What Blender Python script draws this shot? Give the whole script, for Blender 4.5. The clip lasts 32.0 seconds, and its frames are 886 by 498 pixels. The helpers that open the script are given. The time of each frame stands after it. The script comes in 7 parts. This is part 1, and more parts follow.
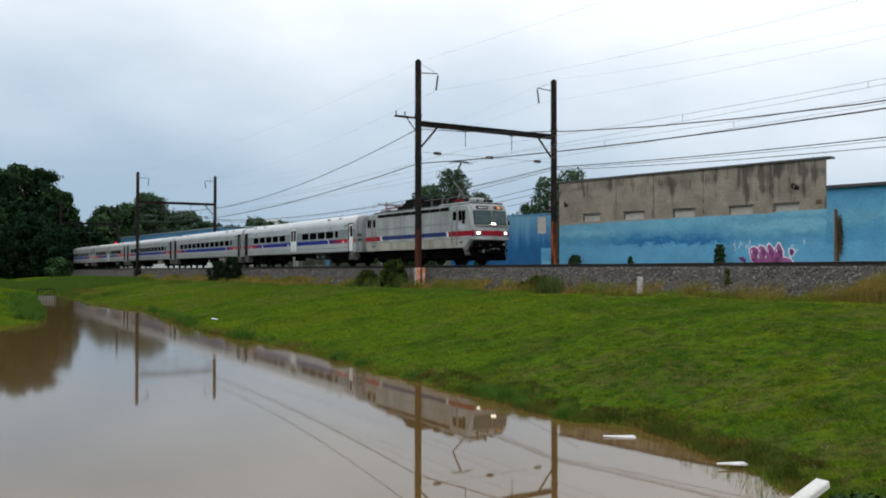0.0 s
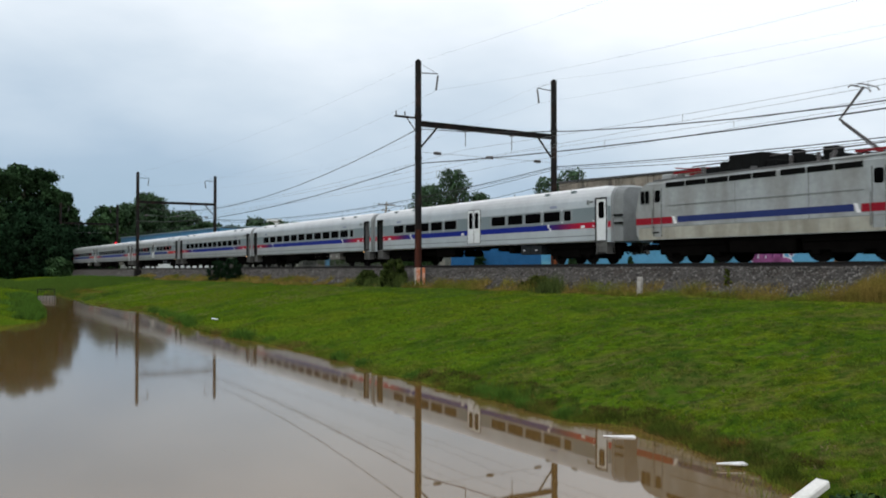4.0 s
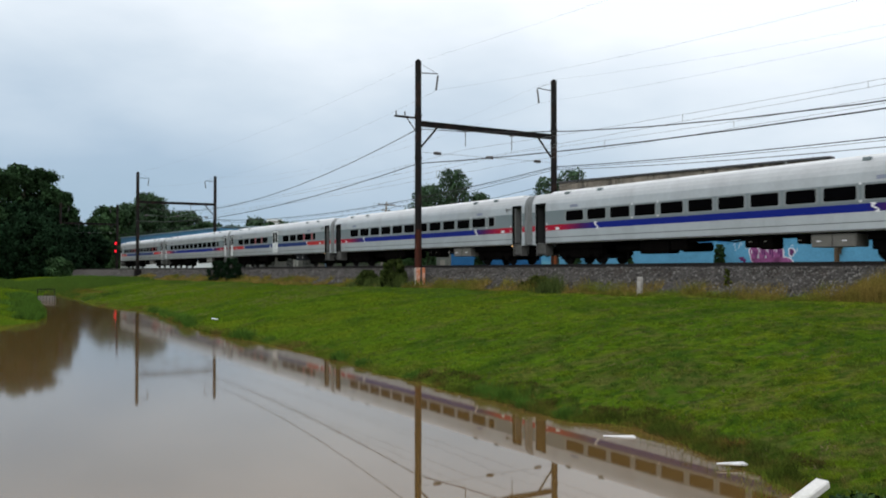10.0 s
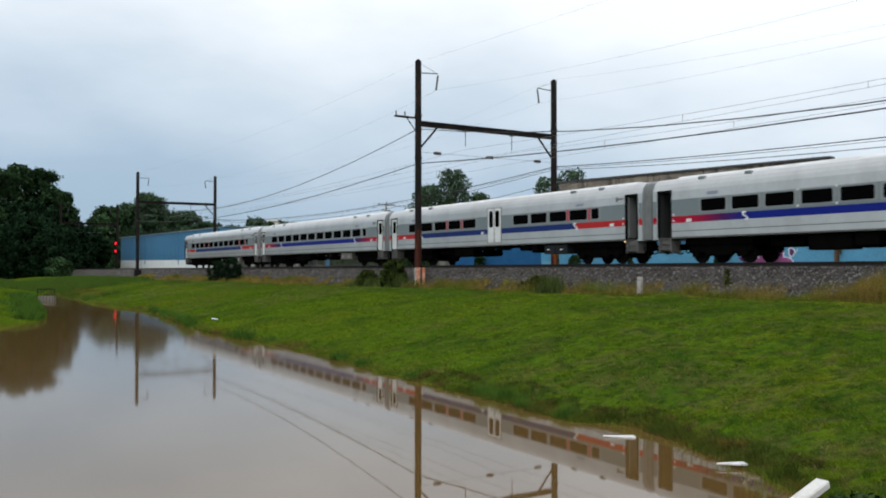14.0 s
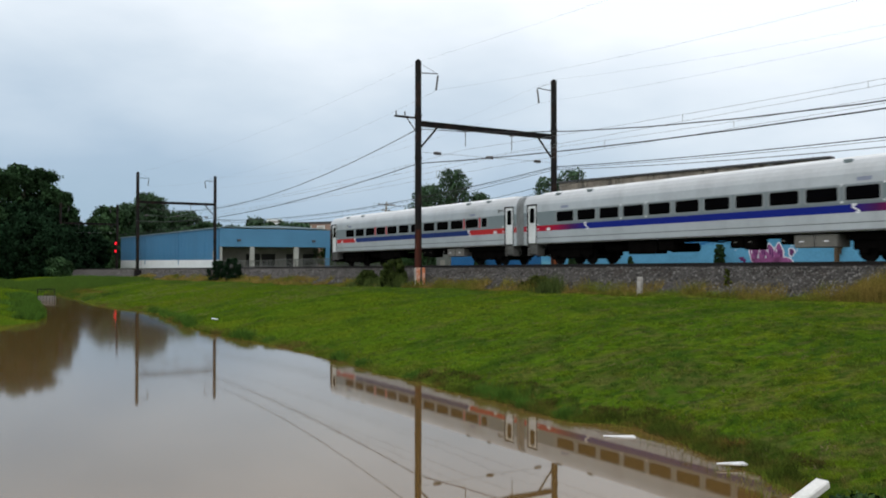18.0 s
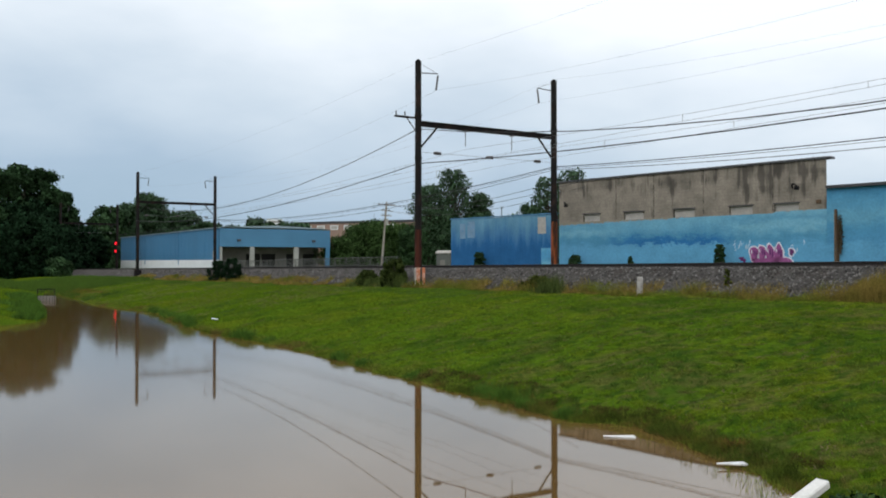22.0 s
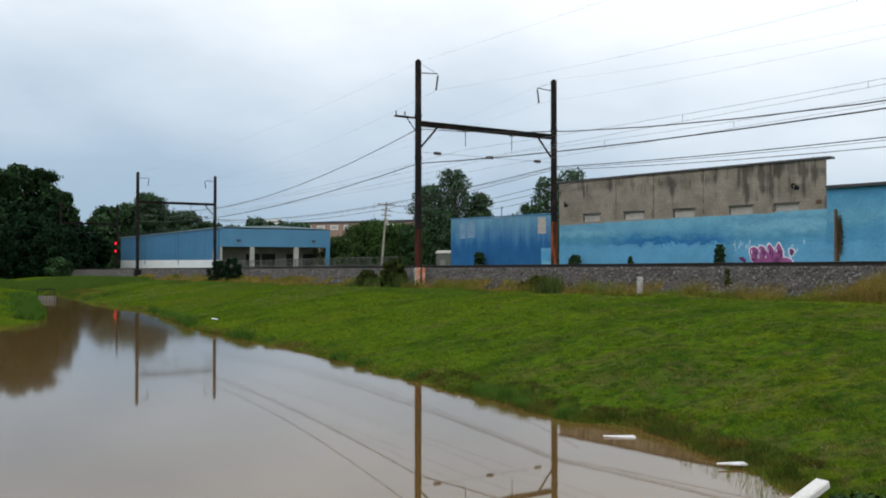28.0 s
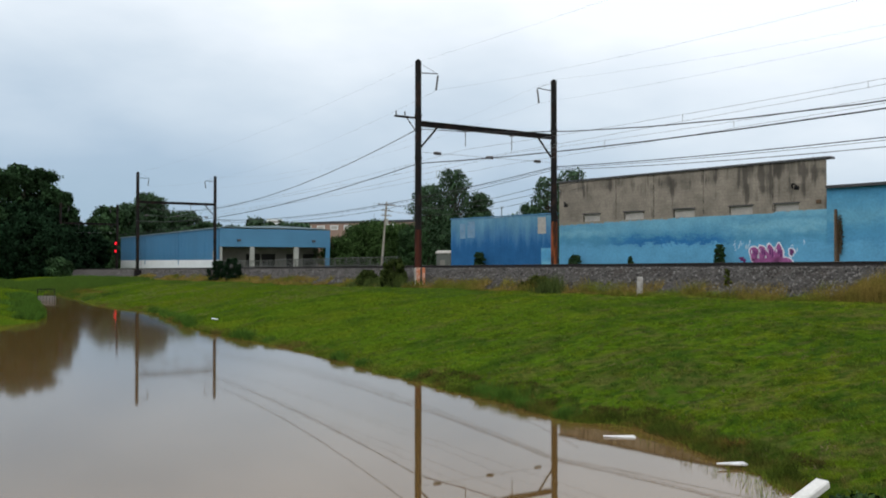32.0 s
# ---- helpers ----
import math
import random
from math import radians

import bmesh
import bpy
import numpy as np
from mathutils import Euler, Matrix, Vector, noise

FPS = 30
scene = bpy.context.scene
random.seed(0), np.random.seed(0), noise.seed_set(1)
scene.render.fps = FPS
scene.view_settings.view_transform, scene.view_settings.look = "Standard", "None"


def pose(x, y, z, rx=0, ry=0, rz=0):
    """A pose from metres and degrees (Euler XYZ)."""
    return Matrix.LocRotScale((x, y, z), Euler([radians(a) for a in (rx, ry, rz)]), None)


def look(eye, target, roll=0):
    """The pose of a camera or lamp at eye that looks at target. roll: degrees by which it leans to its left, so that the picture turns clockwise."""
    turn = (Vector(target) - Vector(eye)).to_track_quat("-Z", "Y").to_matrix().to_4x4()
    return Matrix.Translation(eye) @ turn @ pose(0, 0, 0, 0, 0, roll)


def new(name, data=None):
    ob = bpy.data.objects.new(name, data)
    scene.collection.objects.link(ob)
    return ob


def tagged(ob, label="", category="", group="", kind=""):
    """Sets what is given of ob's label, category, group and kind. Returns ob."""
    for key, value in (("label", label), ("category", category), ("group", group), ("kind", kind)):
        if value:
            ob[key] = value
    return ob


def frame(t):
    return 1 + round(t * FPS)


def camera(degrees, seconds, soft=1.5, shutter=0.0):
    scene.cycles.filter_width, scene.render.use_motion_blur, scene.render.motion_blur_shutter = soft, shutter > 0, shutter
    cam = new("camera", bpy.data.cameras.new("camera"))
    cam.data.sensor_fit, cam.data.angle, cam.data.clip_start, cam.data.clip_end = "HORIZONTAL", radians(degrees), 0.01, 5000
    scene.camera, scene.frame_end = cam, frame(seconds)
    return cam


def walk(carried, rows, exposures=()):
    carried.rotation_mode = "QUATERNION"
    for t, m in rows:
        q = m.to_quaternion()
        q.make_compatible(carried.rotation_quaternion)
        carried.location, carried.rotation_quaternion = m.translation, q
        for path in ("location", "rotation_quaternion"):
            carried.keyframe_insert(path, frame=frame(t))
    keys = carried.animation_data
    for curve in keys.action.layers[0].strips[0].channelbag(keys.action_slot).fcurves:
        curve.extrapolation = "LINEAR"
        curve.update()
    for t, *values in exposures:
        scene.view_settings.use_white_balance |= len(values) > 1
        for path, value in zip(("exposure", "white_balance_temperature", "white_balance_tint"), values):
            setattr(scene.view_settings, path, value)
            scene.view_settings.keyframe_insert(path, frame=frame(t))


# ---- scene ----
# Axes: x along the railway (the train runs towards +x), y away from the camera, z up; z = 0 is the water of the pond.
TURN = 32.75          # degrees between the view and the railway
EYE = 3.68
cam = camera(54.3, 32.0, soft=1.9, shutter=0.3)
cam_pose = look((0, 0, EYE), (-100 * math.cos(radians(TURN)), 100 * math.sin(radians(TURN)), EYE + 1.5))
walk(cam, [(0, cam_pose), (32, cam_pose)], exposures=[(0, 0.0), (32, 0.0)])

# ---- sky and sun: an even, bright overcast, thinner overhead and to the north ----
world = bpy.data.worlds.new("overcast_sky")
scene.world = world
world.use_nodes = True
wn, wl = world.node_tree.nodes, world.node_tree.links
wn.clear()
w_out, w_bg = wn.new("ShaderNodeOutputWorld"), wn.new("ShaderNodeBackground")
w_sky = wn.new("ShaderNodeTexSky")
w_sky.sky_type, w_sky.sun_disc = "NISHITA", False
w_sky.sun_elevation, w_sky.sun_rotation = radians(48), radians(35)
w_gain = wn.new("ShaderNodeVectorMath")
w_gain.operation = "SCALE"
w_gain.inputs[3].default_value = 0.10
wl.new(w_sky.outputs[0], w_gain.inputs[0])
w_geo, w_sep = wn.new("ShaderNodeTexCoord"), wn.new("ShaderNodeSeparateXYZ")
wl.new(w_geo.outputs["Generated"], w_sep.inputs[0])
# the cloud deck: grey-blue low down, near white higher up
w_ramp = wn.new("ShaderNodeValToRGB")
els = w_ramp.color_ramp.elements
els[0].position, els[0].color = 0.0, (0.415, 0.57, 0.725, 1)
els[1].position, els[1].color = 0.55, (1.25, 1.29, 1.33, 1)
for at, c in ((0.06, (0.475, 0.62, 0.78, 1)), (0.16, (0.75, 0.865, 0.98, 1)), (0.28, (1.14, 1.20, 1.26, 1))):
    el = els.new(at)
    el.color = c
w_side = wn.new("ShaderNodeMath")            # the deck is thinner towards +x
w_side.operation = "MULTIPLY_ADD"
w_side.inputs[1].default_value, w_side.inputs[2].default_value = 0.20, 0.155
wl.new(w_sep.outputs[0], w_side.inputs[0])
w_noise = wn.new("ShaderNodeTexNoise")
w_noise.inputs["Scale"].default_value, w_noise.inputs["Detail"].default_value = 3.2, 5
w_stretch = wn.new("ShaderNodeMapping")
w_stretch.inputs["Scale"].default_value = (1, 1, 2.6)
wl.new(w_geo.outputs["Generated"], w_stretch.inputs[0])
wl.new(w_stretch.outputs[0], w_noise.inputs["Vector"])
w_cloud = wn.new("ShaderNodeMath")
w_cloud.operation = "MULTIPLY_ADD"
w_cloud.inputs[1].default_value, w_cloud.inputs[2].default_value = 0.22, -0.11
wl.new(w_noise.outputs["Fac"], w_cloud.inputs[0])
w_sum, w_sum2 = wn.new("ShaderNodeMath"), wn.new("ShaderNodeMath")
wl.new(w_sep.outputs[2], w_sum.inputs[0])
wl.new(w_side.outputs[0], w_sum.inputs[1])
wl.new(w_sum.outputs[0], w_sum2.inputs[0])
wl.new(w_cloud.outputs[0], w_sum2.inputs[1])
wl.new(w_sum2.outputs[0], w_ramp.inputs[0])
w_mix = wn.new("ShaderNodeMix")
w_mix.data_type = "RGBA"
w_mix.inputs[0].default_value = 0.92
wl.new(w_gain.outputs[0], w_mix.inputs[6])
wl.new(w_ramp.outputs[0], w_mix.inputs[7])
wl.new(w_mix.outputs[2], w_bg.inputs[0])
w_bg.inputs[1].default_value = 0.92
wl.new(w_bg.outputs[0], w_out.inputs[0])

sun = new("sun", bpy.data.lights.new("sun", "SUN"))
sun.data.energy, sun.data.angle, sun.data.color = 0.6, radians(25), (1.0, 0.97, 0.92)
sun.matrix_world = look((30, -60, 80), (-20, 20, 0))


# ---- materials ----
def mat(name, colour, rough=0.7, metal=0.0, spec=0.5, vary=0.25, scale=2.0, fine=25.0, bump=0.0, bump_scale=60.0,
        second=None, second_at=0.55, second_soft=0.12, second_scale=0.8, streak=None, rand=0.0, emit=0.0, island=0.0):
    """Colour with variation at two scales, an optional second colour in patches, relief and gloss."""
    m = bpy.data.materials.new(name)
    m.use_nodes = True
    n, l = m.node_tree.nodes, m.node_tree.links
    b = n["Principled BSDF"]
    tc = n.new("ShaderNodeTexCoord")
    vec = tc.outputs["Object"]
    if streak:
        mp = n.new("ShaderNodeMapping")
        mp.inputs["Scale"].default_value = streak
        l.new(vec, mp.inputs[0])
        svec = mp.outputs[0]
    else:
        svec = vec

    def tex(sc, det, v=vec):
        t = n.new("ShaderNodeTexNoise")
        t.inputs["Scale"].default_value, t.inputs["Detail"].default_value = sc, det
        l.new(v, t.inputs["Vector"])
        return t.outputs["Fac"]

    col = n.new("ShaderNodeRGB")
    col.outputs[0].default_value = (*colour, 1)
    out = col.outputs[0]
    if second:
        r = n.new("ShaderNodeMapRange")
        r.inputs[1].default_value, r.inputs[2].default_value = second_at - second_soft, second_at + second_soft
        l.new(tex(second_scale, 6, svec), r.inputs[0])
        mx = n.new("ShaderNodeMix")
        mx.data_type = "RGBA"
        l.new(r.outputs[0], mx.inputs[0])
        l.new(out, mx.inputs[6])
        mx.inputs[7].default_value = (*second, 1)
        out = mx.outputs[2]
    # value variation: coarse + fine (+ a share for each object or island)
    add = n.new("ShaderNodeMath")
    l.new(tex(scale, 4, svec), add.inputs[0])
    l.new(tex(fine, 3), add.inputs[1])
    rng = n.new("ShaderNodeMapRange")
    rng.inputs[1].default_value, rng.inputs[2].default_value = 0.65, 1.35
    rng.inputs[3].default_value, rng.inputs[4].default_value = 1 - vary, 1 + vary
    l.new(add.outputs[0], rng.inputs[0])
    val = rng.outputs[0]
    for amount, node, socket in ((rand, "ShaderNodeObjectInfo", "Random"), (island, "ShaderNodeNewGeometry", "Random Per Island")):
        if amount:
            oi = n.new(node)
            rr = n.new("ShaderNodeMapRange")
            rr.inputs[3].default_value, rr.inputs[4].default_value = 1 - amount, 1 + amount
            l.new(oi.outputs[socket], rr.inputs[0])
            mu = n.new("ShaderNodeMath")
            mu.operation = "MULTIPLY"
            l.new(val, mu.inputs[0])
            l.new(rr.outputs[0], mu.inputs[1])
            val = mu.outputs[0]
    sc = n.new("ShaderNodeVectorMath")
    sc.operation = "SCALE"
    l.new(out, sc.inputs[0])
    l.new(val, sc.inputs[3])
    l.new(sc.outputs[0], b.inputs["Base Color"])
    b.inputs["Roughness"].default_value, b.inputs["Metallic"].default_value = rough, metal
    b.inputs["Specular IOR Level"].default_value = spec
    if bump:
        bp = n.new("ShaderNodeBump")
        bp.inputs["Strength"].default_value, bp.inputs["Distance"].default_value = bump, 0.02
        l.new(tex(bump_scale, 4), bp.inputs["Height"])
        l.new(bp.outputs[0], b.inputs["Normal"])
    if emit:
        b.inputs["Emission Color"].default_value = (*colour, 1)
        b.inputs["Emission Strength"].default_value = emit
    return m


M = {}


def grass_mat(name, base, yellow, dark, brown, bump=0.0, island=0.0):
    """Turf, mown in swaths that climb the bank askew: sour green towards -x, with dark and with tired brown-grey patches towards +x."""
    m = mat(name, base, 0.95, spec=0.0, vary=0.34, scale=4.5, fine=12, bump=bump, bump_scale=25, island=island)
    n, l = m.node_tree.nodes, m.node_tree.links
    sock = n["Principled BSDF"].inputs["Base Color"]
    rgb = [q for q in n if q.bl_idname == "ShaderNodeRGB"][0]
    value = sock.links[0].from_node
    tc, sx, turn = n.new("ShaderNodeTexCoord"), n.new("ShaderNodeSeparateXYZ"), n.new("ShaderNodeMapping")
    l.new(tc.outputs["Object"], sx.inputs[0])
    turn.inputs["Rotation"].default_value = (0, 0, radians(-62))
    l.new(tc.outputs["Object"], turn.inputs[0])
    colour = rgb.outputs[0]
    # other colour, scale, stretch (along the swath, across it), from, to, most, change along x
    for other, scale, stretch, lo, hi, most, tilt in ((yellow, 0.28, (0.6, 1.0, 1), 0.44, 0.68, 0.62, -0.0003), (dark, 0.45, (0.8, 1.0, 1), 0.46, 0.66, 0.66, 0.0008),
                                                      (brown, 0.60, (0.8, 1.0, 1), 0.53, 0.70, 0.62, 0.0022), (yellow, 1.6, (0.8, 1.0, 1), 0.50, 0.66, 0.35, 0.0),
                                                      (dark, 2.6, (0.9, 1.0, 1), 0.53, 0.64, 0.75, 0.0030), (brown, 2.6, (0.8, 1.0, 1), 0.54, 0.68, 0.60, 0.0024)):
        mp, tx, rg, mx, ad = (n.new("ShaderNode" + k) for k in ("Mapping", "TexNoise", "MapRange", "Mix", "Math"))
        mp.inputs["Scale"].default_value = stretch
        mp.inputs["Location"].default_value = (scale * 7, scale * 3, 0)
        tx.inputs["Scale"].default_value, tx.inputs["Detail"].default_value, tx.inputs["Roughness"].default_value = scale, 5, 0.6
        rg.interpolation_type = "SMOOTHSTEP"
        rg.inputs[1].default_value, rg.inputs[2].default_value, rg.inputs[4].default_value = lo, hi, most
        ad.operation = "MULTIPLY_ADD"
        ad.inputs[1].default_value = tilt
        mx.data_type = "RGBA"
        mx.inputs[7].default_value = (*other, 1)
        l.new(turn.outputs[0], mp.inputs[0])
        l.new(mp.outputs[0], tx.inputs["Vector"])
        l.new(sx.outputs[0], ad.inputs[0])
        shift = n.new("ShaderNodeMath")
        shift.inputs[1].default_value = 25 * tilt
        l.new(tx.outputs["Fac"], shift.inputs[0])
        l.new(shift.outputs[0], ad.inputs[2])
        l.new(ad.outputs[0], rg.inputs[0])
        l.new(rg.outputs[0], mx.inputs[0])
        l.new(colour, mx.inputs[6])
        colour = mx.outputs[2]
    l.new(colour, value.inputs[0])
    return m


M["grass_ground"] = grass_mat("grass_ground", (0.0570, 0.1030, 0.0075), (0.0920, 0.1140, 0.0095), (0.0240, 0.0540, 0.0080), (0.0826, 0.0780, 0.0250), bump=0.2)
M["grass_blade"] = grass_mat("grass_blade", (0.0670, 0.1200, 0.0075), (0.1090, 0.1340, 0.0095), (0.0280, 0.0660, 0.0080), (0.0990, 0.0920, 0.0290), island=0.28)
M["edge_blade"] = mat("edge_blade", (0.136, 0.168, 0.013), 0.9, spec=0.02, vary=0.3, scale=0.7, fine=3, island=0.2,
                      second=(0.070, 0.115, 0.014), second_at=0.54, second_soft=0.1, second_scale=0.4)
M["tuft_blade"] = mat("tuft_blade", (0.044, 0.082, 0.012), 0.9, spec=0.02, vary=0.3, scale=1.0, fine=3, island=0.3)
M["clump_blade"] = mat("clump_blade", (0.048, 0.100, 0.014), 0.9, spec=0.02, vary=0.3, scale=1.0, fine=3, island=0.45)
M["clover_blade"] = mat("clover_blade", (0.064, 0.118, 0.009), 0.9, spec=0.02, vary=0.3, scale=1.0, fine=3, island=0.35)
M["dead_blade"] = mat("dead_blade", (0.105, 0.088, 0.040), 0.95, spec=0.0, vary=0.3, scale=1.0, fine=3, island=0.4)
M["sodden_blade"] = mat("sodden_blade", (0.052, 0.046, 0.011), 0.9, spec=0.02, vary=0.4, scale=1.5, fine=3, island=0.5,
                        second=(0.030, 0.052, 0.008), second_at=0.5, second_soft=0.1, second_scale=1.2)
M["dull_blade"] = mat("dull_blade", (0.096, 0.108, 0.030), 0.95, spec=0.0, vary=0.35, scale=1.0, fine=3, island=0.4)
M["reed_blade"] = mat("reed_blade", (0.092, 0.128, 0.015), 0.9, spec=0.02, vary=0.35, scale=1.0, fine=3, island=0.6,
                      second=(0.092, 0.072, 0.020), second_at=0.55, second_soft=0.08, second_scale=0.5)
M["wilted_blade"] = mat("wilted_blade", (0.110, 0.074, 0.018), 0.9, spec=0.02, vary=0.4, scale=1, fine=3, island=0.6,
                        second=(0.044, 0.064, 0.009), second_at=0.46, second_soft=0.08, second_scale=0.8)
M["dry_blade"] = mat("dry_blade", (0.168, 0.124, 0.031), 0.9, spec=0.02, vary=0.35, scale=1, fine=3, island=0.5,
                     second=(0.090, 0.105, 0.014), second_at=0.53, second_soft=0.08, second_scale=0.6)
M["verge_blade"] = mat("verge_blade", (0.110, 0.088, 0.016), 0.9, spec=0.02, vary=0.3, scale=1, fine=3, island=0.3,
                       second=(0.048, 0.062, 0.010), second_at=0.54, second_soft=0.08, second_scale=0.5)
M["ballast"] = mat("ballast", (0.054, 0.050, 0.046), 0.95, spec=0.2, vary=0.5, scale=1.3, fine=14, bump=1.0, bump_scale=18,
                   second=(0.042, 0.035, 0.03), second_at=0.55, second_soft=0.1, second_scale=0.7)
M["stone"] = mat("stone", (0.108, 0.104, 0.099), 0.9, spec=0.2, vary=0.3, island=0.85)
M["rail"] = mat("rail", (0.012, 0.009, 0.008), 0.75, metal=0.2, vary=0.3, scale=3)
M["rail_top"] = mat("rail_top", (0.14, 0.135, 0.13), 0.5, metal=1.0, vary=0.2, scale=4)
M["tie"] = mat("tie", (0.06, 0.05, 0.042), 0.95, vary=0.35, scale=4, island=0.3)
M["steel_black"] = mat("steel_black", (0.009, 0.008, 0.008), 0.8, spec=0.2, vary=0.4, scale=1.5, second=(0.028, 0.015, 0.011), second_at=0.6, second_scale=1.2)
M["steel_rust"] = mat("steel_rust", (0.062, 0.017, 0.010), 0.85, spec=0.2, vary=0.45, scale=2, second=(0.020, 0.010, 0.008), second_at=0.54, second_scale=1.5, streak=(3, 3, 0.4))
M["steel_orange"] = mat("steel_orange", (0.27, 0.075, 0.025), 0.85, spec=0.2, vary=0.45, scale=2, second=(0.05, 0.020, 0.012), second_at=0.50, second_soft=0.06, second_scale=2.2, streak=(3, 3, 0.25))
M["orange_paint"] = mat("orange_paint", (0.52, 0.16, 0.06), 0.7, vary=0.3, scale=6, second=(0.6, 0.55, 0.5), second_at=0.6, second_scale=5)
M["wire"] = mat("wire", (0.02, 0.02, 0.022), 0.6, metal=0.3, vary=0.1)
M["wire_thin"] = mat("wire_thin", (0.17, 0.19, 0.20), 0.5, metal=0.3, vary=0.1)
M["insulator"] = mat("insulator", (0.05, 0.045, 0.045), 0.35, vary=0.2, scale=8)
M["wood_pole"] = mat("wood_pole", (0.27, 0.245, 0.215), 0.9, vary=0.25, scale=3, streak=(6, 6, 0.4))
M["leaf"] = mat("leaf", (0.040, 0.080, 0.033), 0.8, spec=0.04, vary=0.35, scale=0.25, fine=1.2, island=0.5)
M["leaf_bush"] = mat("leaf_bush", (0.050, 0.072, 0.018), 0.85, spec=0.03, vary=0.45, scale=1.5, fine=8, island=0.55)
# paler, bluer leaf: the haze of distance is put into the colour
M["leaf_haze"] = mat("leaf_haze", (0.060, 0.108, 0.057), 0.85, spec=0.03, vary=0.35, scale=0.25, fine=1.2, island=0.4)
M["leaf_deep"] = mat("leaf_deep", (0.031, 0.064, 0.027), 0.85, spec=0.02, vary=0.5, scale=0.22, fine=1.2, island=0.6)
# darker leaf; on the low pond trees it stands for crown shade
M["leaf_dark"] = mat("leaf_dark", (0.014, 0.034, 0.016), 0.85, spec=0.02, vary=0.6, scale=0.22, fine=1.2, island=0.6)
M["leaf_light"] = mat("leaf_light", (0.056, 0.104, 0.032), 0.8, spec=0.04, vary=0.35, scale=0.3, fine=1.2, island=0.5)
M["bark"] = mat("bark", (0.055, 0.045, 0.035), 0.95, vary=0.35, scale=3, bump=0.6, streak=(4, 4, 0.6))
M["concrete_white"] = mat("concrete_white", (0.70, 0.69, 0.66), 0.85, vary=0.12, scale=2, bump=0.3, second=(0.45, 0.44, 0.40), second_at=0.66, second_scale=4)
M["weed_leaf"] = mat("weed_leaf", (0.072, 0.090, 0.020), 0.9, spec=0.02, vary=0.3, scale=1, island=0.4)
M["fence_steel"] = mat("fence_steel", (0.09, 0.095, 0.09), 0.7, vary=0.2)
M["old_white"] = mat("old_white", (0.40, 0.385, 0.36), 0.9, vary=0.2, scale=4, second=(0.25, 0.22, 0.19), second_at=0.6, second_scale=5)
M["concrete_grey"] = mat("concrete_grey", (0.36, 0.36, 0.34), 0.9, vary=0.2, scale=2, bump=0.3)
M["board"] = mat("board", (0.72, 0.72, 0.73), 0.7, vary=0.12, scale=4)


# ---- building helpers ----
def part(name, bm, material, parent=None, label="", smooth=False):
    """Links a bmesh as one mesh object, under a thing where one is given."""
    me = bpy.data.meshes.new(name)
    bm.normal_update()
    bm.to_mesh(me)
    bm.free()
    for one in (material if isinstance(material, (list, tuple)) else [material]):
        me.materials.append(M[one] if isinstance(one, str) else one)
    if smooth:
        me.polygons.foreach_set("use_smooth", [True] * len(me.polygons))
    ob = new(name, me)
    if parent is not None:
        ob.parent = parent
    if label:
        ob["label"] = label
    return ob


def share(name, me, m, parent, label=""):
    """One more object on a mesh that is already there."""
    ob = new(name, me)
    ob.matrix_basis = m
    ob.parent = parent
    if label:
        ob["label"] = label
    return ob


def box(bm, x0, x1, y0, y1, z0, z1, bevel=0.0, mi=0):
    r = bmesh.ops.create_cube(bm, size=1)
    bmesh.ops.scale(bm, vec=(x1 - x0, y1 - y0, z1 - z0), verts=r["verts"])
    bmesh.ops.translate(bm, vec=((x0 + x1) / 2, (y0 + y1) / 2, (z0 + z1) / 2), verts=r["verts"])
    faces = {f for v in r["verts"] for f in v.link_faces}
    for f in faces:
        f.material_index = mi
    if bevel:
        edges = {e for v in r["verts"] for e in v.link_edges}
        bmesh.ops.bevel(bm, geom=list(edges), offset=bevel, segments=1, affect="EDGES")
    return bm


def cyl(bm, p0, p1, r0, r1=None, n=8, mi=0, caps=True):
    p0, p1 = Vector(p0), Vector(p1)
    r1 = r0 if r1 is None else r1
    d = (p1 - p0).normalized()
    a = d.orthogonal().normalized()
    b = d.cross(a)
    rings = []
    for p, r in ((p0, r0), (p1, r1)):
        rings.append([bm.verts.new(p + (a * math.cos(k * math.tau / n) + b * math.sin(k * math.tau / n)) * r) for k in range(n)])
    for k in range(n):
        f = bm.faces.new((rings[0][k], rings[0][(k + 1) % n], rings[1][(k + 1) % n], rings[1][k]))
        f.material_index = mi
    if caps:
        bm.faces.new(rings[0][::-1]).material_index = mi
        bm.faces.new(rings[1]).material_index = mi
    return bm


def tube(bm, pts, r, n=5):
    pts = [Vector(p) for p in pts]
    rings = []
    for i, p in enumerate(pts):
        d = (pts[min(i + 1, len(pts) - 1)] - pts[max(i - 1, 0)]).normalized()
        up = Vector((0, 0, 1)) if abs(d.z) < 0.9 else Vector((1, 0, 0))
        a = d.cross(up).normalized()
        b = d.cross(a)
        rings.append([bm.verts.new(p + (a * math.cos(k * math.tau / n) + b * math.sin(k * math.tau / n)) * r) for k in range(n)])
    for r0, r1 in zip(rings, rings[1:]):
        for k in range(n):
            bm.faces.new((r0[k], r0[(k + 1) % n], r1[(k + 1) % n], r1[k]))
    bm.faces.new(rings[0][::-1])
    bm.faces.new(rings[-1])
    return bm


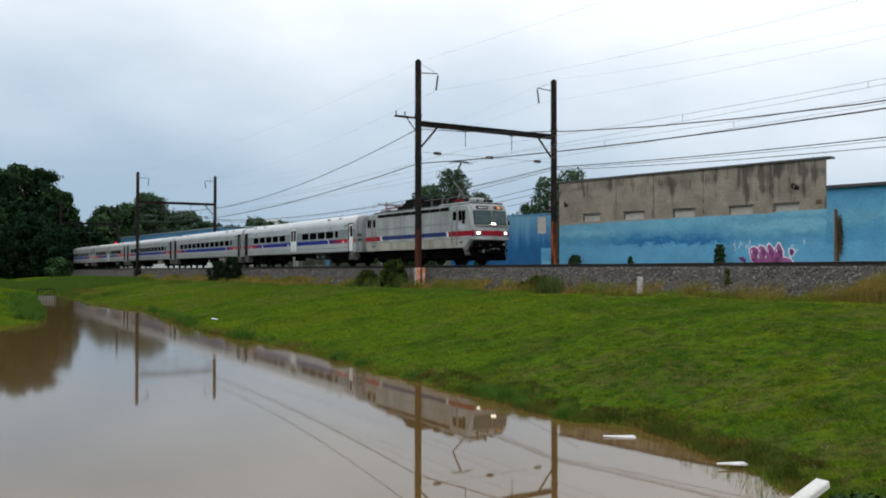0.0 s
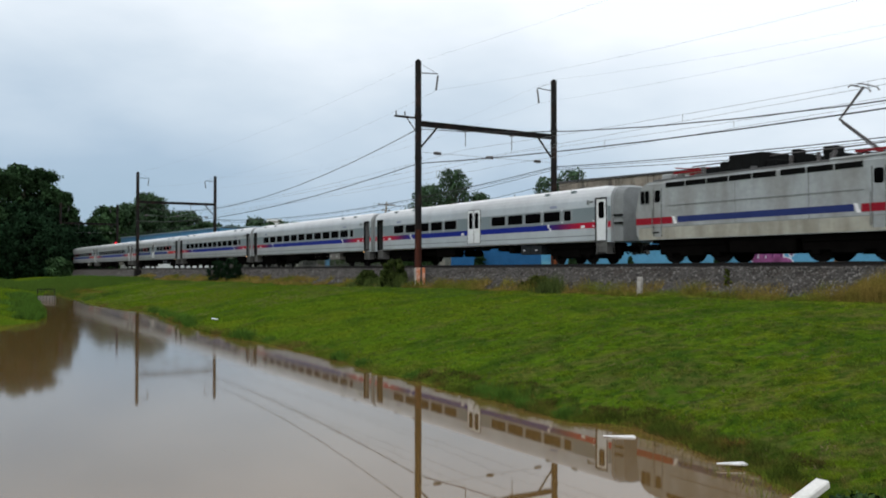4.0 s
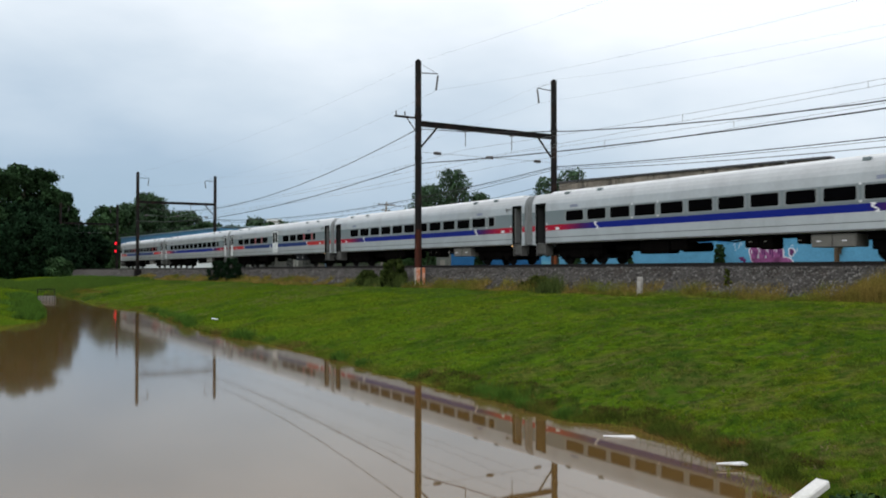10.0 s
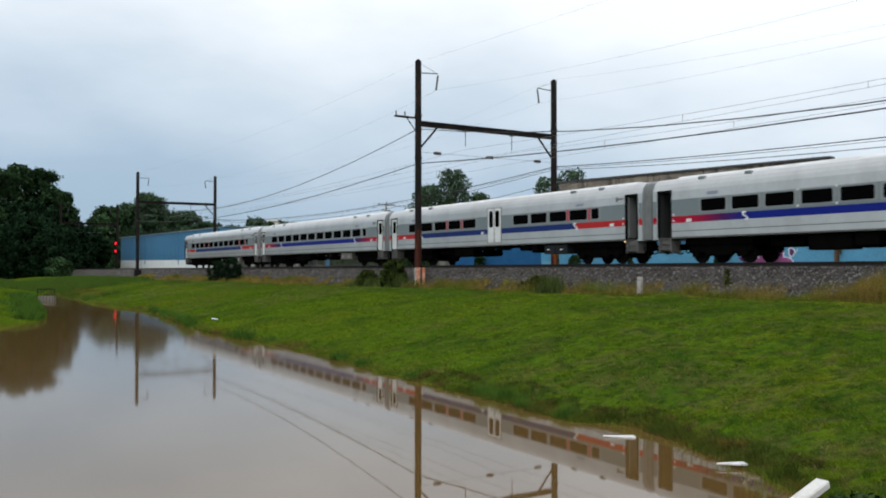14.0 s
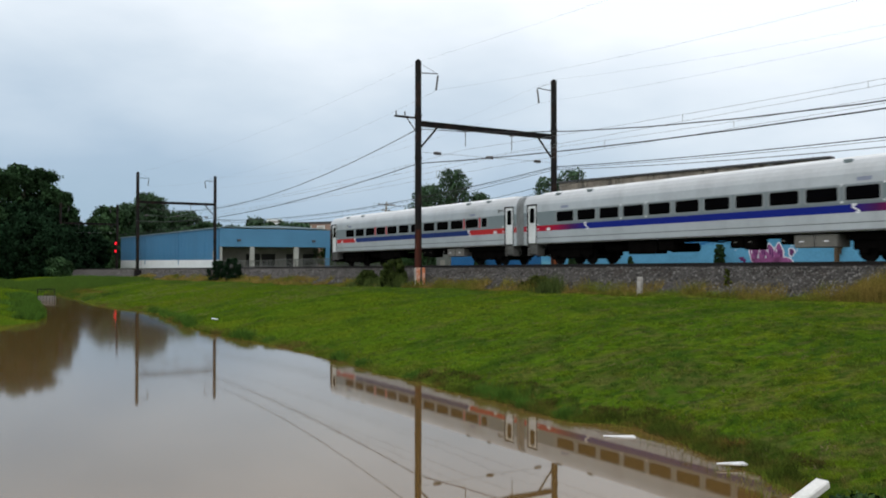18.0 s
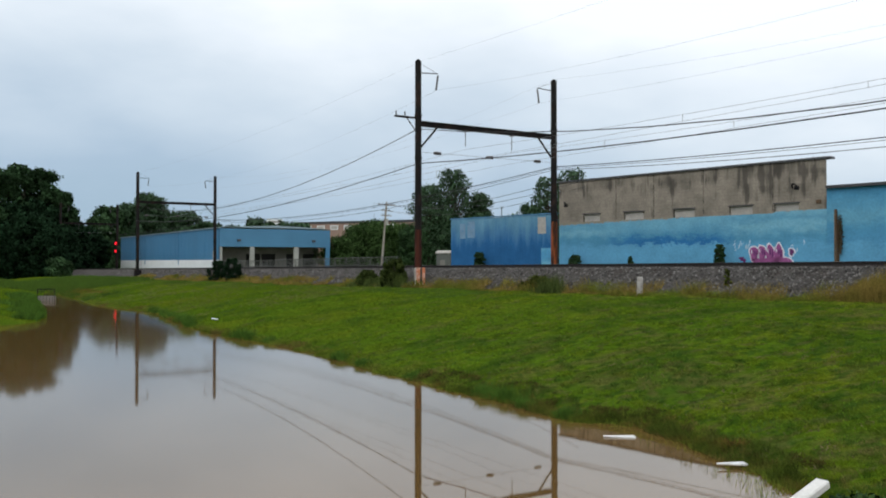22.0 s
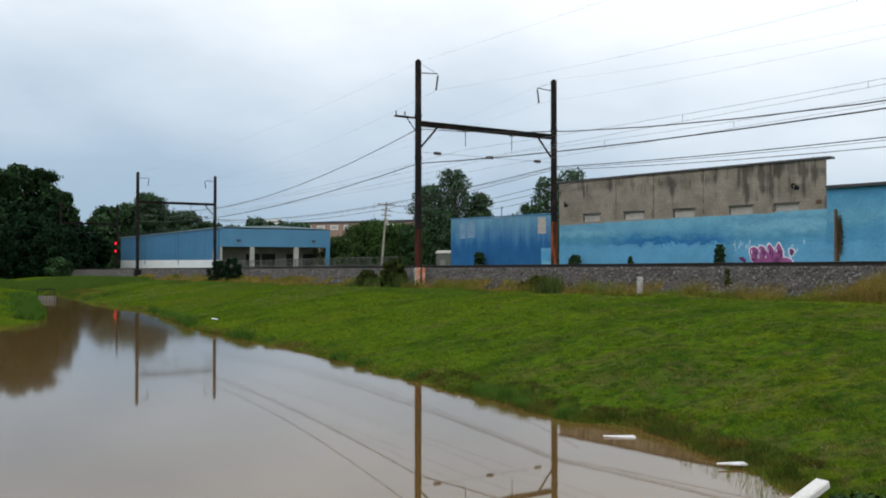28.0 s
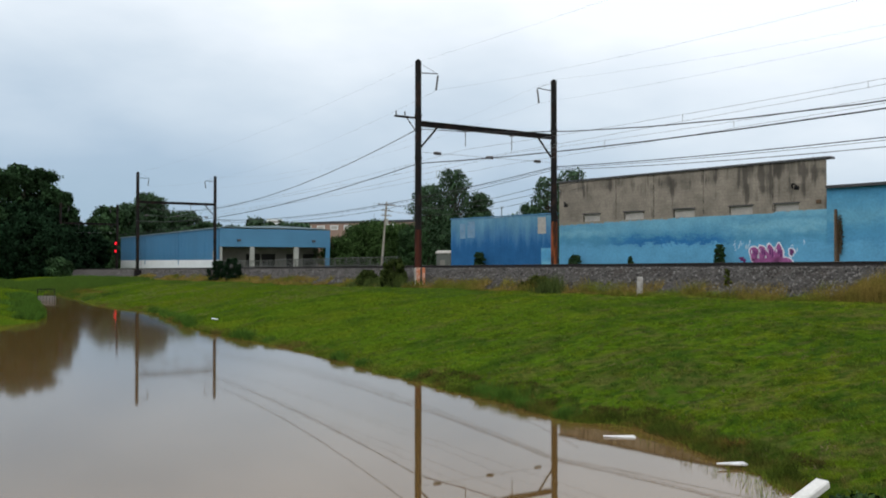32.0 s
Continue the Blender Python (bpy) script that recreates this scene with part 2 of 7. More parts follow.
def prism(bm, prof, x0, x1, mi=0):
    """A closed outline of (y, z), drawn out along x."""
    a = [bm.verts.new((x0, y, z)) for y, z in prof]
    b = [bm.verts.new((x1, y, z)) for y, z in prof]
    for k in range(len(prof)):
        f = bm.faces.new((a[k], a[(k + 1) % len(prof)], b[(k + 1) % len(prof)], b[k]))
        f.material_index = mi
    bm.faces.new(a[::-1]).material_index = mi
    bm.faces.new(b).material_index = mi
    return bm


def plate(bm, outline, y0, y1, mi=0):
    """A closed outline of (x, z), drawn out along y."""
    a = [bm.verts.new((x, y0, z)) for x, z in outline]
    b = [bm.verts.new((x, y1, z)) for x, z in outline]
    for k in range(len(outline)):
        bm.faces.new((a[k], a[(k + 1) % len(outline)], b[(k + 1) % len(outline)], b[k])).material_index = mi
    bm.faces.new(a[::-1]).material_index = mi
    bm.faces.new(b).material_index = mi
    return bm


def rounded(x0, x1, z0, z1, r, k=3):
    """A rectangle with round corners, as an outline."""
    pts = []
    for cx, cz, a0 in ((x1 - r, z1 - r, 0), (x0 + r, z1 - r, 90), (x0 + r, z0 + r, 180), (x1 - r, z0 + r, 270)):
        for i in range(k + 1):
            a = radians(a0 + 90 * i / k)
            pts.append((cx + r * math.cos(a), cz + r * math.sin(a)))
    return pts


def empty(name, m=None):
    ob = new(name)
    ob.empty_display_size = 0.3
    if m is not None:
        ob.matrix_basis = m
    return ob


def raw(name, verts, faces, material, parent=None, label=""):
    """A mesh from numpy arrays: verts (n, 3), faces (m, k)."""
    me = bpy.data.meshes.new(name)
    verts, faces = np.asarray(verts, dtype=np.float32), np.asarray(faces, dtype=np.int32)
    k = faces.shape[1]
    me.vertices.add(len(verts))
    me.vertices.foreach_set("co", verts.ravel())
    me.loops.add(faces.size)
    me.loops.foreach_set("vertex_index", faces.ravel())
    me.polygons.add(len(faces))
    me.polygons.foreach_set("loop_start", np.arange(0, faces.size, k, dtype=np.int32))
    me.update(calc_edges=True)
    me.materials.append(M[material])
    ob = new(name, me)
    if parent is not None:
        ob.parent = parent
    if label:
        ob["label"] = label
    return ob


# ---- lie of the land ----
GRADE = 0.0085


def rail_z(x):
    """Height of the rails' tops: the line falls gently towards -x."""
    return EYE - 0.06 + GRADE * (np.clip(x, -330, 420) + 18.1)


def track_z(x):
    """Tops of the rails, which lie a little above the level that the posts are set out from."""
    return rail_z(x) + 0.10


def shore_n(x):
    """The pond's edge at the foot of the railway bank."""
    x = np.asarray(x, dtype=float)
    base = np.interp(x, [-115, -91, -79, -72, -67, -62, -56.4, -47.6, -41.4, -38.9, -32, -29, -26.2, -22.5, -19.1, -16.3, -15.2, -14.4, -13.4, -12.2, -10.7, -9.7, -9, -8, 0, 20],
                     [16.6, 15.7, 15.0, 15.5, 16.2, 16.1, 15.2, 14.25, 14.0, 14.4, 14.4, 14.1, 13.85, 13.68, 13.6, 13.35, 13.4, 13.85, 13.85, 13.55, 13.15, 12.7, 12.4, 11.8, 11.0, 10.5])
    return base + 0.07 * np.sin(x * 1.3) + 0.06 * np.sin(x * 3.1 + 1) + 0.05 * np.sin(x * 7.7)


def shore_s(x):
    """The pond's other edge, with the low grassy spit."""
    x = np.asarray(x, dtype=float)
    return np.interp(x, [-126, -103, -99.3, -83, -73, -63.7, -60, -57.4, -56.3, -55.1, -53.6, -44, -21, 0], [18.4, 14.2, 13.1, 11.2, 10.1, 9.1, 8.4, 7.5, 6.4, 4.8, 1.0, -14.7, -23, -25]) + 0.12 * np.sin(x * 1.7)


def land(x, y):
    x, y = np.asarray(x, dtype=float), np.asarray(y, dtype=float)
    top = rail_z(x) - 1.12
    d = y - shore_n(x)
    north = np.interp(d, [-30, -4, 0, 1.0, 4, 8, 12.5, 16, 40], [-0.9, -0.7, -0.04, 0.28, 1.02, 1.78, 2.20, 2.34, 2.34]) * np.clip(top / 2.5, 0.4, 3)
    north = np.where(y > 30, top + np.clip((y - 39.5) / 6, 0, 1) * 0.5, north)
    s = shore_s(x) - y
    south = np.where(s > 0, 1.5 * (1 - np.exp(-np.maximum(s, 0) / 6.0)), np.maximum(s * 0.25, -0.8))
    depth = -x * math.cos(radians(TURN)) + y * math.sin(radians(TURN))
    c = 11.0 - depth
    near = np.where(c > 0, 1.9 * (1 - np.exp(-np.maximum(c, 0) / 4.5)), np.maximum(c * 0.25, -0.8))
    h = np.maximum(np.maximum(north, south), near)
    return h + np.where(h > 0.1, 0.05 * np.sin(x * 0.9 + y * 0.4) * np.sin(y * 0.8 - x * 0.2), 0) * np.where((y > 28) & (y < 41), 0, 1)


# ---- ground, water ----
def make_ground():
    xs = np.concatenate([[-4000, -2500, -1500, -900, -600, -450], np.arange(-360, -110, 6.0), np.arange(-110, -50, 1.0), np.arange(-50, 6, 0.4),
                         np.arange(6, 60, 3.0), np.arange(60, 440, 20.0), [600, 900, 1500, 2500, 4000]])
    ys = np.concatenate([[-4000, -2500, -1500, -900, -500, -250, -120, -80], np.arange(-60, -8, 4.0), np.arange(-8, 30, 0.4), np.arange(30, 46, 1.0),
                         np.arange(46, 90, 6.0), [100, 130, 180, 260, 400, 700, 1200, 2000, 4000]])
    gx, gy = np.meshgrid(xs, ys)
    gz = land(gx, gy)
    v = np.stack([gx, gy, gz], -1).reshape(-1, 3)
    w = len(xs)
    i = (np.arange(len(ys) - 1)[:, None] * w + np.arange(w - 1)[None]).ravel()
    ob = raw("ground", v, np.stack([i, i + 1, i + 1 + w, i + w], 1), "grass_ground")
    ob.data.polygons.foreach_set("use_smooth", [True] * len(ob.data.polygons))
    return tagged(ob, "mown green grass bank and level ground", "ground", kind="structure")


make_ground()

wm = bpy.data.materials.new("muddy_water")
wm.use_nodes = True
wb = wm.node_tree.nodes["Principled BSDF"]
wb.inputs["Base Color"].default_value = (0.125, 0.072, 0.022, 1)
wb.inputs["Roughness"].default_value, wb.inputs["IOR"].default_value = 0.03, 1.58
w_tc, w_n1, w_bp = (wm.node_tree.nodes.new(k) for k in ("ShaderNodeTexCoord", "ShaderNodeTexNoise", "ShaderNodeBump"))
w_n1.inputs["Scale"].default_value, w_n1.inputs["Detail"].default_value = 2.2, 1.0
w_bp.inputs["Strength"].default_value, w_bp.inputs["Distance"].default_value = 0.05, 0.004
wm.node_tree.links.new(w_tc.outputs["Object"], w_n1.inputs["Vector"])
wm.node_tree.links.new(w_n1.outputs["Fac"], w_bp.inputs["Height"])
wm.node_tree.links.new(w_bp.outputs[0], wb.inputs["Normal"])
w_sx, w_mr = (wm.node_tree.nodes.new(k) for k in ("ShaderNodeSeparateXYZ", "ShaderNodeMapRange"))
w_mr.inputs[1].default_value, w_mr.inputs[2].default_value, w_mr.inputs[3].default_value, w_mr.inputs[4].default_value = -15, -36, 0.024, 0.064
wm.node_tree.links.new(w_tc.outputs["Object"], w_sx.inputs[0])
wm.node_tree.links.new(w_sx.outputs[0], w_mr.inputs[0])
wm.node_tree.links.new(w_mr.outputs[0], wb.inputs["Roughness"])
M["muddy_water"] = wm
water = raw("water", [(-125, -40, 0), (8, -40, 0), (8, 20, 0), (-125, 20, 0)], [(0, 1, 2, 3)], "muddy_water")
tagged(water, "still muddy brown floodwater that mirrors the sky", "water", kind="structure")

# ---- railway: ballast, rails, ties ----
NEAR, FAR = 32.5, 36.3           # centre lines of the two tracks


def along(prof, x0, x1, name, material, parent=None, label="", step=None):
    """A profile of (y, z over the rails' tops) that follows the line."""
    bm = bmesh.new()
    xs = [x0, x1] if step is None else list(np.arange(x0, x1 + 0.01, step))
    rows = [[bm.verts.new((x, y, track_z(x) + z)) for y, z in prof] for x in xs]
    for a, b in zip(rows, rows[1:]):
        for k in range(len(prof)):
            bm.faces.new((a[k], b[k], b[(k + 1) % len(prof)], a[(k + 1) % len(prof)]))
    bm.faces.new(rows[0])
    bm.faces.new(rows[-1][::-1])
    return part(name, bm, material, parent, label)


ballast = along([(28.35, -1.62), (28.65, -1.30), (30.55, -0.27), (30.9, -0.2), (38.0, -0.2), (38.4, -0.28), (39.6, -1.0), (39.9, -1.35)], -330, 420, "ballast", "ballast")
tagged(ballast, "bed of crushed grey stone under the two tracks", "ballast", kind="structure")


def make_track(y, label):
    tr = tagged(empty("railway_track"), label, "railway track", "tracks", "structure")
    for side in (-0.76, 0.76):
        c = y + side
        along([(c - 0.075, -0.18), (c + 0.075, -0.18), (c + 0.07, -0.155), (c + 0.012, -0.14), (c + 0.012, -0.045), (c + 0.037, -0.035),
               (c + 0.037, -0.006), (c - 0.037, -0.006), (c - 0.037, -0.035), (c - 0.012, -0.045), (c - 0.012, -0.14), (c - 0.07, -0.155)],
              -330, 420, "rail", "rail", tr)
        along([(c - 0.035, -0.005), (c + 0.035, -0.005), (c + 0.03, 0.0), (c - 0.03, 0.0)], -330, 420, "running_surface", "rail_top", tr, "polished top of the rail")
    bm = bmesh.new()
    for x in np.arange(-200, 60, 0.61):
        z = track_z(x)
        box(bm, x - 0.11, x + 0.11, y - 1.3, y + 1.3, z - 0.30, z - 0.178)
    tagged(part("ties", bm, "tie", tr, "dark timber ties"), kind="stuff")


make_track(NEAR, "nearer track of rusty steel rails on ties")
make_track(FAR, "farther track of rusty steel rails on ties")

# loose stones on the ballast's face
rng = np.random.default_rng(5)


def scatter_stones(n):
    x = -10 - 130 * rng.random(n) ** 1.6
    t = rng.random(n)
    y = 28.5 + 2.3 * t
    z = track_z(x) + np.interp(y, [28.35, 28.65, 30.55, 30.9], [-1.5, -1.30, -0.27, -0.2])
    r = 0.028 + 0.055 * rng.random(n) ** 1.6
    dirs = np.array([(1, 0, 0), (-1, 0, 0), (0, 1, 0), (0, -1, 0), (0, 0, 1), (0, 0, -0.6)])
    ang = rng.random(n) * math.tau
    v = dirs[None] * (0.6 + 0.7 * rng.random((n, 6, 1)))
    ca, sa = np.cos(ang)[:, None], np.sin(ang)[:, None]
    v = np.stack([v[..., 0] * ca - v[..., 1] * sa, v[..., 0] * sa + v[..., 1] * ca, v[..., 2] + 0.3 * v[..., 0]], -1)
    v = v * r[:, None, None] + np.stack([x, y, z], -1)[:, None]
    f = np.array([(0, 2, 4), (2, 1, 4), (1, 3, 4), (3, 0, 4), (2, 0, 5), (1, 2, 5), (3, 1, 5), (0, 3, 5)])
    faces = (f[None] + 6 * np.arange(n)[:, None, None]).reshape(-1, 3)
    ob = raw("ballast_stones", v.reshape(-1, 3), faces, "stone")
    tagged(ob, "loose crushed grey stones on the ballast shoulder", "stones", kind="stuff")


scatter_stones(16000)


# ---- grass ----
def blades(name, x, y, z, h, w, material, label, lean=0.35, kind="stuff", loose=0.0):
    n = len(x)
    a = rng.random(n) * math.tau
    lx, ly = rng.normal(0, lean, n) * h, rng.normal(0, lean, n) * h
    back = np.where(lx * x + ly * y < 0, -1, 1)      # leaned away from the camera at the origin, so lit upper sides show
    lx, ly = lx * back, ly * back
    dx, dy = np.cos(a) * w / 2, np.sin(a) * w / 2
    v = np.empty((n, 3, 3))
    v[:, 0] = np.stack([x - dx, y - dy, z - 0.01], -1)
    v[:, 1] = np.stack([x + dx, y + dy, z - 0.01], -1)
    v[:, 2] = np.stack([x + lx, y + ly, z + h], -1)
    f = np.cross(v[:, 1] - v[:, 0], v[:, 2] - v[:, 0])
    south = -f[:, 0] * x - f[:, 1] * y + 3.0 * f[:, 2] < 0      # wound to face the camera's place, so no backface turns dark
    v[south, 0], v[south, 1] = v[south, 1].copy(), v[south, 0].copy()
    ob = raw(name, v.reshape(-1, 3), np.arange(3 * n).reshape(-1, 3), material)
    # blades take the light as the turf does
    up = np.repeat(np.array((0.1, -0.25, 0.96)) + loose * rng.normal(size=(n, 3)) * np.array((1, 1, 0.5)), 3, axis=0)
    up /= np.linalg.norm(up, axis=1)[:, None]
    ob.data.polygons.foreach_set("use_smooth", np.ones(n, dtype=bool))
    ob.data.normals_split_custom_set_from_vertices(up)
    return tagged(ob, label, "grass", kind=kind)


def patchy(x, y, s=0.35):
    return np.sin(x * s + 1.3 * np.sin(y * s * 1.7)) * np.sin(y * s * 1.9 + 0.7 * np.sin(x * s * 0.8) + 2)


def lumps(x, y, size, seed):
    """Smooth random swellings between 0 and 1, about that many metres across."""
    cell = np.random.default_rng(seed).random((256, 256))
    px, py = x / size, y / size
    ix, iy = np.floor(px).astype(int), np.floor(py).astype(int)
    fx, fy = px - ix, py - iy
    fx, fy = fx * fx * (3 - 2 * fx), fy * fy * (3 - 2 * fy)
    a, b = cell[ix % 256, iy % 256], cell[(ix + 1) % 256, iy % 256]
    c, d = cell[ix % 256, (iy + 1) % 256], cell[(ix + 1) % 256, (iy + 1) % 256]
    return (a * (1 - fx) + b * fx) * (1 - fy) + (c * (1 - fx) + d * fx) * fy


def bank_grass():
    n = 520000
    depth = 11.5 + 60 * rng.random(n) ** 1.9
    u = -0.52 + 1.04 * rng.random(n)
    ca, sa = math.cos(radians(TURN)), math.sin(radians(TURN))
    x, y = depth * (-ca + u * sa), depth * (sa + u * ca)
    d = y - shore_n(x)
    keep = (d > 0.05) & (y < 28.2)
    x, y, d, depth = x[keep], y[keep], d[keep], depth[keep]
    swell = lumps(x, y, 0.22, 1) * 0.6 + lumps(x, y, 0.6, 2) * 0.5
    keep = rng.random(len(x)) < 0.25 + 1.3 * np.clip(swell - 0.2, 0, 1)
    x, y, d, depth, swell = x[keep], y[keep], d[keep], depth[keep], swell[keep]
    h = (0.015 + 0.03 * rng.random(len(x)) ** 1.5 + 0.16 * np.clip(swell - 0.45, 0, 0.6)) * (0.7 + depth / 70)
    w = 0.010 + 0.0011 * depth
    blades("bank_grass", x, y, land(x, y), h, w, "grass_blade", "short mown green grass on the railway bank", 1.3, loose=0.3)
    # rank growth along the water's edge
    n = 34000
    x = -6 - 86 * rng.random(n) ** 1.5
    t = rng.random(n)
    y = shore_n(x) - 0.06 + (0.5 + 0.5 * lumps(x, 0 * x, 1.6, 7)) * t ** 1.3
    h = (0.03 + 0.12 * rng.random(n)) * (0.25 + 1.2 * lumps(x, y, 0.5, 8))
    blades("shore_grass", x, y, np.maximum(land(x, y), -0.03), h, 0.008 + 0.0006 * -x, "reed_blade", "rank wet grass along the water's edge", 0.45, loose=0.4)
    # clumps that stand higher by the shore and droop over it
    cx = np.concatenate([-9.6 - 36 * rng.random(40) ** 1.1, [-17.6, -18.1, -20.5, -24.2, -27.0, -29.5, -34.0, -37.0, -43.5, -44.2, -45.0, -51.0, -52.0, -53.0, -55.0, -56.0, -57.0, -60.0, -66.0]])
    k = 200
    tall = 0.35 + 0.75 * rng.random(len(cx)) ** 1.5
    x = (cx[:, None] + rng.normal(0, 1, (len(cx), k)) * (0.10 + 0.22 * rng.random((len(cx), 1)))).ravel()
    y = shore_n(x) - 0.05 + np.abs(rng.normal(0, 0.16, len(x)))
    h = (0.06 + 0.32 * rng.random(len(x)) ** 1.5) * np.repeat(tall, k) * np.clip(0.45 - x / 60, 0.6, 1.3)
    blades("shore_tufts", x, y, np.maximum(land(x, y), -0.02), h, 0.012 + 0.0004 * -x, "reed_blade", "taller green tufts on the pond's edge", 0.45, loose=0.4)
    # the thickest clumps along the edge
    for cx, wide, tall in ((-64.0, 0.9, 0.55), (-60.0, 0.8, 0.6), (-57.0, 0.7, 0.6), (-52.6, 0.6, 0.7), (-51.0, 0.7, 0.85), (-49.3, 0.5, 0.8), (-40.4, 0.4, 0.6), (-39.4, 0.4, 0.6), (-37.2, 0.3, 0.4),
                           (-29.4, 0.35, 0.42), (-27.3, 0.25, 0.35), (-23.4, 0.25, 0.3), (-19.3, 0.3, 0.45), (-18.4, 0.35, 0.5), (-17.4, 0.3, 0.42), (-15.6, 0.25, 0.35)):
        x = cx + rng.normal(0, wide, 700)
        y = shore_n(x) - 0.04 + np.abs(rng.normal(0, 0.22, 700))
        h = (0.3 + 0.7 * rng.random(700)) * tall * np.exp(-((x - cx) / wide) ** 2 / 3)
        blades("shore_clump", x, y, np.maximum(land(x, y), -0.02), h, 0.012 + 0.0004 * -cx, "clump_blade", "dense green clump of rushes on the pond's edge", 0.28, loose=0.35)
    # broad-leaved weeds and coarse tufts scattered through the turf
    for name, count, leaves, wide, high, material, label in (("dark_weeds", 2600, 13, 0.05, 0.055, "tuft_blade", "coarse dark tufts scattered through the turf"),
                                                             ("bright_weeds", 2200, 12, 0.055, 0.05, "clover_blade", "bright clover patches in the turf"),
                                                             ("dead_weeds", 900, 9, 0.06, 0.045, "dead_blade", "dead grey-brown thatch in the turf")):
        dep = 11.5 + 34 * rng.random(count) ** 1.5
        u = -0.30 + 0.82 * rng.random(count)
        px, py = dep * (-ca + u * sa), dep * (sa + u * ca)
        ok = (py - shore_n(px) > 0.3) & (py < 27.6) & (lumps(px, py, 1.3, {"dark_weeds": 21, "bright_weeds": 22, "dead_weeds": 23}[name]) > 0.42)
        px, py = px[ok], py[ok]
        x = (px[:, None] + rng.normal(0, wide * 1.6, (len(px), leaves))).ravel()
        y = (py[:, None] + rng.normal(0, wide * 1.6, (len(px), leaves))).ravel()
        blades(name, x, y, land(x, y), high * (0.5 + rng.random(len(x))), 0.032, material, label, 0.9, loose=0.3)
    # weeds and dry grass at the foot of the ballast
    n = 62000
    x = -14 - 110 * rng.random(n) ** 1.4
    y = 27.5 + 1.7 * rng.random(n) ** 1.1
    keep = (patchy(x, y * 0 + 3, 0.5) + 0.7 * np.sin(x * 1.9 + 0.6 * y) > -0.2) & ((x < -33) | (rng.random(n) < 0.55))
    x, y = x[keep], y[keep]
    h = (0.12 + 0.44 * rng.random(len(x)) ** 1.3) * (0.55 + 0.45 * np.clip(np.sin(x * 0.9) + 0.4, 0, 1))
    blades("dry_grass", x, y, np.maximum(land(x, y), rail_z(x) + np.interp(y, [28.3, 28.65, 30.55], [-1.5, -1.20, -0.17])), h, 0.009 + 0.0005 * -x, "dry_blade",
           "straw-coloured weeds at the foot of the ballast", 0.5, loose=0.4)
    n = 34000
    x = -14 - 110 * rng.random(n) ** 1.4
    y = 27.4 + 1.2 * rng.random(n)
    h = (0.05 + 0.14 * rng.random(n)) * (0.5 + 0.5 * np.clip(np.sin(x * 1.3 + 1) + 0.6 * np.sin(x * 3.7), 0, 1))
    blades("verge_grass", x, y, land(x, y), h, 0.009 + 0.0006 * -x, "verge_blade", "yellow-green unmown strip along the ballast", 0.8, loose=0.4)
    n = 40000
    x = -12 - 80 * rng.random(n) ** 1.4
    y = 27.5 - 1.1 * rng.random(n) ** 1.6 * (0.6 + 0.4 * np.sin(x * 0.35))
    blades("edge_grass", x, y, land(x, y), 0.02 + 0.03 * rng.random(n), 0.02 + 0.0008 * -x, "edge_blade", "brighter mown strip along the top of the bank", 1.5)
    n = 40000
    x = -37 - 85 * rng.random(n) ** 1.2
    y = 27.7 - (3.0 + 3.0 * lumps(x, 0 * x, 9.0, 12)) * rng.random(n) ** 1.7
    blades("crest_grass", x, y, land(x, y), 0.03 + 0.07 * rng.random(n), 0.03 + 0.0005 * -x, "tuft_blade", "darker green grass along the crest of the bank", 0.9)
    n = 14000
    x, y = -14.5 - 3.6 * rng.random(n) ** 1.5, 27.6 + 1.9 * rng.random(n)
    h = 0.2 + 1.15 * rng.random(n) ** 1.2 * np.clip((x + 18.3) / 2.4, 0.12, 1)
    blades("tall_dry_grass", x, y, np.maximum(land(x, y), track_z(x) + np.interp(y, [28.35, 28.65, 30.55], [-1.62, -1.30, -0.27])), h, 0.015, "dry_blade", "tall dry grass beside the ballast", 0.32, loose=0.4)
    n = 9000
    x, y = -16 - 20 * rng.random(n), 27.5 + 1.1 * rng.random(n)
    h = (0.05 + 0.22 * rng.random(n)) * (0.2 + 1.3 * lumps(x, 0 * x, 0.9, 41))
    blades("foot_weeds", x, y, np.maximum(land(x, y), rail_z(x) + np.interp(y, [28.3, 28.65, 30.55], [-1.5, -1.20, -0.17])), h, 0.02, "reed_blade", "low green weeds along the foot of the ballast", 0.5, loose=0.4)
    n = 1500
    x, y = -14.6 + rng.normal(0, 0.45, n), 28.5 + rng.normal(0, 0.3, n)
    blades("yellow_weeds", x, y, land(x, y), 0.5 + 0.95 * rng.random(n), 0.022, "edge_blade", "tall yellow-green weeds beside the ballast", 0.22, loose=0.4)
    n = 5000
    c = rng.choice(np.array([-36.2, -35.0, -34.0, -31.0, -28.6, -24.5, -21.8, -44, -46.5, -41, -76, -73.5, -71]), n)
    x, y = c + rng.normal(0, 0.55, n), 27.75 + 0.8 * rng.random(n)
    blades("dry_tufts", x, y, land(x, y), 0.2 + 0.6 * rng.random(n) ** 1.4, 0.022, "dry_blade", "tufts of straw-coloured grass by the ballast", 0.5, loose=0.4)
    # brown wilted growth low on the bank, and the far bank
    n = 20000
    x = -8.5 - 13 * rng.random(n)
    y = shore_n(x) + (0.6 + 0.3 * np.sin(x * 1.7)) * rng.random(n) ** 1.4 * np.clip((x + 22) / 8, 0.2, 1)
    blades("wilted_grass", x, y, land(x, y), (0.03 + 0.16 * rng.random(n)) * (0.3 + 1.2 * lumps(x, y, 0.3, 9)), 0.016, "wilted_blade", "wilted brown grass left by the flood", 0.6, loose=0.4)
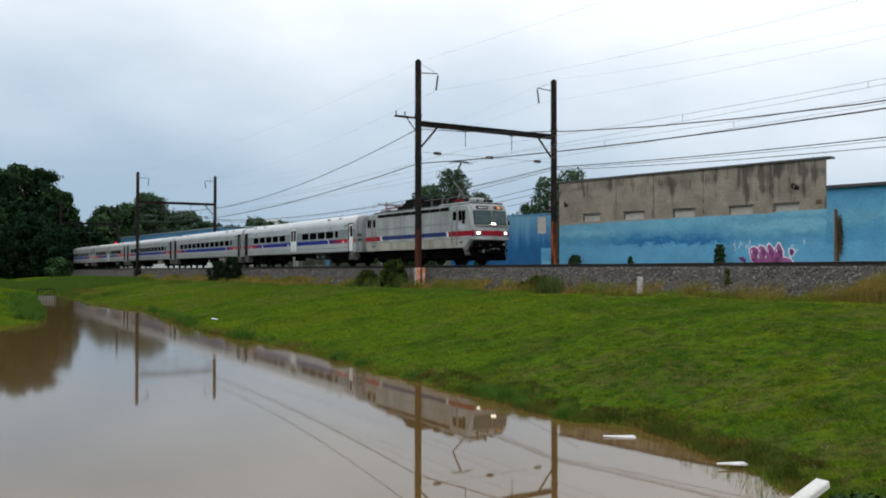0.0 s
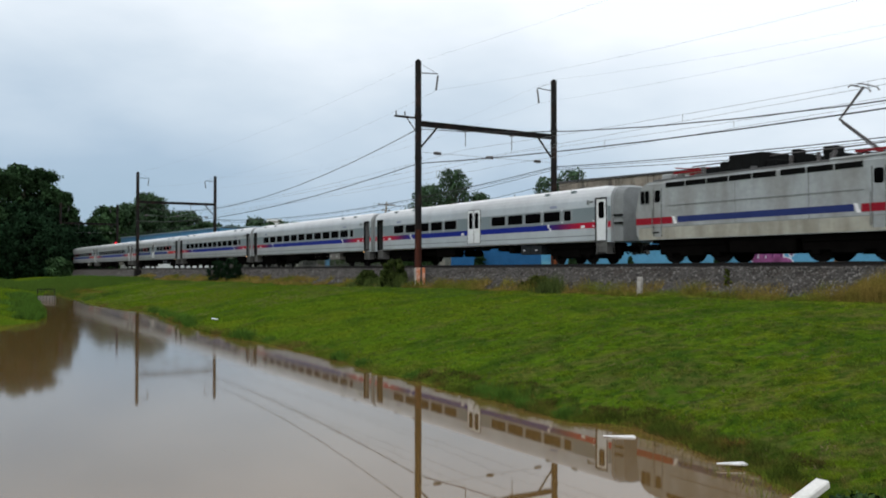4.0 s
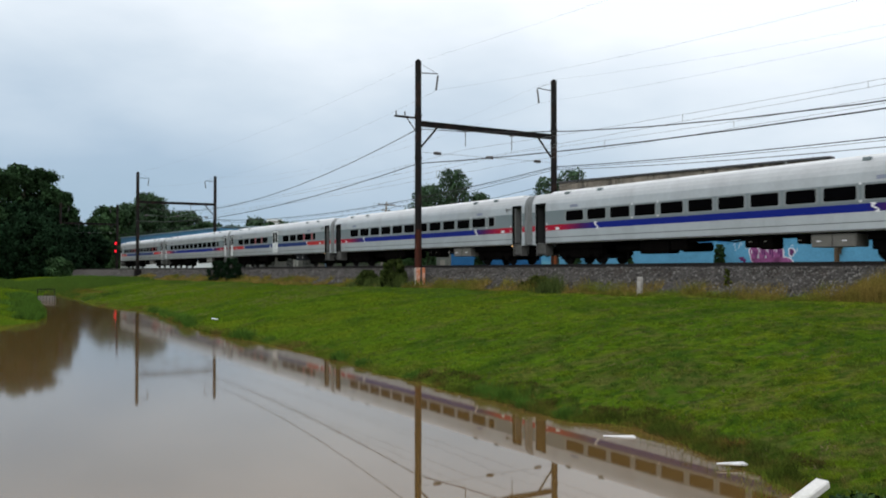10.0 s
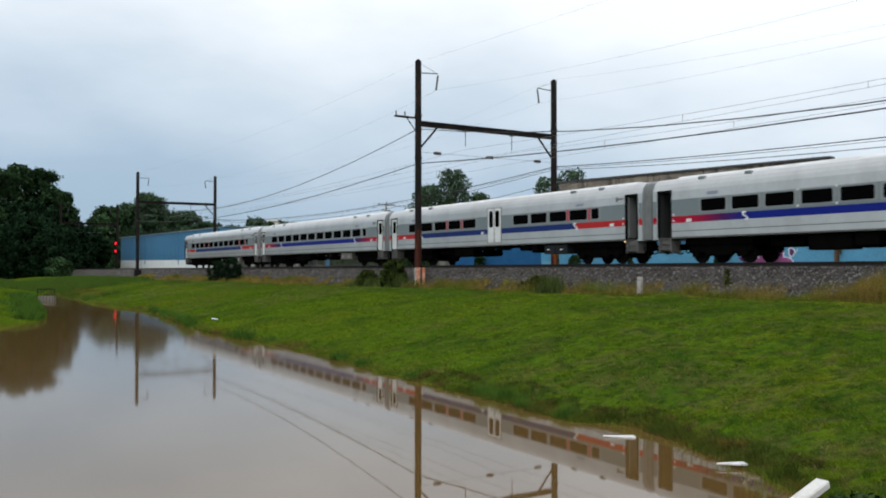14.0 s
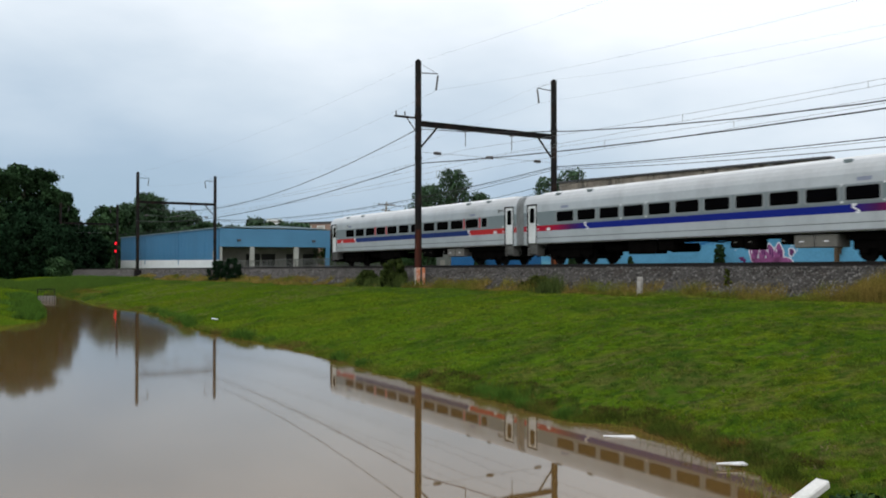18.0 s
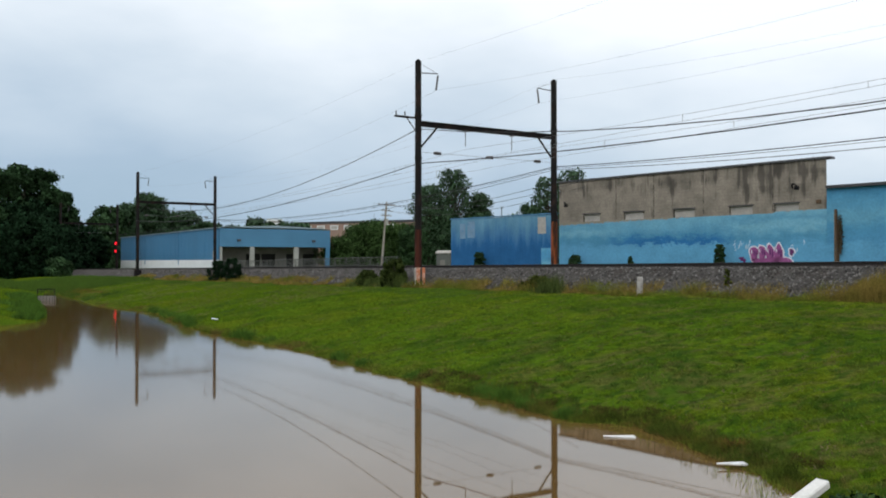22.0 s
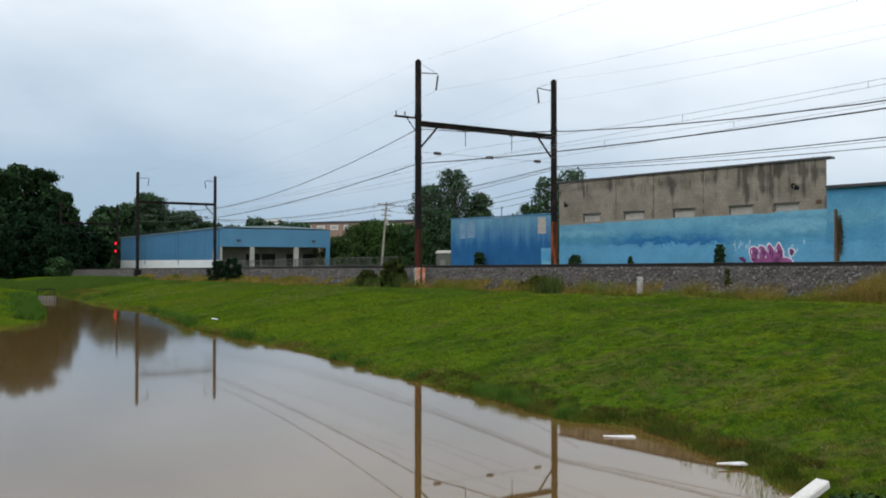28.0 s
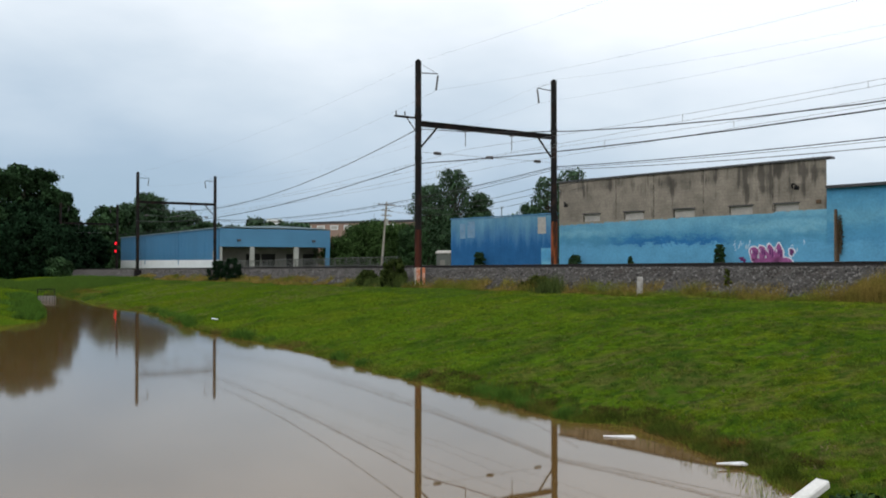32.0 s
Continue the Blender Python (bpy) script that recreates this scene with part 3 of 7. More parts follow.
    n = 26000
    x = -8.5 - 15 * rng.random(n)
    y = shore_n(x) + 0.15 + (0.35 + 0.9 * lumps(x, 0 * x, 1.1, 31)) * rng.random(n) ** 1.2
    keep = lumps(x, y, 0.28, 32) > 0.40
    x, y = x[keep], y[keep]
    blades("sodden_grass", x, y, land(x, y), 0.03 + 0.07 * rng.random(len(x)), 0.022, "sodden_blade", "dark sodden grass just above the pond's edge", 0.9, loose=0.3)
    # weeds that grow up through and round the bushes by the line
    for cx, tall in ((-53.2, 1.15), (-52.2, 0.8), (-54.3, 0.7), (-49.2, 1.75), (-48.4, 1.2), (-50.1, 1.2), (-33.6, 0.9), (-33.0, 1.1)):
        n = 420
        x, y = cx + rng.normal(0, 0.42, n), 27.75 + rng.normal(0, 0.25, n)
        h = (0.35 + 0.75 * rng.random(n)) * tall * np.exp(-((x - cx) / 0.6) ** 2 / 2)
        blades("bush_sprigs", x, y, land(x, y), h, 0.045, "leaf_bush", "upright leafy sprigs among the bushes", 0.2, loose=0.4)
    n = 60000
    x, y = -62 - 70 * rng.random(n), 13 + 16 * rng.random(n)
    keep = y > shore_n(x) + 0.1
    x, y = x[keep], y[keep]
    blades("far_bank_grass", x, y, land(x, y), 0.04 + 0.07 * rng.random(len(x)), 0.07, "grass_blade", "green grass on the bank beyond the pond", 0.8)
    n = 42000
    x = -72 - 62 * rng.random(n)
    y = shore_n(x) + 13.5 * rng.random(n)
    keep = (patchy(x, y, 0.25) + 0.4 * np.sin(x * 0.7) + (-x - 92) / 22 + 0.8 * (y - shore_n(x) < 1.0) > 0.7 + 0.5 * rng.random(n)) & (y < 28.6)
    x, y = x[keep], y[keep]
    blades("rank_grass", x, y, land(x, y), 0.15 + 0.32 * rng.random(len(x)), 0.06, "tuft_blade", "taller dark green grass at the far end of the pond", 0.35, loose=0.4)
    # dark blades put the trees' shade into the grass at the pond's end
    n = 30000
    x, y = -108 - 48 * rng.random(n), 2 + 26 * rng.random(n)
    keep = land(x, y) > 0.05
    x, y = x[keep], y[keep]
    blades("bank_end_grass", x, y, land(x, y), 0.2 + 0.35 * rng.random(len(x)), 0.09, "tuft_blade", "long grass darkened for tree shade at the pond's end", 0.4)
    # the spit: mown at its back, rank along its tip
    n = 60000
    x, y = -48 - 64 * rng.random(n) ** 1.2, -4 + 22 * rng.random(n)
    keep = (shore_s(x) - y > 0.02)
    x, y = x[keep], y[keep]
    h = 0.05 + 0.22 * rng.random(len(x)) * lumps(x, y, 1.6, 51) ** 1.5
    blades("spit_grass", x, y, land(x, y), h, 0.05, "grass_blade", "rough green grass on the low spit", 0.5, loose=0.4)
    n = 24000
    x = -57 - 42 * rng.random(n)
    y = shore_s(x) - 0.1 - (0.5 + 2.6 * lumps(x, 0 * x, 4.0, 52)) * rng.random(n) ** 1.2
    keep = lumps(x, y, 0.9, 53) > 0.36
    x, y = x[keep], y[keep]
    h = (0.12 + 0.4 * rng.random(len(x))) * (0.35 + 0.9 * lumps(x, y, 0.7, 54))
    blades("spit_rushes", x, y, land(x, y), h, 0.05, "clump_blade", "rank dark green growth along the spit's edge", 0.3, loose=0.4)
    # thin brown growth on the mud by the inlet
    n = 9000
    x = -90 - 36 * rng.random(n)
    y = shore_s(x) + (shore_n(x) + 3.0 - shore_s(x)) * rng.random(n)
    keep = (land(x, y) > 0.02) & (lumps(x, y, 2.2, 55) > 0.35)
    x, y = x[keep], y[keep]
    blades("mud_grass", x, y, land(x, y), 0.06 + 0.2 * rng.random(len(x)), 0.07, "verge_blade", "thin brown-green growth on the mud by the inlet", 0.5, loose=0.4)
    # duller and darker stretches of the far part of the bank
    n = 52000
    x = -48 - 62 * rng.random(n)
    y = shore_n(x) + 0.4 + 13 * rng.random(n)
    field = lumps(x + 0.8 * y, y, 5.0, 56) * 0.6 + lumps(x, y, 1.2, 57) * 0.4
    for name, low, high, material, label in (("dull_turf", 0.0, 0.46, "dull_blade", "dull brownish turf on the far part of the bank"), ("deep_turf", 0.60, 1.0, "tuft_blade", "deep green turf on the far part of the bank")):
        keep = (field > low) & (field < high) & (y < 27.3)
        blades(name, x[keep], y[keep], land(x[keep], y[keep]), 0.04 + 0.06 * rng.random(int(keep.sum())), 0.06, material, label, 1.0, loose=0.3)
    # stalks that stand in the shallow water
    spots = [(-13.6, 1.6), (-13.3, 1.75), (-13.9, 2.1), (-12.3, 4.2), (-12.2, 4.35)]
    x = np.concatenate([p[0] + rng.normal(0, 0.12, 9) for p in spots])
    y = np.concatenate([p[1] + rng.normal(0, 0.12, 9) for p in spots])
    blades("drowned_stalks", x, y, -0.02 + 0 * x, 0.06 + 0.14 * rng.random(len(x)), 0.02, "dry_blade", "grass stalks poking out of the floodwater", 0.5)
    n = 2600
    x = -8.6 - 34 * rng.random(n) ** 1.5
    y = shore_n(x) - (0.30 + 0.60 * np.clip((x + 16) / 4, 0, 1)) * rng.random(n) ** 2
    blades("drowned_grass", x, y, -0.02 + 0 * x, 0.05 + 0.16 * rng.random(n), 0.012, "reed_blade", "grass blades standing in the flooded edge", 0.4)


bank_grass()


# ---- overhead line ----
GANTRY_X = (-187.0, -123.6, -47.9, 27.8)
SPANS = {-47.9: (28.9, 40.3)}      # the near gantry stands a little wider
Y_L, Y_R = 29.15, 40.05
POLE_H, BEAM_H = 13.35, 9.3


def make_gantry(x, crossarm):
    z = float(rail_z(x))
    Y_L, Y_R = SPANS.get(x, (29.15, 40.05))
    g = tagged(empty("catenary_gantry", pose(x, 0, z)), "black steel overhead line gantry with rusty feet", "gantry", "overhead line gantries")
    for y, inward in ((Y_L, 1), (Y_R, -1)):
        bm = bmesh.new()
        cyl(bm, (0, y, 2.4 if y == Y_L else 3.2), (0, y, POLE_H), 0.225, 0.21, 10)
        cyl(bm, (0, y, POLE_H), (0, y, POLE_H + 0.12), 0.17, 0.08, 10)
        post = part("post", bm, "steel_black", g)
        bm = bmesh.new()
        cyl(bm, (0, y, -1.35), (0, y, 2.4 if y == Y_L else 3.2), 0.24, 0.226, 10)
        box(bm, -0.28, 0.28, y - 0.28, y + 0.28, -1.45, -0.95, 0.03)
        part("foot", bm, "steel_black" if x < -60 else "steel_rust" if y == Y_L else "steel_orange", post, "" if x < -60 else "rust-streaked foot of the post")
        for zz in (9.75, 8.8, 7.0, 4.0):
            bm = bmesh.new()
            cyl(bm, (0, y, zz), (0, y, zz + 0.14), 0.25, 0.25, 10)
            part("band", bm, "steel_black", post)
        # bracket with a hanging insulator
        bm = bmesh.new()
        tube(bm, [(0, y, POLE_H - 0.75), (0, y + inward * 1.5, POLE_H - 0.65)], 0.035)
        tube(bm, [(0, y, POLE_H - 0.1), (0, y + inward * 1.42, POLE_H - 0.62)], 0.012)
        arm = part("bracket", bm, "steel_black", g)
        bm = bmesh.new()
        for k in range(5):
            zz = POLE_H - 0.75 - 0.2 * k
            cyl(bm, (0, y + inward * 1.5 - inward * 0.03 * k, zz), (0, y + inward * 1.5 - inward * 0.03 * k, zz - 0.19), 0.05, 0.075, 7)
        part("insulator", bm, "insulator", arm)
        # knee brace
        bm = bmesh.new()
        tube(bm, [(0, y, BEAM_H - 1.75), (0, y + inward * 1.5, BEAM_H - 0.1)], 0.07)
        part("knee_brace", bm, "steel_black", g)
    bm = bmesh.new()
    for zz in (-0.15, 0.15):
        box(bm, -0.12, 0.12, Y_L, Y_R, BEAM_H + zz - 0.03, BEAM_H + zz + 0.03)
    box(bm, -0.02, 0.02, Y_L, Y_R, BEAM_H - 0.15, BEAM_H + 0.15)
    part("beam", bm, "steel_black", g)
    for y in (NEAR + 0.1, FAR + 0.2):
        bm = bmesh.new()
        for k in range(6):
            zz = BEAM_H - 0.2 - 0.17 * k
            cyl(bm, (0, y, zz), (0, y, zz - 0.15), 0.02, 0.04, 7)
        box(bm, -0.15, 0.15, y - 0.12, y + 0.12, BEAM_H - 0.25, BEAM_H - 0.15)
        part("suspension_insulator", bm, "insulator", g)
    if x == GANTRY_X[1]:
        bm = bmesh.new()
        tube(bm, [(0.1, Y_L, 10.6), (3.6, Y_L - 0.3, -1.3)], 0.022)
        part("guy_wire", bm, "steel_black", g)
        bm = bmesh.new()
        box(bm, -0.45, 0.45, Y_L - 0.42, Y_L + 0.42, -1.5, -0.1, 0.04)
        part("foot_box", bm, "steel_black", g)
        bm = bmesh.new()
        box(bm, -0.16, 0.16, Y_R - 0.27, Y_R - 0.25, 1.5, 2.6)
        part("marker_plate", bm, "old_white", g, "pale plate on the post")
    if crossarm:
        bm = bmesh.new()
        box(bm, -0.06, 0.06, Y_L - 1.75, Y_L + 0.1, BEAM_H + 0.28, BEAM_H + 0.40)
        tube(bm, [(0, Y_L - 0.15, BEAM_H - 0.55), (0, Y_L - 0.85, BEAM_H + 0.28)], 0.035)
        arm = part("crossarm", bm, "steel_black", g)
        for dy in (1.65, 1.0):
            bm = bmesh.new()
            cyl(bm, (0, Y_L - dy, BEAM_H + 0.40), (0, Y_L - dy, BEAM_H + 0.68), 0.035, 0.05, 7)
            part("insulator", bm, "insulator", arm)
    return g


for gx in GANTRY_X:
    make_gantry(gx, gx > -60)


def make_wire(name, y, h_post, h_mid, r, material, label, x_from=-123.6, left_up=0.0):
    """A wire that hangs from gantry to gantry; heights are over the rails."""
    bm = bmesh.new()
    pts = []
    stops = [g for g in GANTRY_X if g >= x_from]
    for a, b in zip(stops, stops[1:]):
        for k in range(15):
            t = k / 15
            x = a + (b - a) * t
            pts.append((x, y, float(rail_z(x)) + h_post + (h_mid + (left_up if b < 0 else 0) - h_post) * (0.3 if b < -100 else 1.0) * 4 * t * (1 - t)))
    pts.append((stops[-1], y, float(rail_z(stops[-1])) + h_post))
    tube(bm, pts, r)
    ob = part(name, bm, material, None, "")
    return tagged(ob, label, "cable" if r > 0.02 else "wire", "overhead wires")


def overhead_wires():
    for y in (NEAR, FAR):
        make_wire("messenger_wire", y, 7.85, 7.15, 0.009, "wire_thin", "thin steel messenger wire above the track")
        make_wire("contact_wire", y, 7.1, 6.95, 0.009, "wire_thin", "thin copper contact wire above the track")
        bm = bmesh.new()
        for a, b in zip(GANTRY_X[1:], GANTRY_X[2:]):
            for k in range(1, 8):
                t = k / 8
                x = a + (b - a) * t
                z = float(rail_z(x))
                cyl(bm, (x, y, z + 7.1 - 0.15 * 4 * t * (1 - t)), (x, y, z + 7.85 - 0.7 * 4 * t * (1 - t)), 0.012, n=4)
        tagged(part("wire_droppers", bm, "wire_thin"), "short droppers between messenger and contact wire", "droppers", kind="stuff")
    for x in GANTRY_X[:3]:
        for y in (30.35, 34.6, 38.75):
            bm = bmesh.new()
            for k in range(4):
                cyl(bm, (0, -0.26 + 0.13 * k, 0), (0, -0.26 + 0.13 * k + 0.12, 0), 0.07, 0.12, 8)
            o = part("wire_insulator", bm, "insulator")
            o.matrix_basis = pose(x, y, float(rail_z(x)) + 7.45)
            tagged(o, "dark ribbed insulator in a cross wire", "insulator", "wire insulators")
        for z in (7.45,):
            bm = bmesh.new()
            tube(bm, [(x, Y_L, rail_z(x) + z), (x, Y_R, rail_z(x) + z)], 0.012)
            tagged(part("cross_wire", bm, "wire_thin"), "thin wire across both tracks under the beam", "wire", "overhead wires")
    make_wire("feeder_cable", Y_L - 0.25, 8.95, 5.5, 0.026, "wire", "thick sagging black cable on the posts", left_up=0.75)
    make_wire("feeder_cable", Y_L - 0.25, 6.7, 5.3, 0.03, "wire", "thick black cable low on the posts")
    make_wire("feeder_cable", Y_R + 0.25, 7.15, 5.95, 0.028, "wire", "thick black cable on the farther posts", x_from=-187.0)
    make_wire("feeder_cable", Y_R + 0.25, 6.95, 5.45, 0.02, "wire", "slack black cable on the farther posts")
    make_wire("feeder_cable", Y_R + 0.25, 7.05, 5.8, 0.015, "wire", "slack black cable on the farther posts")
    make_wire("transmission_wire", Y_L + 1.16, 11.6, 9.7, 0.0045, "wire_thin", "thin high wire on hanging insulators")
    make_wire("transmission_wire", Y_R - 1.16, 11.6, 10.4, 0.0045, "wire_thin", "thin high wire on hanging insulators")
    make_wire("ground_wire", Y_L, 13.4, 12.6, 0.0038, "wire_thin", "thin wire on the tops of the posts")
    make_wire("ground_wire", Y_R, 13.4, 11.2, 0.0042, "wire_thin", "thin wire on the tops of the posts")


overhead_wires()


# ---- buildings north of the line ----
M["block_grey"] = mat("block_grey", (0.275, 0.242, 0.20), 0.95, vary=0.22, scale=0.6, fine=8, bump=0.4, bump_scale=30,
                      second=(0.20, 0.175, 0.145), second_at=0.55, second_soft=0.12, second_scale=0.8)
M["mural_light"] = mat("mural_light", (0.075, 0.30, 0.52), 0.8, vary=0.24, scale=0.9, fine=6, bump=0.25, bump_scale=30,
                       second=(0.165, 0.445, 0.60), second_at=0.50, second_soft=0.07, second_scale=0.55, streak=(0.7, 0.7, 1.2))
M["panel_blue"] = mat("panel_blue", (0.056, 0.197, 0.355), 0.55, vary=0.1, scale=0.4, fine=5, rand=0.05)
M["fascia_blue"] = mat("fascia_blue", (0.060, 0.205, 0.365), 0.5, vary=0.1, scale=0.4)
M["white_paint"] = mat("white_paint", (0.72, 0.75, 0.78), 0.7, vary=0.12, scale=1)
M["rib_dark"] = mat("rib_dark", (0.10, 0.105, 0.11), 0.7, vary=0.2)
M["roof_metal"] = mat("roof_metal", (0.25, 0.33, 0.38), 0.5, metal=0.3, vary=0.1)
M["coping"] = mat("coping", (0.05, 0.05, 0.055), 0.7, vary=0.3)
M["dock_grey"] = mat("dock_grey", (0.19, 0.18, 0.165), 0.9, vary=0.2, scale=1)
M["dark_inside"] = mat("dark_inside", (0.010, 0.010, 0.010), 0.9, vary=0.3)
M["glass_dull"] = mat("glass_dull", (0.38, 0.36, 0.33), 0.5, vary=0.2, scale=3)
M["brick_far"] = mat("brick_far", (0.30, 0.20, 0.16), 0.9, vary=0.15, scale=0.5)
M["purple_paint"] = mat("purple_paint", (0.11, 0.02, 0.12), 0.8, vary=0.2, scale=3)
M["column_grey"] = mat("column_grey", (0.35, 0.35, 0.33), 0.8, vary=0.15, scale=1)
M["pale_patch"] = mat("pale_patch", (0.17, 0.29, 0.42), 0.85, vary=0.25, scale=1.5, second=(0.09, 0.21, 0.38), second_at=0.62, second_soft=0.12, second_scale=3.0)
M["pink_paint"] = mat("pink_paint", (0.29, 0.075, 0.235), 0.8, vary=0.2, scale=3)
M["fleck_pale"] = mat("fleck_pale", (0.36, 0.52, 0.66), 0.8, vary=0.2, scale=3)
M["white_spray"] = mat("white_spray", (0.66, 0.66, 0.74), 0.8, vary=0.15, scale=3)
M["lamp_black"] = mat("lamp_black", (0.010, 0.010, 0.011), 0.8, spec=0.1, vary=0.2)
M["joint_dark"] = mat("joint_dark", (0.055, 0.048, 0.040), 0.95, vary=0.5, scale=1.5, second=(0.20, 0.175, 0.145), second_at=0.52, second_soft=0.08, second_scale=2.5)
M["rust_stain"] = mat("rust_stain", (0.125, 0.075, 0.042), 0.9, vary=0.4, scale=2, second=(0.08, 0.06, 0.04), second_at=0.5, second_scale=2)



def painted_wall(name, bands, dark=None, window=(), bare=None, edge=(99.0, 0.0), streaky=(0.6, 0.6, 1.3), rag=1.6):
    """Wall paint laid on in level bands of (height, colour), wavering; dark: the bands within a stretch of the wall; bare: the wall above a ragged edge."""
    m = mat(name, (0.5, 0.5, 0.5), 0.85, spec=0.15, vary=0.16, scale=0.9, fine=7, bump=0.25, bump_scale=30)
    n, l = m.node_tree.nodes, m.node_tree.links
    value = n["Principled BSDF"].inputs["Base Color"].links[0].from_node
    tc, sx, mp = n.new("ShaderNodeTexCoord"), n.new("ShaderNodeSeparateXYZ"), n.new("ShaderNodeMapping")
    l.new(tc.outputs["Object"], sx.inputs[0])
    mp.inputs["Scale"].default_value = streaky
    l.new(tc.outputs["Object"], mp.inputs[0])

    def noise(scale, detail=6, vec=mp.outputs[0], rough=0.6):
        t = n.new("ShaderNodeTexNoise")
        t.inputs["Scale"].default_value, t.inputs["Detail"].default_value, t.inputs["Roughness"].default_value = scale, detail, rough
        l.new(vec, t.inputs["Vector"])
        return t.outputs["Fac"]

    def sums(op, a, b, c=None):
        q = n.new("ShaderNodeMath")
        q.operation = op
        for k, v in enumerate((a, b, c)):
            if v is None:
                continue
            if isinstance(v, (int, float)):
                q.inputs[k].default_value = v
            else:
                l.new(v, q.inputs[k])
        return q.outputs[0]

    def span(v, a, b):
        q = n.new("ShaderNodeMapRange")
        q.interpolation_type = "SMOOTHSTEP"
        q.inputs[1].default_value, q.inputs[2].default_value = a, b
        l.new(v, q.inputs[0])
        return q.outputs[0]

    z = sums("MULTIPLY_ADD", noise(1.1), rag, sums("SUBTRACT", sx.outputs[2], rag / 2))
    z = sums("MULTIPLY_ADD", noise(5.0), 0.7, sums("SUBTRACT", z, 0.35))
    level = span(z, 2.4, 7.6)
    level.node.interpolation_type = "LINEAR"

    def ramp(rows):
        r = n.new("ShaderNodeValToRGB")
        e = r.color_ramp.elements
        e[0].position, e[0].color = (rows[0][0] - 2.4) / 5.2, (*rows[0][1], 1)
        e[1].position, e[1].color = (rows[-1][0] - 2.4) / 5.2, (*rows[-1][1], 1)
        for h, c in rows[1:-1]:
            e.new((h - 2.4) / 5.2).color = (*c, 1)
        l.new(level, r.inputs[0])
        return r.outputs[0]

    def blend(f, a, b):
        q = n.new("ShaderNodeMix")
        q.data_type = "RGBA"
        l.new(f, q.inputs[0])
        for k, v in ((6, a), (7, b)):
            if isinstance(v, tuple):
                q.inputs[k].default_value = (*v, 1)
            else:
                l.new(v, q.inputs[k])
        return q.outputs[2]

    colour = ramp(bands)
    if dark:
        wx = sums("MULTIPLY_ADD", noise(0.9), 3.0, sums("SUBTRACT", sx.outputs[0], 1.5))
        f = sums("MULTIPLY", span(wx, window[0], window[1]), span(wx, window[3], window[2]))
        colour = blend(f, colour, ramp(dark))
    if bare:
        h = sums("MULTIPLY_ADD", sx.outputs[0], -edge[1], sx.outputs[2])
        h = sums("MULTIPLY_ADD", noise(3.0, 8, tc.outputs["Object"]), 0.5, sums("SUBTRACT", h, 0.25))
        colour = blend(span(h, edge[0] - 0.05, edge[0] + 0.05), colour, bare)
    l.new(colour, value.inputs[0])
    return m


LIT, MID, LOW = (0.175, 0.40, 0.53), (0.085, 0.28, 0.45), (0.11, 0.33, 0.53)
M["mural"] = painted_wall("mural", [(2.5, LOW), (4.7, LOW), (5.0, MID), (5.3, (0.09, 0.29, 0.45)), (5.8, LIT), (6.3, (0.11, 0.31, 0.46)), (6.8, LIT)],
                          [(2.5, LOW), (4.78, LOW), (4.92, (0.028, 0.155, 0.37)), (5.15, (0.030, 0.165, 0.37)), (5.45, (0.075, 0.255, 0.42)), (5.8, (0.11, 0.31, 0.46)), (6.8, LIT)],
                          (3.0, 7.0, 13.2, 14.8), (0.27, 0.24, 0.195), (EYE + 2.70, 0.017))
M["annex_paint"] = painted_wall("annex_paint", [(2.5, LOW), (4.6, LOW), (4.9, (0.08, 0.27, 0.46)), (5.6, (0.085, 0.29, 0.47)), (6.2, (0.13, 0.35, 0.50)), (7.5, (0.075, 0.27, 0.45))])
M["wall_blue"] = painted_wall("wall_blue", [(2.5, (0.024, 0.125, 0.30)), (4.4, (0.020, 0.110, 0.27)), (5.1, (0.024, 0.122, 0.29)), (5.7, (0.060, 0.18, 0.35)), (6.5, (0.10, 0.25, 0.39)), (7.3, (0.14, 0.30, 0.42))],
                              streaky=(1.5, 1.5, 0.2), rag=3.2)


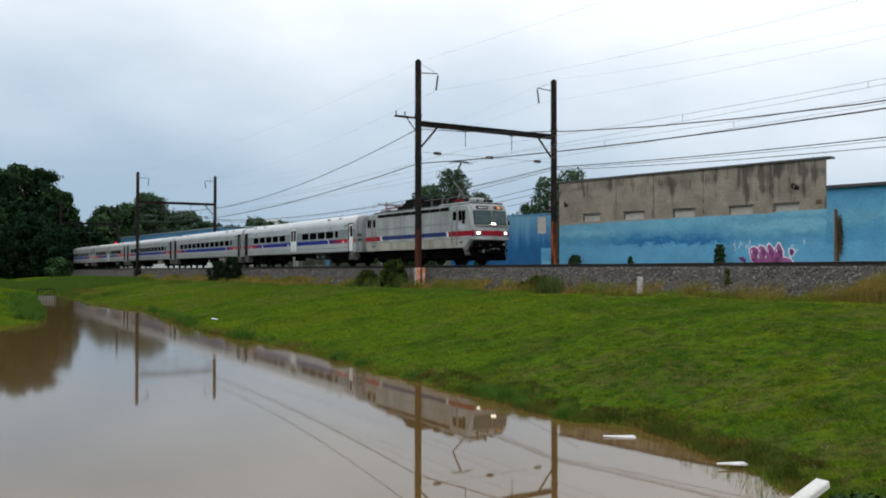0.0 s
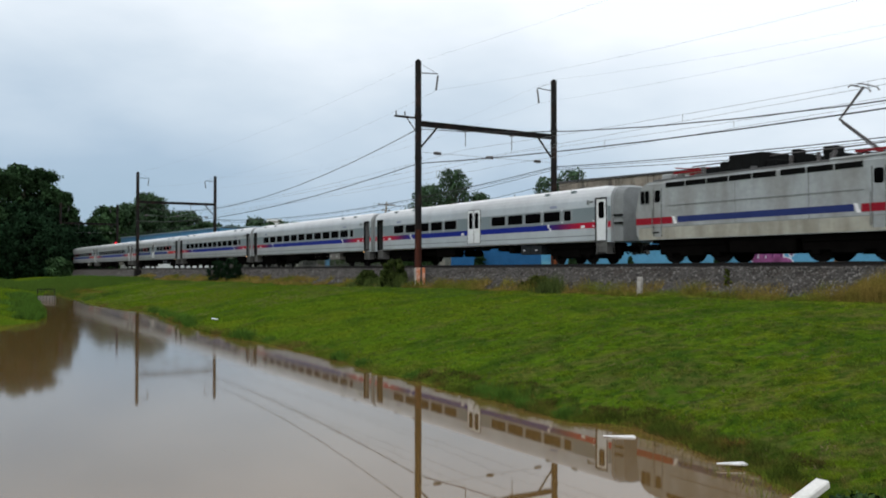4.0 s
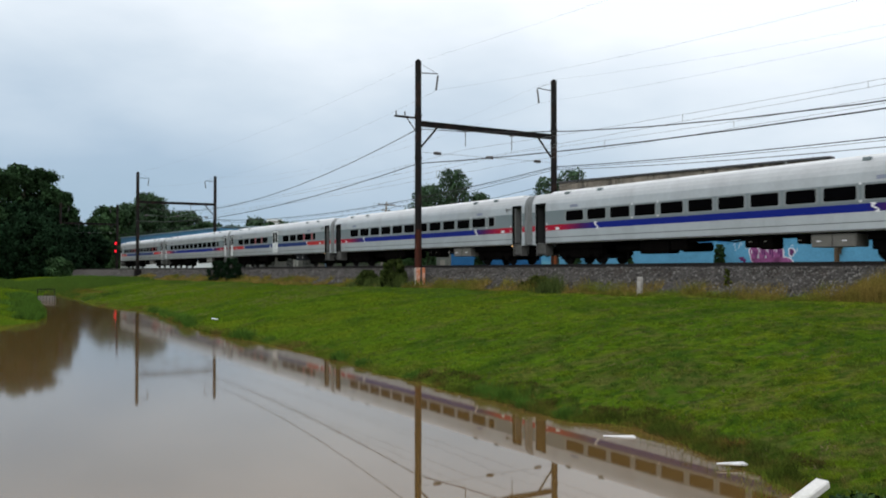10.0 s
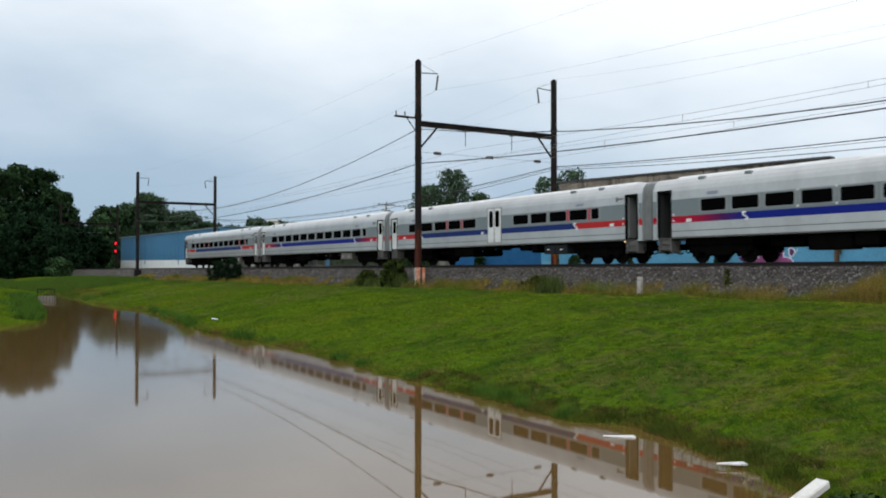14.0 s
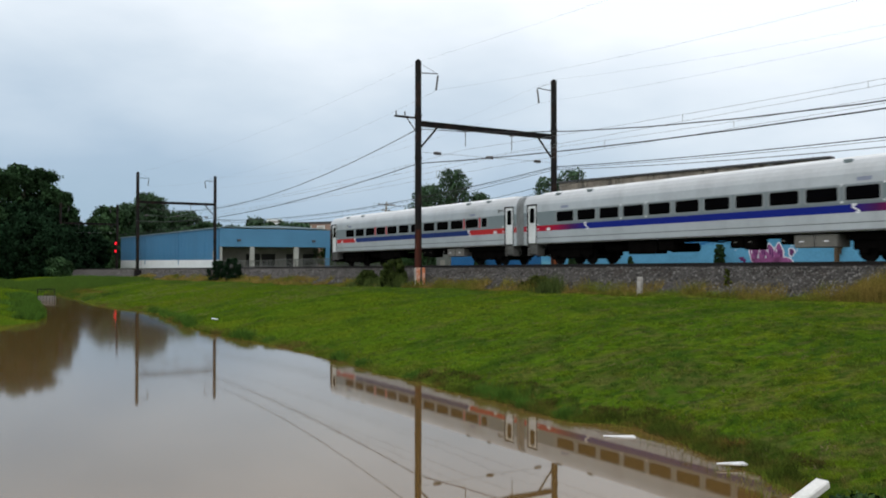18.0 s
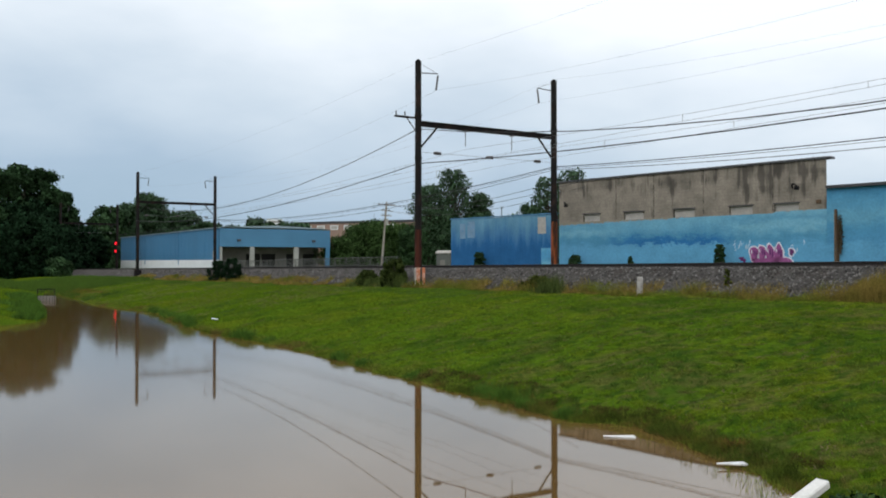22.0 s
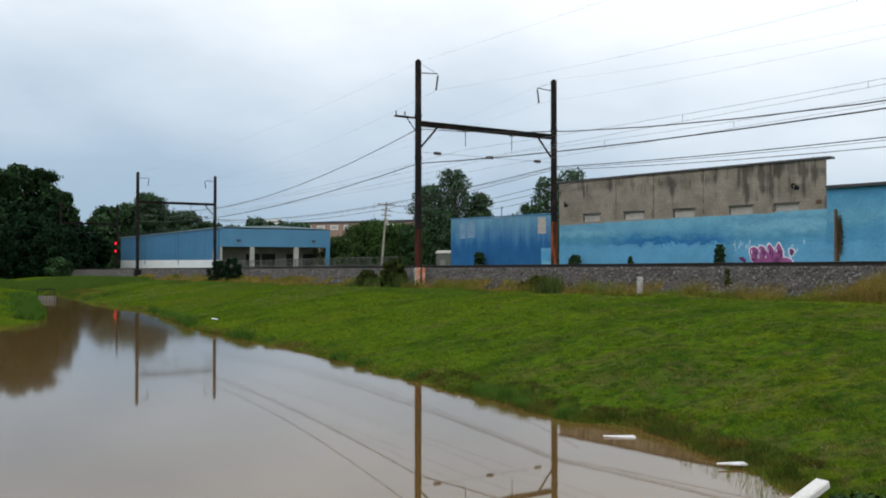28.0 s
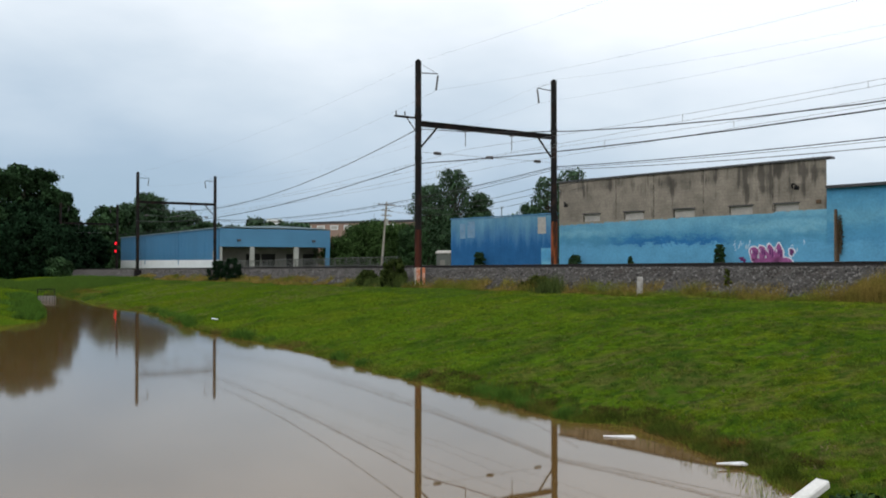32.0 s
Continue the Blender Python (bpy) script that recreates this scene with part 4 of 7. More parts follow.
def stained(m, bottom, top, colour, zoom):
    """Black vertical weather marks that hang from the top of a wall, thinning out downwards."""
    n, l = m.node_tree.nodes, m.node_tree.links
    value = n["Principled BSDF"].inputs["Base Color"].links[0].from_node
    old = value.inputs[0].links[0].from_socket
    tc, sx = n.new("ShaderNodeTexCoord"), n.new("ShaderNodeSeparateXYZ")
    l.new(tc.outputs["Object"], sx.inputs[0])
    zone = n.new("ShaderNodeMapRange")
    zone.inputs[1].default_value, zone.inputs[2].default_value = bottom, top
    zone.inputs[3].default_value, zone.inputs[4].default_value = -0.13, 0.10
    l.new(sx.outputs[2], zone.inputs[0])
    along_ = n.new("ShaderNodeMapRange")
    along_.inputs[1].default_value, along_.inputs[2].default_value = 3.0, 17.0
    along_.inputs[3].default_value, along_.inputs[4].default_value = -0.05, 0.075
    l.new(sx.outputs[0], along_.inputs[0])
    mass, low = n.new("ShaderNodeTexNoise"), n.new("ShaderNodeMath")
    mass.inputs["Scale"].default_value, mass.inputs["Detail"].default_value = 0.55, 2
    l.new(tc.outputs["Object"], mass.inputs["Vector"])
    low.operation = "MULTIPLY_ADD"
    low.inputs[1].default_value, low.inputs[2].default_value = 0.7, -0.36
    l.new(mass.outputs["Fac"], low.inputs[0])
    brow, capped = n.new("ShaderNodeMapRange"), n.new("ShaderNodeMath")
    brow.inputs[1].default_value, brow.inputs[2].default_value, brow.inputs[4].default_value = top - 0.1, top + 0.5, -0.10
    l.new(sx.outputs[2], brow.inputs[0])
    l.new(low.outputs[0], capped.inputs[0])
    l.new(brow.outputs[0], capped.inputs[1])
    both = n.new("ShaderNodeMath")
    l.new(capped.outputs[0], both.inputs[0])
    l.new(along_.outputs[0], both.inputs[1])
    for scale, stretch, soft, most in ((zoom * 1.3, (1, 1, 0.16), 0.07, 0.72), (zoom * 0.8, (1, 1, 0.3), 0.14, 0.5), (zoom * 0.45, (0.7, 1, 1.1), 0.16, 0.5)):
        mp, tx, ad, ad2, rg, mx = (n.new("ShaderNode" + k) for k in ("Mapping", "TexNoise", "Math", "Math", "MapRange", "Mix"))
        mp.inputs["Scale"].default_value = stretch
        tx.inputs["Scale"].default_value, tx.inputs["Detail"].default_value, tx.inputs["Roughness"].default_value = scale, 3, 0.5
        l.new(tc.outputs["Object"], mp.inputs[0])
        l.new(mp.outputs[0], tx.inputs["Vector"])
        l.new(tx.outputs["Fac"], ad.inputs[0])
        l.new(zone.outputs[0], ad.inputs[1])
        l.new(ad.outputs[0], ad2.inputs[0])
        l.new(both.outputs[0], ad2.inputs[1])
        rg.inputs[1].default_value, rg.inputs[2].default_value, rg.inputs[4].default_value = 0.55, 0.55 + soft * 2, most
        l.new(ad2.outputs[0], rg.inputs[0])
        mx.data_type = "RGBA"
        l.new(rg.outputs[0], mx.inputs[0])
        l.new(old, mx.inputs[6])
        mx.inputs[7].default_value = (*colour, 1)
        old = mx.outputs[2]
    l.new(old, value.inputs[0])


def coursed(m, wide, high):
    """Block courses: each block a little lighter or darker than the next, with fine darker joints."""
    n, l = m.node_tree.nodes, m.node_tree.links
    value = n["Principled BSDF"].inputs["Base Color"].links[0].from_node
    old = value.inputs[0].links[0].from_socket
    tc, sx, cx, bk, mx = (n.new("ShaderNode" + k) for k in ("TexCoord", "SeparateXYZ", "CombineXYZ", "TexBrick", "Mix"))
    l.new(tc.outputs["Object"], sx.inputs[0])
    l.new(sx.outputs[0], cx.inputs[0])
    l.new(sx.outputs[2], cx.inputs[1])
    l.new(cx.outputs[0], bk.inputs["Vector"])
    bk.inputs["Color1"].default_value, bk.inputs["Color2"].default_value, bk.inputs["Mortar"].default_value = (1.06, 1.055, 1.05, 1), (0.94, 0.935, 0.93, 1), (0.86, 0.85, 0.84, 1)
    bk.inputs["Scale"].default_value, bk.inputs["Brick Width"].default_value, bk.inputs["Row Height"].default_value, bk.inputs["Mortar Size"].default_value = 1.0, wide, high, 0.012
    mx.data_type, mx.blend_type = "RGBA", "MULTIPLY"
    mx.inputs[0].default_value = 1.0
    l.new(old, mx.inputs[6])
    l.new(bk.outputs["Color"], mx.inputs[7])
    l.new(mx.outputs[2], value.inputs[0])


coursed(M["block_grey"], 0.41, 0.205)
stained(M["block_grey"], EYE + 2.9, EYE + 5.3, (0.045, 0.040, 0.034), 1.9)

WALL_TURN = 7.65
BUILT = 1.07         # the warehouse row is drawn up at this share of its size
wall_at = pose(0, 0, EYE) @ Matrix.Scale(BUILT, 4) @ pose(0, 0, -EYE) @ pose(-49.3, 42.0, 0, 0, 0, WALL_TURN)     # local x runs along the wall, y into the building


def make_warehouse():
    base = 2.4
    top = EYE + 5.97
    wh = tagged(empty("warehouse", wall_at), "long bare block warehouse with a blue mural along its foot", "building")
    openings = [(2.32, 3.83), (5.95, 7.6), (9.98, 11.56), (14.05, 15.6), (17.0, 18.5)]
    zw0, zw1 = EYE + 2.9, EYE + 3.42
    L = 20.15

    def lean(bm):
        """The plan is a parallelogram: the end walls run askew."""
        for v in bm.verts:
            v.co.x -= 0.56 * v.co.y
    bm = bmesh.new()
    box(bm, 0, L, 0, 14, base, zw0)
    xs = [0] + [v for o in openings for v in o] + [L]
    for a, b in zip(xs[::2], xs[1::2]):
        box(bm, a, b, 0, 0.4, zw0, zw1)
    box(bm, 0, L, 0, 0.4, zw1, top - 0.12)
    box(bm, 0, 0.4, 0.4, 14, zw0, top - 0.12)
    box(bm, L - 0.4, L, 0.4, 14, zw0, top - 0.12)
    box(bm, 0, L, 13.6, 14, zw0, top - 0.12)
    lean(bm)
    part("wall", bm, "block_grey", wh)
    bm = bmesh.new()
    box(bm, 0.4, L - 0.4, 0.4, 13.6, top - 0.8, top - 0.6)
    lean(bm)
    part("roof", bm, "coping", wh, "flat dark roof behind the parapet")
    bm = bmesh.new()
    box(bm, -0.08, L + 0.25, -0.1, 0.5, top - 0.12, top)
    part("coping", bm, "coping", wh, "dark corrugated metal edge of the roof")
    n = 60
    bm = bmesh.new()
    box(bm, 0, 0.17, -0.13, -0.1, top - 0.10, top + 0.015)
    rib = part("coping_rib", bm, "rib_dark", wh)
    for k in range(1, n):
        share("coping_rib", rib.data, pose(-0.05 + (L + 0.25) * k / n, 0, 0), wh)
    # painted lower part, a skin that reaches a little higher at one end
    bm = bmesh.new()
    plate(bm, [(0, base), (L, base), (L, zw0 + 0.10), (17.2, zw0 + 0.10), (16.9, zw0 - 0.008), (0, zw0 - 0.008)], -0.006, 0.001)
    part("mural", bm, "mural", wh, "light blue mural paint with a dark blue band")
    for a, b in openings:
        bm = bmesh.new()
        for (p, q, r, s) in ((a, b, zw0, zw0 + 0.05), (a, b, zw1 - 0.05, zw1), (a, a + 0.05, zw0 + 0.05, zw1 - 0.05), (b - 0.05, b, zw0 + 0.05, zw1 - 0.05)):
            box(bm, p, q, 0.10, 0.2, r, s)
        win = part("window", bm, "glass_dull", wh)
        bm = bmesh.new()
        box(bm, a + 0.05, b - 0.05, 0.13, 0.16, zw0 + 0.05, zw1 - 0.05)
        part("pane", bm, "glass_dull", win, "clouded pale pane")
        bm = bmesh.new()
        box(bm, a - 0.06, b + 0.06, -0.05, 0.1, zw1 - 0.0, zw1 + 0.07)
        part("lintel", bm, "coping", win)
    for x, z in ((1.0, EYE + 4.15), (18.5, EYE + 4.3)):
        bm = bmesh.new()
        tube(bm, [(x - 0.35, 0, z), (x - 0.3, -0.25, z + 0.2), (x, -0.5, z + 0.2), (x + 0.2, -0.6, z + 0.05)], 0.05)
        box(bm, x + 0.08, x + 0.34, -0.75, -0.52, z - 0.16, z + 0.06, 0.05)
        part("wall_lamp", bm, "lamp_black", wh, "dark floodlight on a bent arm")
    for x in (5.26, 8.42, 12.2, 16.9):
        bm = bmesh.new()
        box(bm, x - 0.035, x + 0.035, -0.006, 0.02, zw0 + 0.1, top - 0.13)
        part("wall_joint", bm, "joint_dark", wh, "dark weathered joint in the blockwork")
    bm = bmesh.new()
    box(bm, 19.55, 19.85, -0.06, 0.0, EYE + 3.35, EYE + 3.55, 0.01)
    part("wall_vent", bm, "rust_stain", wh, "small rusty vent")
    return wh


make_warehouse()


def make_graffiti():
    """Rounded letter-like shapes in pink with a white outline, low on the wall."""
    g = tagged(empty("graffiti", wall_at), "pink spray-painted shapes outlined in white on the mural", "graffiti")
    x0, z0 = 15.28, EYE - 0.02
    random.seed(11)

    def blob(cx, cz, rx, rz, y, name, material, wob=0.12, n=18, ph=0.0):
        bm = bmesh.new()
        pts = []
        for k in range(n):
            a = math.tau * k / n
            s = 1 + wob * math.sin(3 * a + ph) + wob * 0.5 * math.sin(5 * a + ph * 2)
            pts.append((cx + rx * s * math.cos(a), cz + rz * s * math.sin(a)))
        plate(bm, pts, y, y + 0.004)
        part(name, bm, material, g)
    marks = [(0.40, 0.52, 0.27, 0.44, 0.2), (0.93, 0.56, 0.24, 0.44, 1.2), (1.44, 0.56, 0.26, 0.46, 2.4), (1.98, 0.58, 0.27, 0.46, 3.3), (1.1, 0.06, 0.90, 0.20, 0.7), (2.1, 0.10, 0.66, 0.22, 2.0), (2.78, 0.60, 0.14, 0.20, 1.0)]
    for cx, cz, rx, rz, ph in marks:
        blob(x0 + cx, z0 + cz, rx + 0.085, rz + 0.085, -0.014, "outline", "white_spray", ph=ph)
        blob(x0 + cx, z0 + cz, rx, rz, -0.019, "fill", "purple_paint" if cx > 2.5 else "pink_paint", ph=ph)
    for cx, cz, rx, rz, ph in marks[:4]:
        blob(x0 + cx + 0.02, z0 + cz + 0.05, 0.055, 0.2, -0.024, "inner_stroke", "purple_paint", ph=ph, wob=0.05)
        blob(x0 + cx - 0.14, z0 + cz + 0.12, 0.03, 0.12, -0.0235, "highlight", "white_spray", ph=ph, wob=0.05)
        blob(x0 + cx + 0.15, z0 + cz - 0.05, 0.05, 0.26, -0.0235, "shade_stroke", "purple_paint", ph=ph, wob=0.1)
    # overspray and flecks: a pale burst up on one side, a few strokes on the other
    for k in range(26):
        side_ = k % 3 == 0
        cx, cz = (random.uniform(2.75, 3.55), random.uniform(0.1, 1.2)) if side_ else (random.uniform(-1.0, 0.15), random.uniform(0.75, 1.3))
        long = random.uniform(0.05, 0.17)
        bm = bmesh.new()
        a = random.uniform(0.2, 2.4)
        dx, dz = math.cos(a) * long, math.sin(a) * long
        plate(bm, [(x0 + cx - dx, z0 + cz - dz), (x0 + cx - dx * 0.2 + dz * 0.4, z0 + cz - dz * 0.2 - dx * 0.4), (x0 + cx + dx, z0 + cz + dz), (x0 + cx + dx * 0.1 - dz * 0.4, z0 + cz + dz * 0.1 + dx * 0.4)], -0.012 - 0.0002 * k, -0.008)
        part("fleck", bm, "fleck_pale", g)
    for cx, cz, rx, rz in ((-0.42, 0.22, 0.16, 0.12), (-0.25, 0.08, 0.12, 0.14)):
        blob(x0 + cx, z0 + cz, rx, rz, -0.020, "fill", "purple_paint", ph=cx, wob=0.25)



make_graffiti()


def make_annex():
    base, top = 2.4, EYE + 4.15
    an = tagged(empty("annex", wall_at), "lower blue painted extension with a dark roof edge", "building")
    bm = bmesh.new()
    box(bm, 20.05, 46, 0.02, 12, base, top)
    part("wall", bm, "annex_paint", an)
    bm = bmesh.new()
    box(bm, 20.2, 46.2, -0.25, 12.2, top, top + 0.16)
    part("roof", bm, "coping", an, "dark overhanging roof edge")
    bm = bmesh.new()
    plate(bm, [(20.72, base), (20.86, base), (20.85, EYE + 0.5), (20.93, EYE + 0.8), (20.86, EYE + 1.0), (20.97, EYE + 1.35), (20.87, EYE + 1.55), (20.94, EYE + 1.9), (20.84, EYE + 2.2), (20.80, EYE + 2.6), (20.7, EYE + 1.6), (20.75, EYE + 0.8)], 0.0, 0.017)
    part("stain", bm, "rust_stain", an, "brown stain and creeper where the paint has gone")
    bm = bmesh.new()
    cyl(bm, (20.7, -0.09, base), (20.7, -0.09, EYE + 2.95), 0.085, n=8)
    part("downpipe", bm, "rust_stain", an, "rusty downpipe")
    bm = bmesh.new()
    box(bm, 20.56, 20.60, -0.02, 0.018, base, EYE + 2.8)
    part("pale_strip", bm, "glass_dull", an)


make_annex()


def make_yard_wall():
    base = 2.4
    w = tagged(empty("yard_wall", wall_at), "dark blue painted yard wall with flaking lighter patches", "wall")
    random.seed(7)
    n = 11
    step = 11.9 / n
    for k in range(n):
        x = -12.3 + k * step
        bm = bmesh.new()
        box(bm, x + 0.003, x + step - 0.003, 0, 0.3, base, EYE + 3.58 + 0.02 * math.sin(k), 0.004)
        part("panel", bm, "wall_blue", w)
    bm = bmesh.new()
    box(bm, -12.32, -0.38, 0.05, 0.25, base, EYE + 3.5)
    part("backing", bm, "coping", w)
    bm = bmesh.new()
    box(bm, -12.35, -0.36, -0.05, 0.34, EYE + 3.61, EYE + 3.68)
    part("capping", bm, "fascia_blue", w)
    for x0, x1, z0, z1 in ((-11.15, -10.45, 1.95, 3.2), (-10.2, -9.3, 2.0, 3.35), (-2.2, -1.35, 2.15, 3.4)):
        bm = bmesh.new()
        plate(bm, rounded(x0, x1, EYE + z0, EYE + z1, 0.05), -0.008, -0.003)
        part("patch", bm, "glass_dull" if x0 > -5 else "pale_patch", w, "flaked pale patch")
    bm = bmesh.new()
    box(bm, -1.85, -0.36, -0.008, -0.003, base, EYE + 1.05)
    part("patch", bm, "mural_light", w, "light blue patch")


make_yard_wall()


def make_depot():
    """The pale blue depot with its open loading dock at the gable."""
    d = tagged(empty("depot"), "pale blue metal depot with an open loading dock", "building")
    x0, x1, y0, y1 = -211.0, -139.6, 46.0, 66.0
    base, top = 1.2, EYE + 5.6
    bm = bmesh.new()
    prism(bm, [(y0 + 0.12, base), (y1, base), (y1, top), ((y0 + y1) / 2, top + 0.35), (y0 + 0.12, top)], x0, x1 - 5.2)
    part("wall_core", bm, "panel_blue", d)
    n = 24
    step = (x1 - x0) / n
    me = None
    for k in range(n):
        if me is None:
            bm = bmesh.new()
            box(bm, 0.02, step - 0.02, 0, 0.12, base + 2.85, top, 0.02)
            for q in range(1, 6):
                box(bm, step * q / 6 - 0.05, step * q / 6 + 0.05, -0.03, 0.0, base + 2.85, top)
            p = part("wall_panel", bm, "panel_blue", d)
            me = p.data
            p.matrix_basis = pose(x0, y0, 0)
        else:
            share("wall_panel", me, pose(x0 + k * step, y0, 0), d)
    bm = bmesh.new()
    box(bm, x0, x1, y0 - 0.05, y0 + 0.12, base - 0.6, base + 2.83, 0.02)
    part("white_base", bm, "white_paint", d, "white painted base course")
    for xs in (-188, -163):
        bm = bmesh.new()
        tube(bm, [(xs, y0 - 0.12, base + 2.0), (xs, y0 - 0.12, top)], 0.08)
        part("downpipe", bm, "fascia_blue", d)
    bm = bmesh.new()
    box(bm, x0 - 0.3, x1 + 0.15, y0 - 0.22, y0 + 0.2, top, top + 0.16)
    part("gutter", bm, "roof_metal", d)
    bm = bmesh.new()
    prism(bm, [(y0 - 0.2, top + 0.16), (y1 + 0.2, top + 0.16), ((y0 + y1) / 2, top + 0.62)], x0 - 0.2, x1 + 0.15)
    part("roof", bm, "roof_metal", d)
    # gable with the dock
    dock_top = EYE + 2.55
    bm = bmesh.new()
    box(bm, x1 - 0.3, x1, y0, y1, dock_top, top)
    part("fascia", bm, "fascia_blue", d, "deep blue fascia over the dock")
    for y, w in ((y0 + 0.0, 0.5), (y0 + 5.3, 0.75), (y0 + 13.2, 0.85), (y1 - 0.75, 0.7)):
        bm = bmesh.new()
        box(bm, x1 - 0.5, x1 - 0.02, y, y + w, base - 0.5, dock_top, 0.03)
        part("column", bm, "fascia_blue" if y > y1 - 2 else "column_grey", d, "" if y > y1 - 2 else "pale column")
    bm = bmesh.new()
    box(bm, x1 - 5.2, x1 - 0.1, y0 + 0.1, y1, base - 0.5, base + 1.1)
    part("dock_floor", bm, "concrete_grey", d)
    bm = bmesh.new()
    box(bm, x1 - 5.2, x1 - 0.3, y0 + 0.1, y1, dock_top, dock_top + 0.2)
    part("dock_ceiling", bm, "coping", d)
    bm = bmesh.new()
    box(bm, x1 - 5.2, x1 - 0.3, y0 + 0.12, y0 + 0.3, base + 1.1, dock_top)
    box(bm, x1 - 5.2, x1 - 5.08, y0 + 0.3, y1, base + 1.1, dock_top)
    part("dock_wall", bm, "dock_grey", d, "grey back wall of the dock")
    for y in (6.4, 9.2, 13.8, 17.0):
        bm = bmesh.new()
        box(bm, x1 - 5.08, x1 - 4.98, y0 + y, y0 + y + 2.5, base + 1.1, base + 3.9)
        part("dock_door", bm, "dark_inside", d, "dark dock door")
    for y in (0.9, 7.6, 15.0):
        bm = bmesh.new()
        for q in range(5):
            tube(bm, [(x1 - 0.3, y0 + y + q * 0.8, base + 1.1), (x1 - 0.3, y0 + y + q * 0.8, base + 2.0)], 0.03)
        tube(bm, [(x1 - 0.3, y0 + y, base + 2.0), (x1 - 0.3, y0 + y + 3.2, base + 2.0)], 0.03)
        part("railing", bm, "coping", d)
    for y in (3.0, 16.5):
        bm = bmesh.new()
        box(bm, x1, x1 + 0.25, y0 + y, y0 + y + 0.6, dock_top + 0.9, dock_top + 1.25, 0.04)
        part("wall_lamp", bm, "coping", d)


make_depot()


def make_shed():
    ca, sa = math.cos(radians(TURN)), math.sin(radians(TURN))
    x, y = 112 * (-ca + 0.002 * sa), 112 * (sa + 0.002 * ca)
    s = tagged(empty("shed", pose(x, y, float(land(x, y)), 0, 0, 30)), "small pale grey shed behind the yard fence", "shed")
    bm = bmesh.new()
    box(bm, -0.9, 0.9, -0.6, 0.6, -0.2, 2.45, 0.02)
    part("wall", bm, "fence_steel", s)
    bm = bmesh.new()
    prism(bm, [(-0.7, 2.45), (0.7, 2.45), (0.7, 2.55), (0, 2.85), (-0.7, 2.55)], -1.05, 1.05)
    part("roof", bm, "old_white", s)
    bm = bmesh.new()
    box(bm, -0.35, 0.35, -0.64, -0.6, 0, 1.6, 0.01)
    part("door", bm, "dock_grey", s)


make_shed()


def make_far_block():
    """The long brick building on the rise behind."""
    ca, sa = math.cos(radians(TURN)), math.sin(radians(TURN))
    f = tagged(empty("factory", pose(*(300 * (-ca - 0.085 * sa), 300 * (sa - 0.085 * ca)), 0, 0, 0, -58)), "long brick factory with a flat roof, far behind the trees", "building")
    f.matrix_basis = pose(300 * (-ca - 0.085 * sa), 300 * (sa - 0.085 * ca), 0, 0, 0, 90 - TURN - 25)
    bm = bmesh.new()
    box(bm, -30, 24, 0, 14, 0, EYE + 13.6)
    part("wall", bm, "brick_far", f)
    bm = bmesh.new()
    box(bm, -30.2, 24.2, -0.2, 14, EYE + 13.6, EYE + 14.4)
    part("roof", bm, "coping", f, "dark roof edge")
    for k in range(-2, 7):
        bm = bmesh.new()
        box(bm, -16 + 5.6 * k, -12.8 + 5.6 * k, -0.1, 0.05, EYE + 11.4, EYE + 13.0)
        w = part("window", bm, "white_paint", f)
        bm = bmesh.new()
        box(bm, -15.7 + 5.6 * k, -13.1 + 5.6 * k, -0.16, -0.1, EYE + 11.7, EYE + 12.7)
        part("pane", bm, "glass_dull", w)
    o = tagged(empty("rooftop_sign", pose(330 * (-ca - 0.195 * sa), 330 * (sa - 0.195 * ca), 0, 0, 0, 57)), "pale rooftop sign board over far trees", "sign")
    bm = bmesh.new()
    box(bm, -3, 3, -0.3, 0.3, EYE + 14.2, EYE + 16.4)
    part("board", bm, "white_paint", o)
    bm = bmesh.new()
    box(bm, -2.4, 2.4, -0.36, -0.31, EYE + 14.9, EYE + 15.7)
    part("bar", bm, "concrete_grey", o, "unreadable grey bar of writing")
    bm = bmesh.new()
    for x in (-2.6, 2.6):
        cyl(bm, (x, 0, 0), (x, 0, EYE + 14.2), 0.25, n=6)
    part("stand", bm, "concrete_grey", o)


make_far_block()


# ---- trees, bushes, props ----
CA, SA = math.cos(radians(TURN)), math.sin(radians(TURN))


def spot(depth, u):
    """A place on the ground: metres ahead along the view, and the share to the side of it."""
    return depth * (-CA + u * SA), depth * (SA + u * CA)


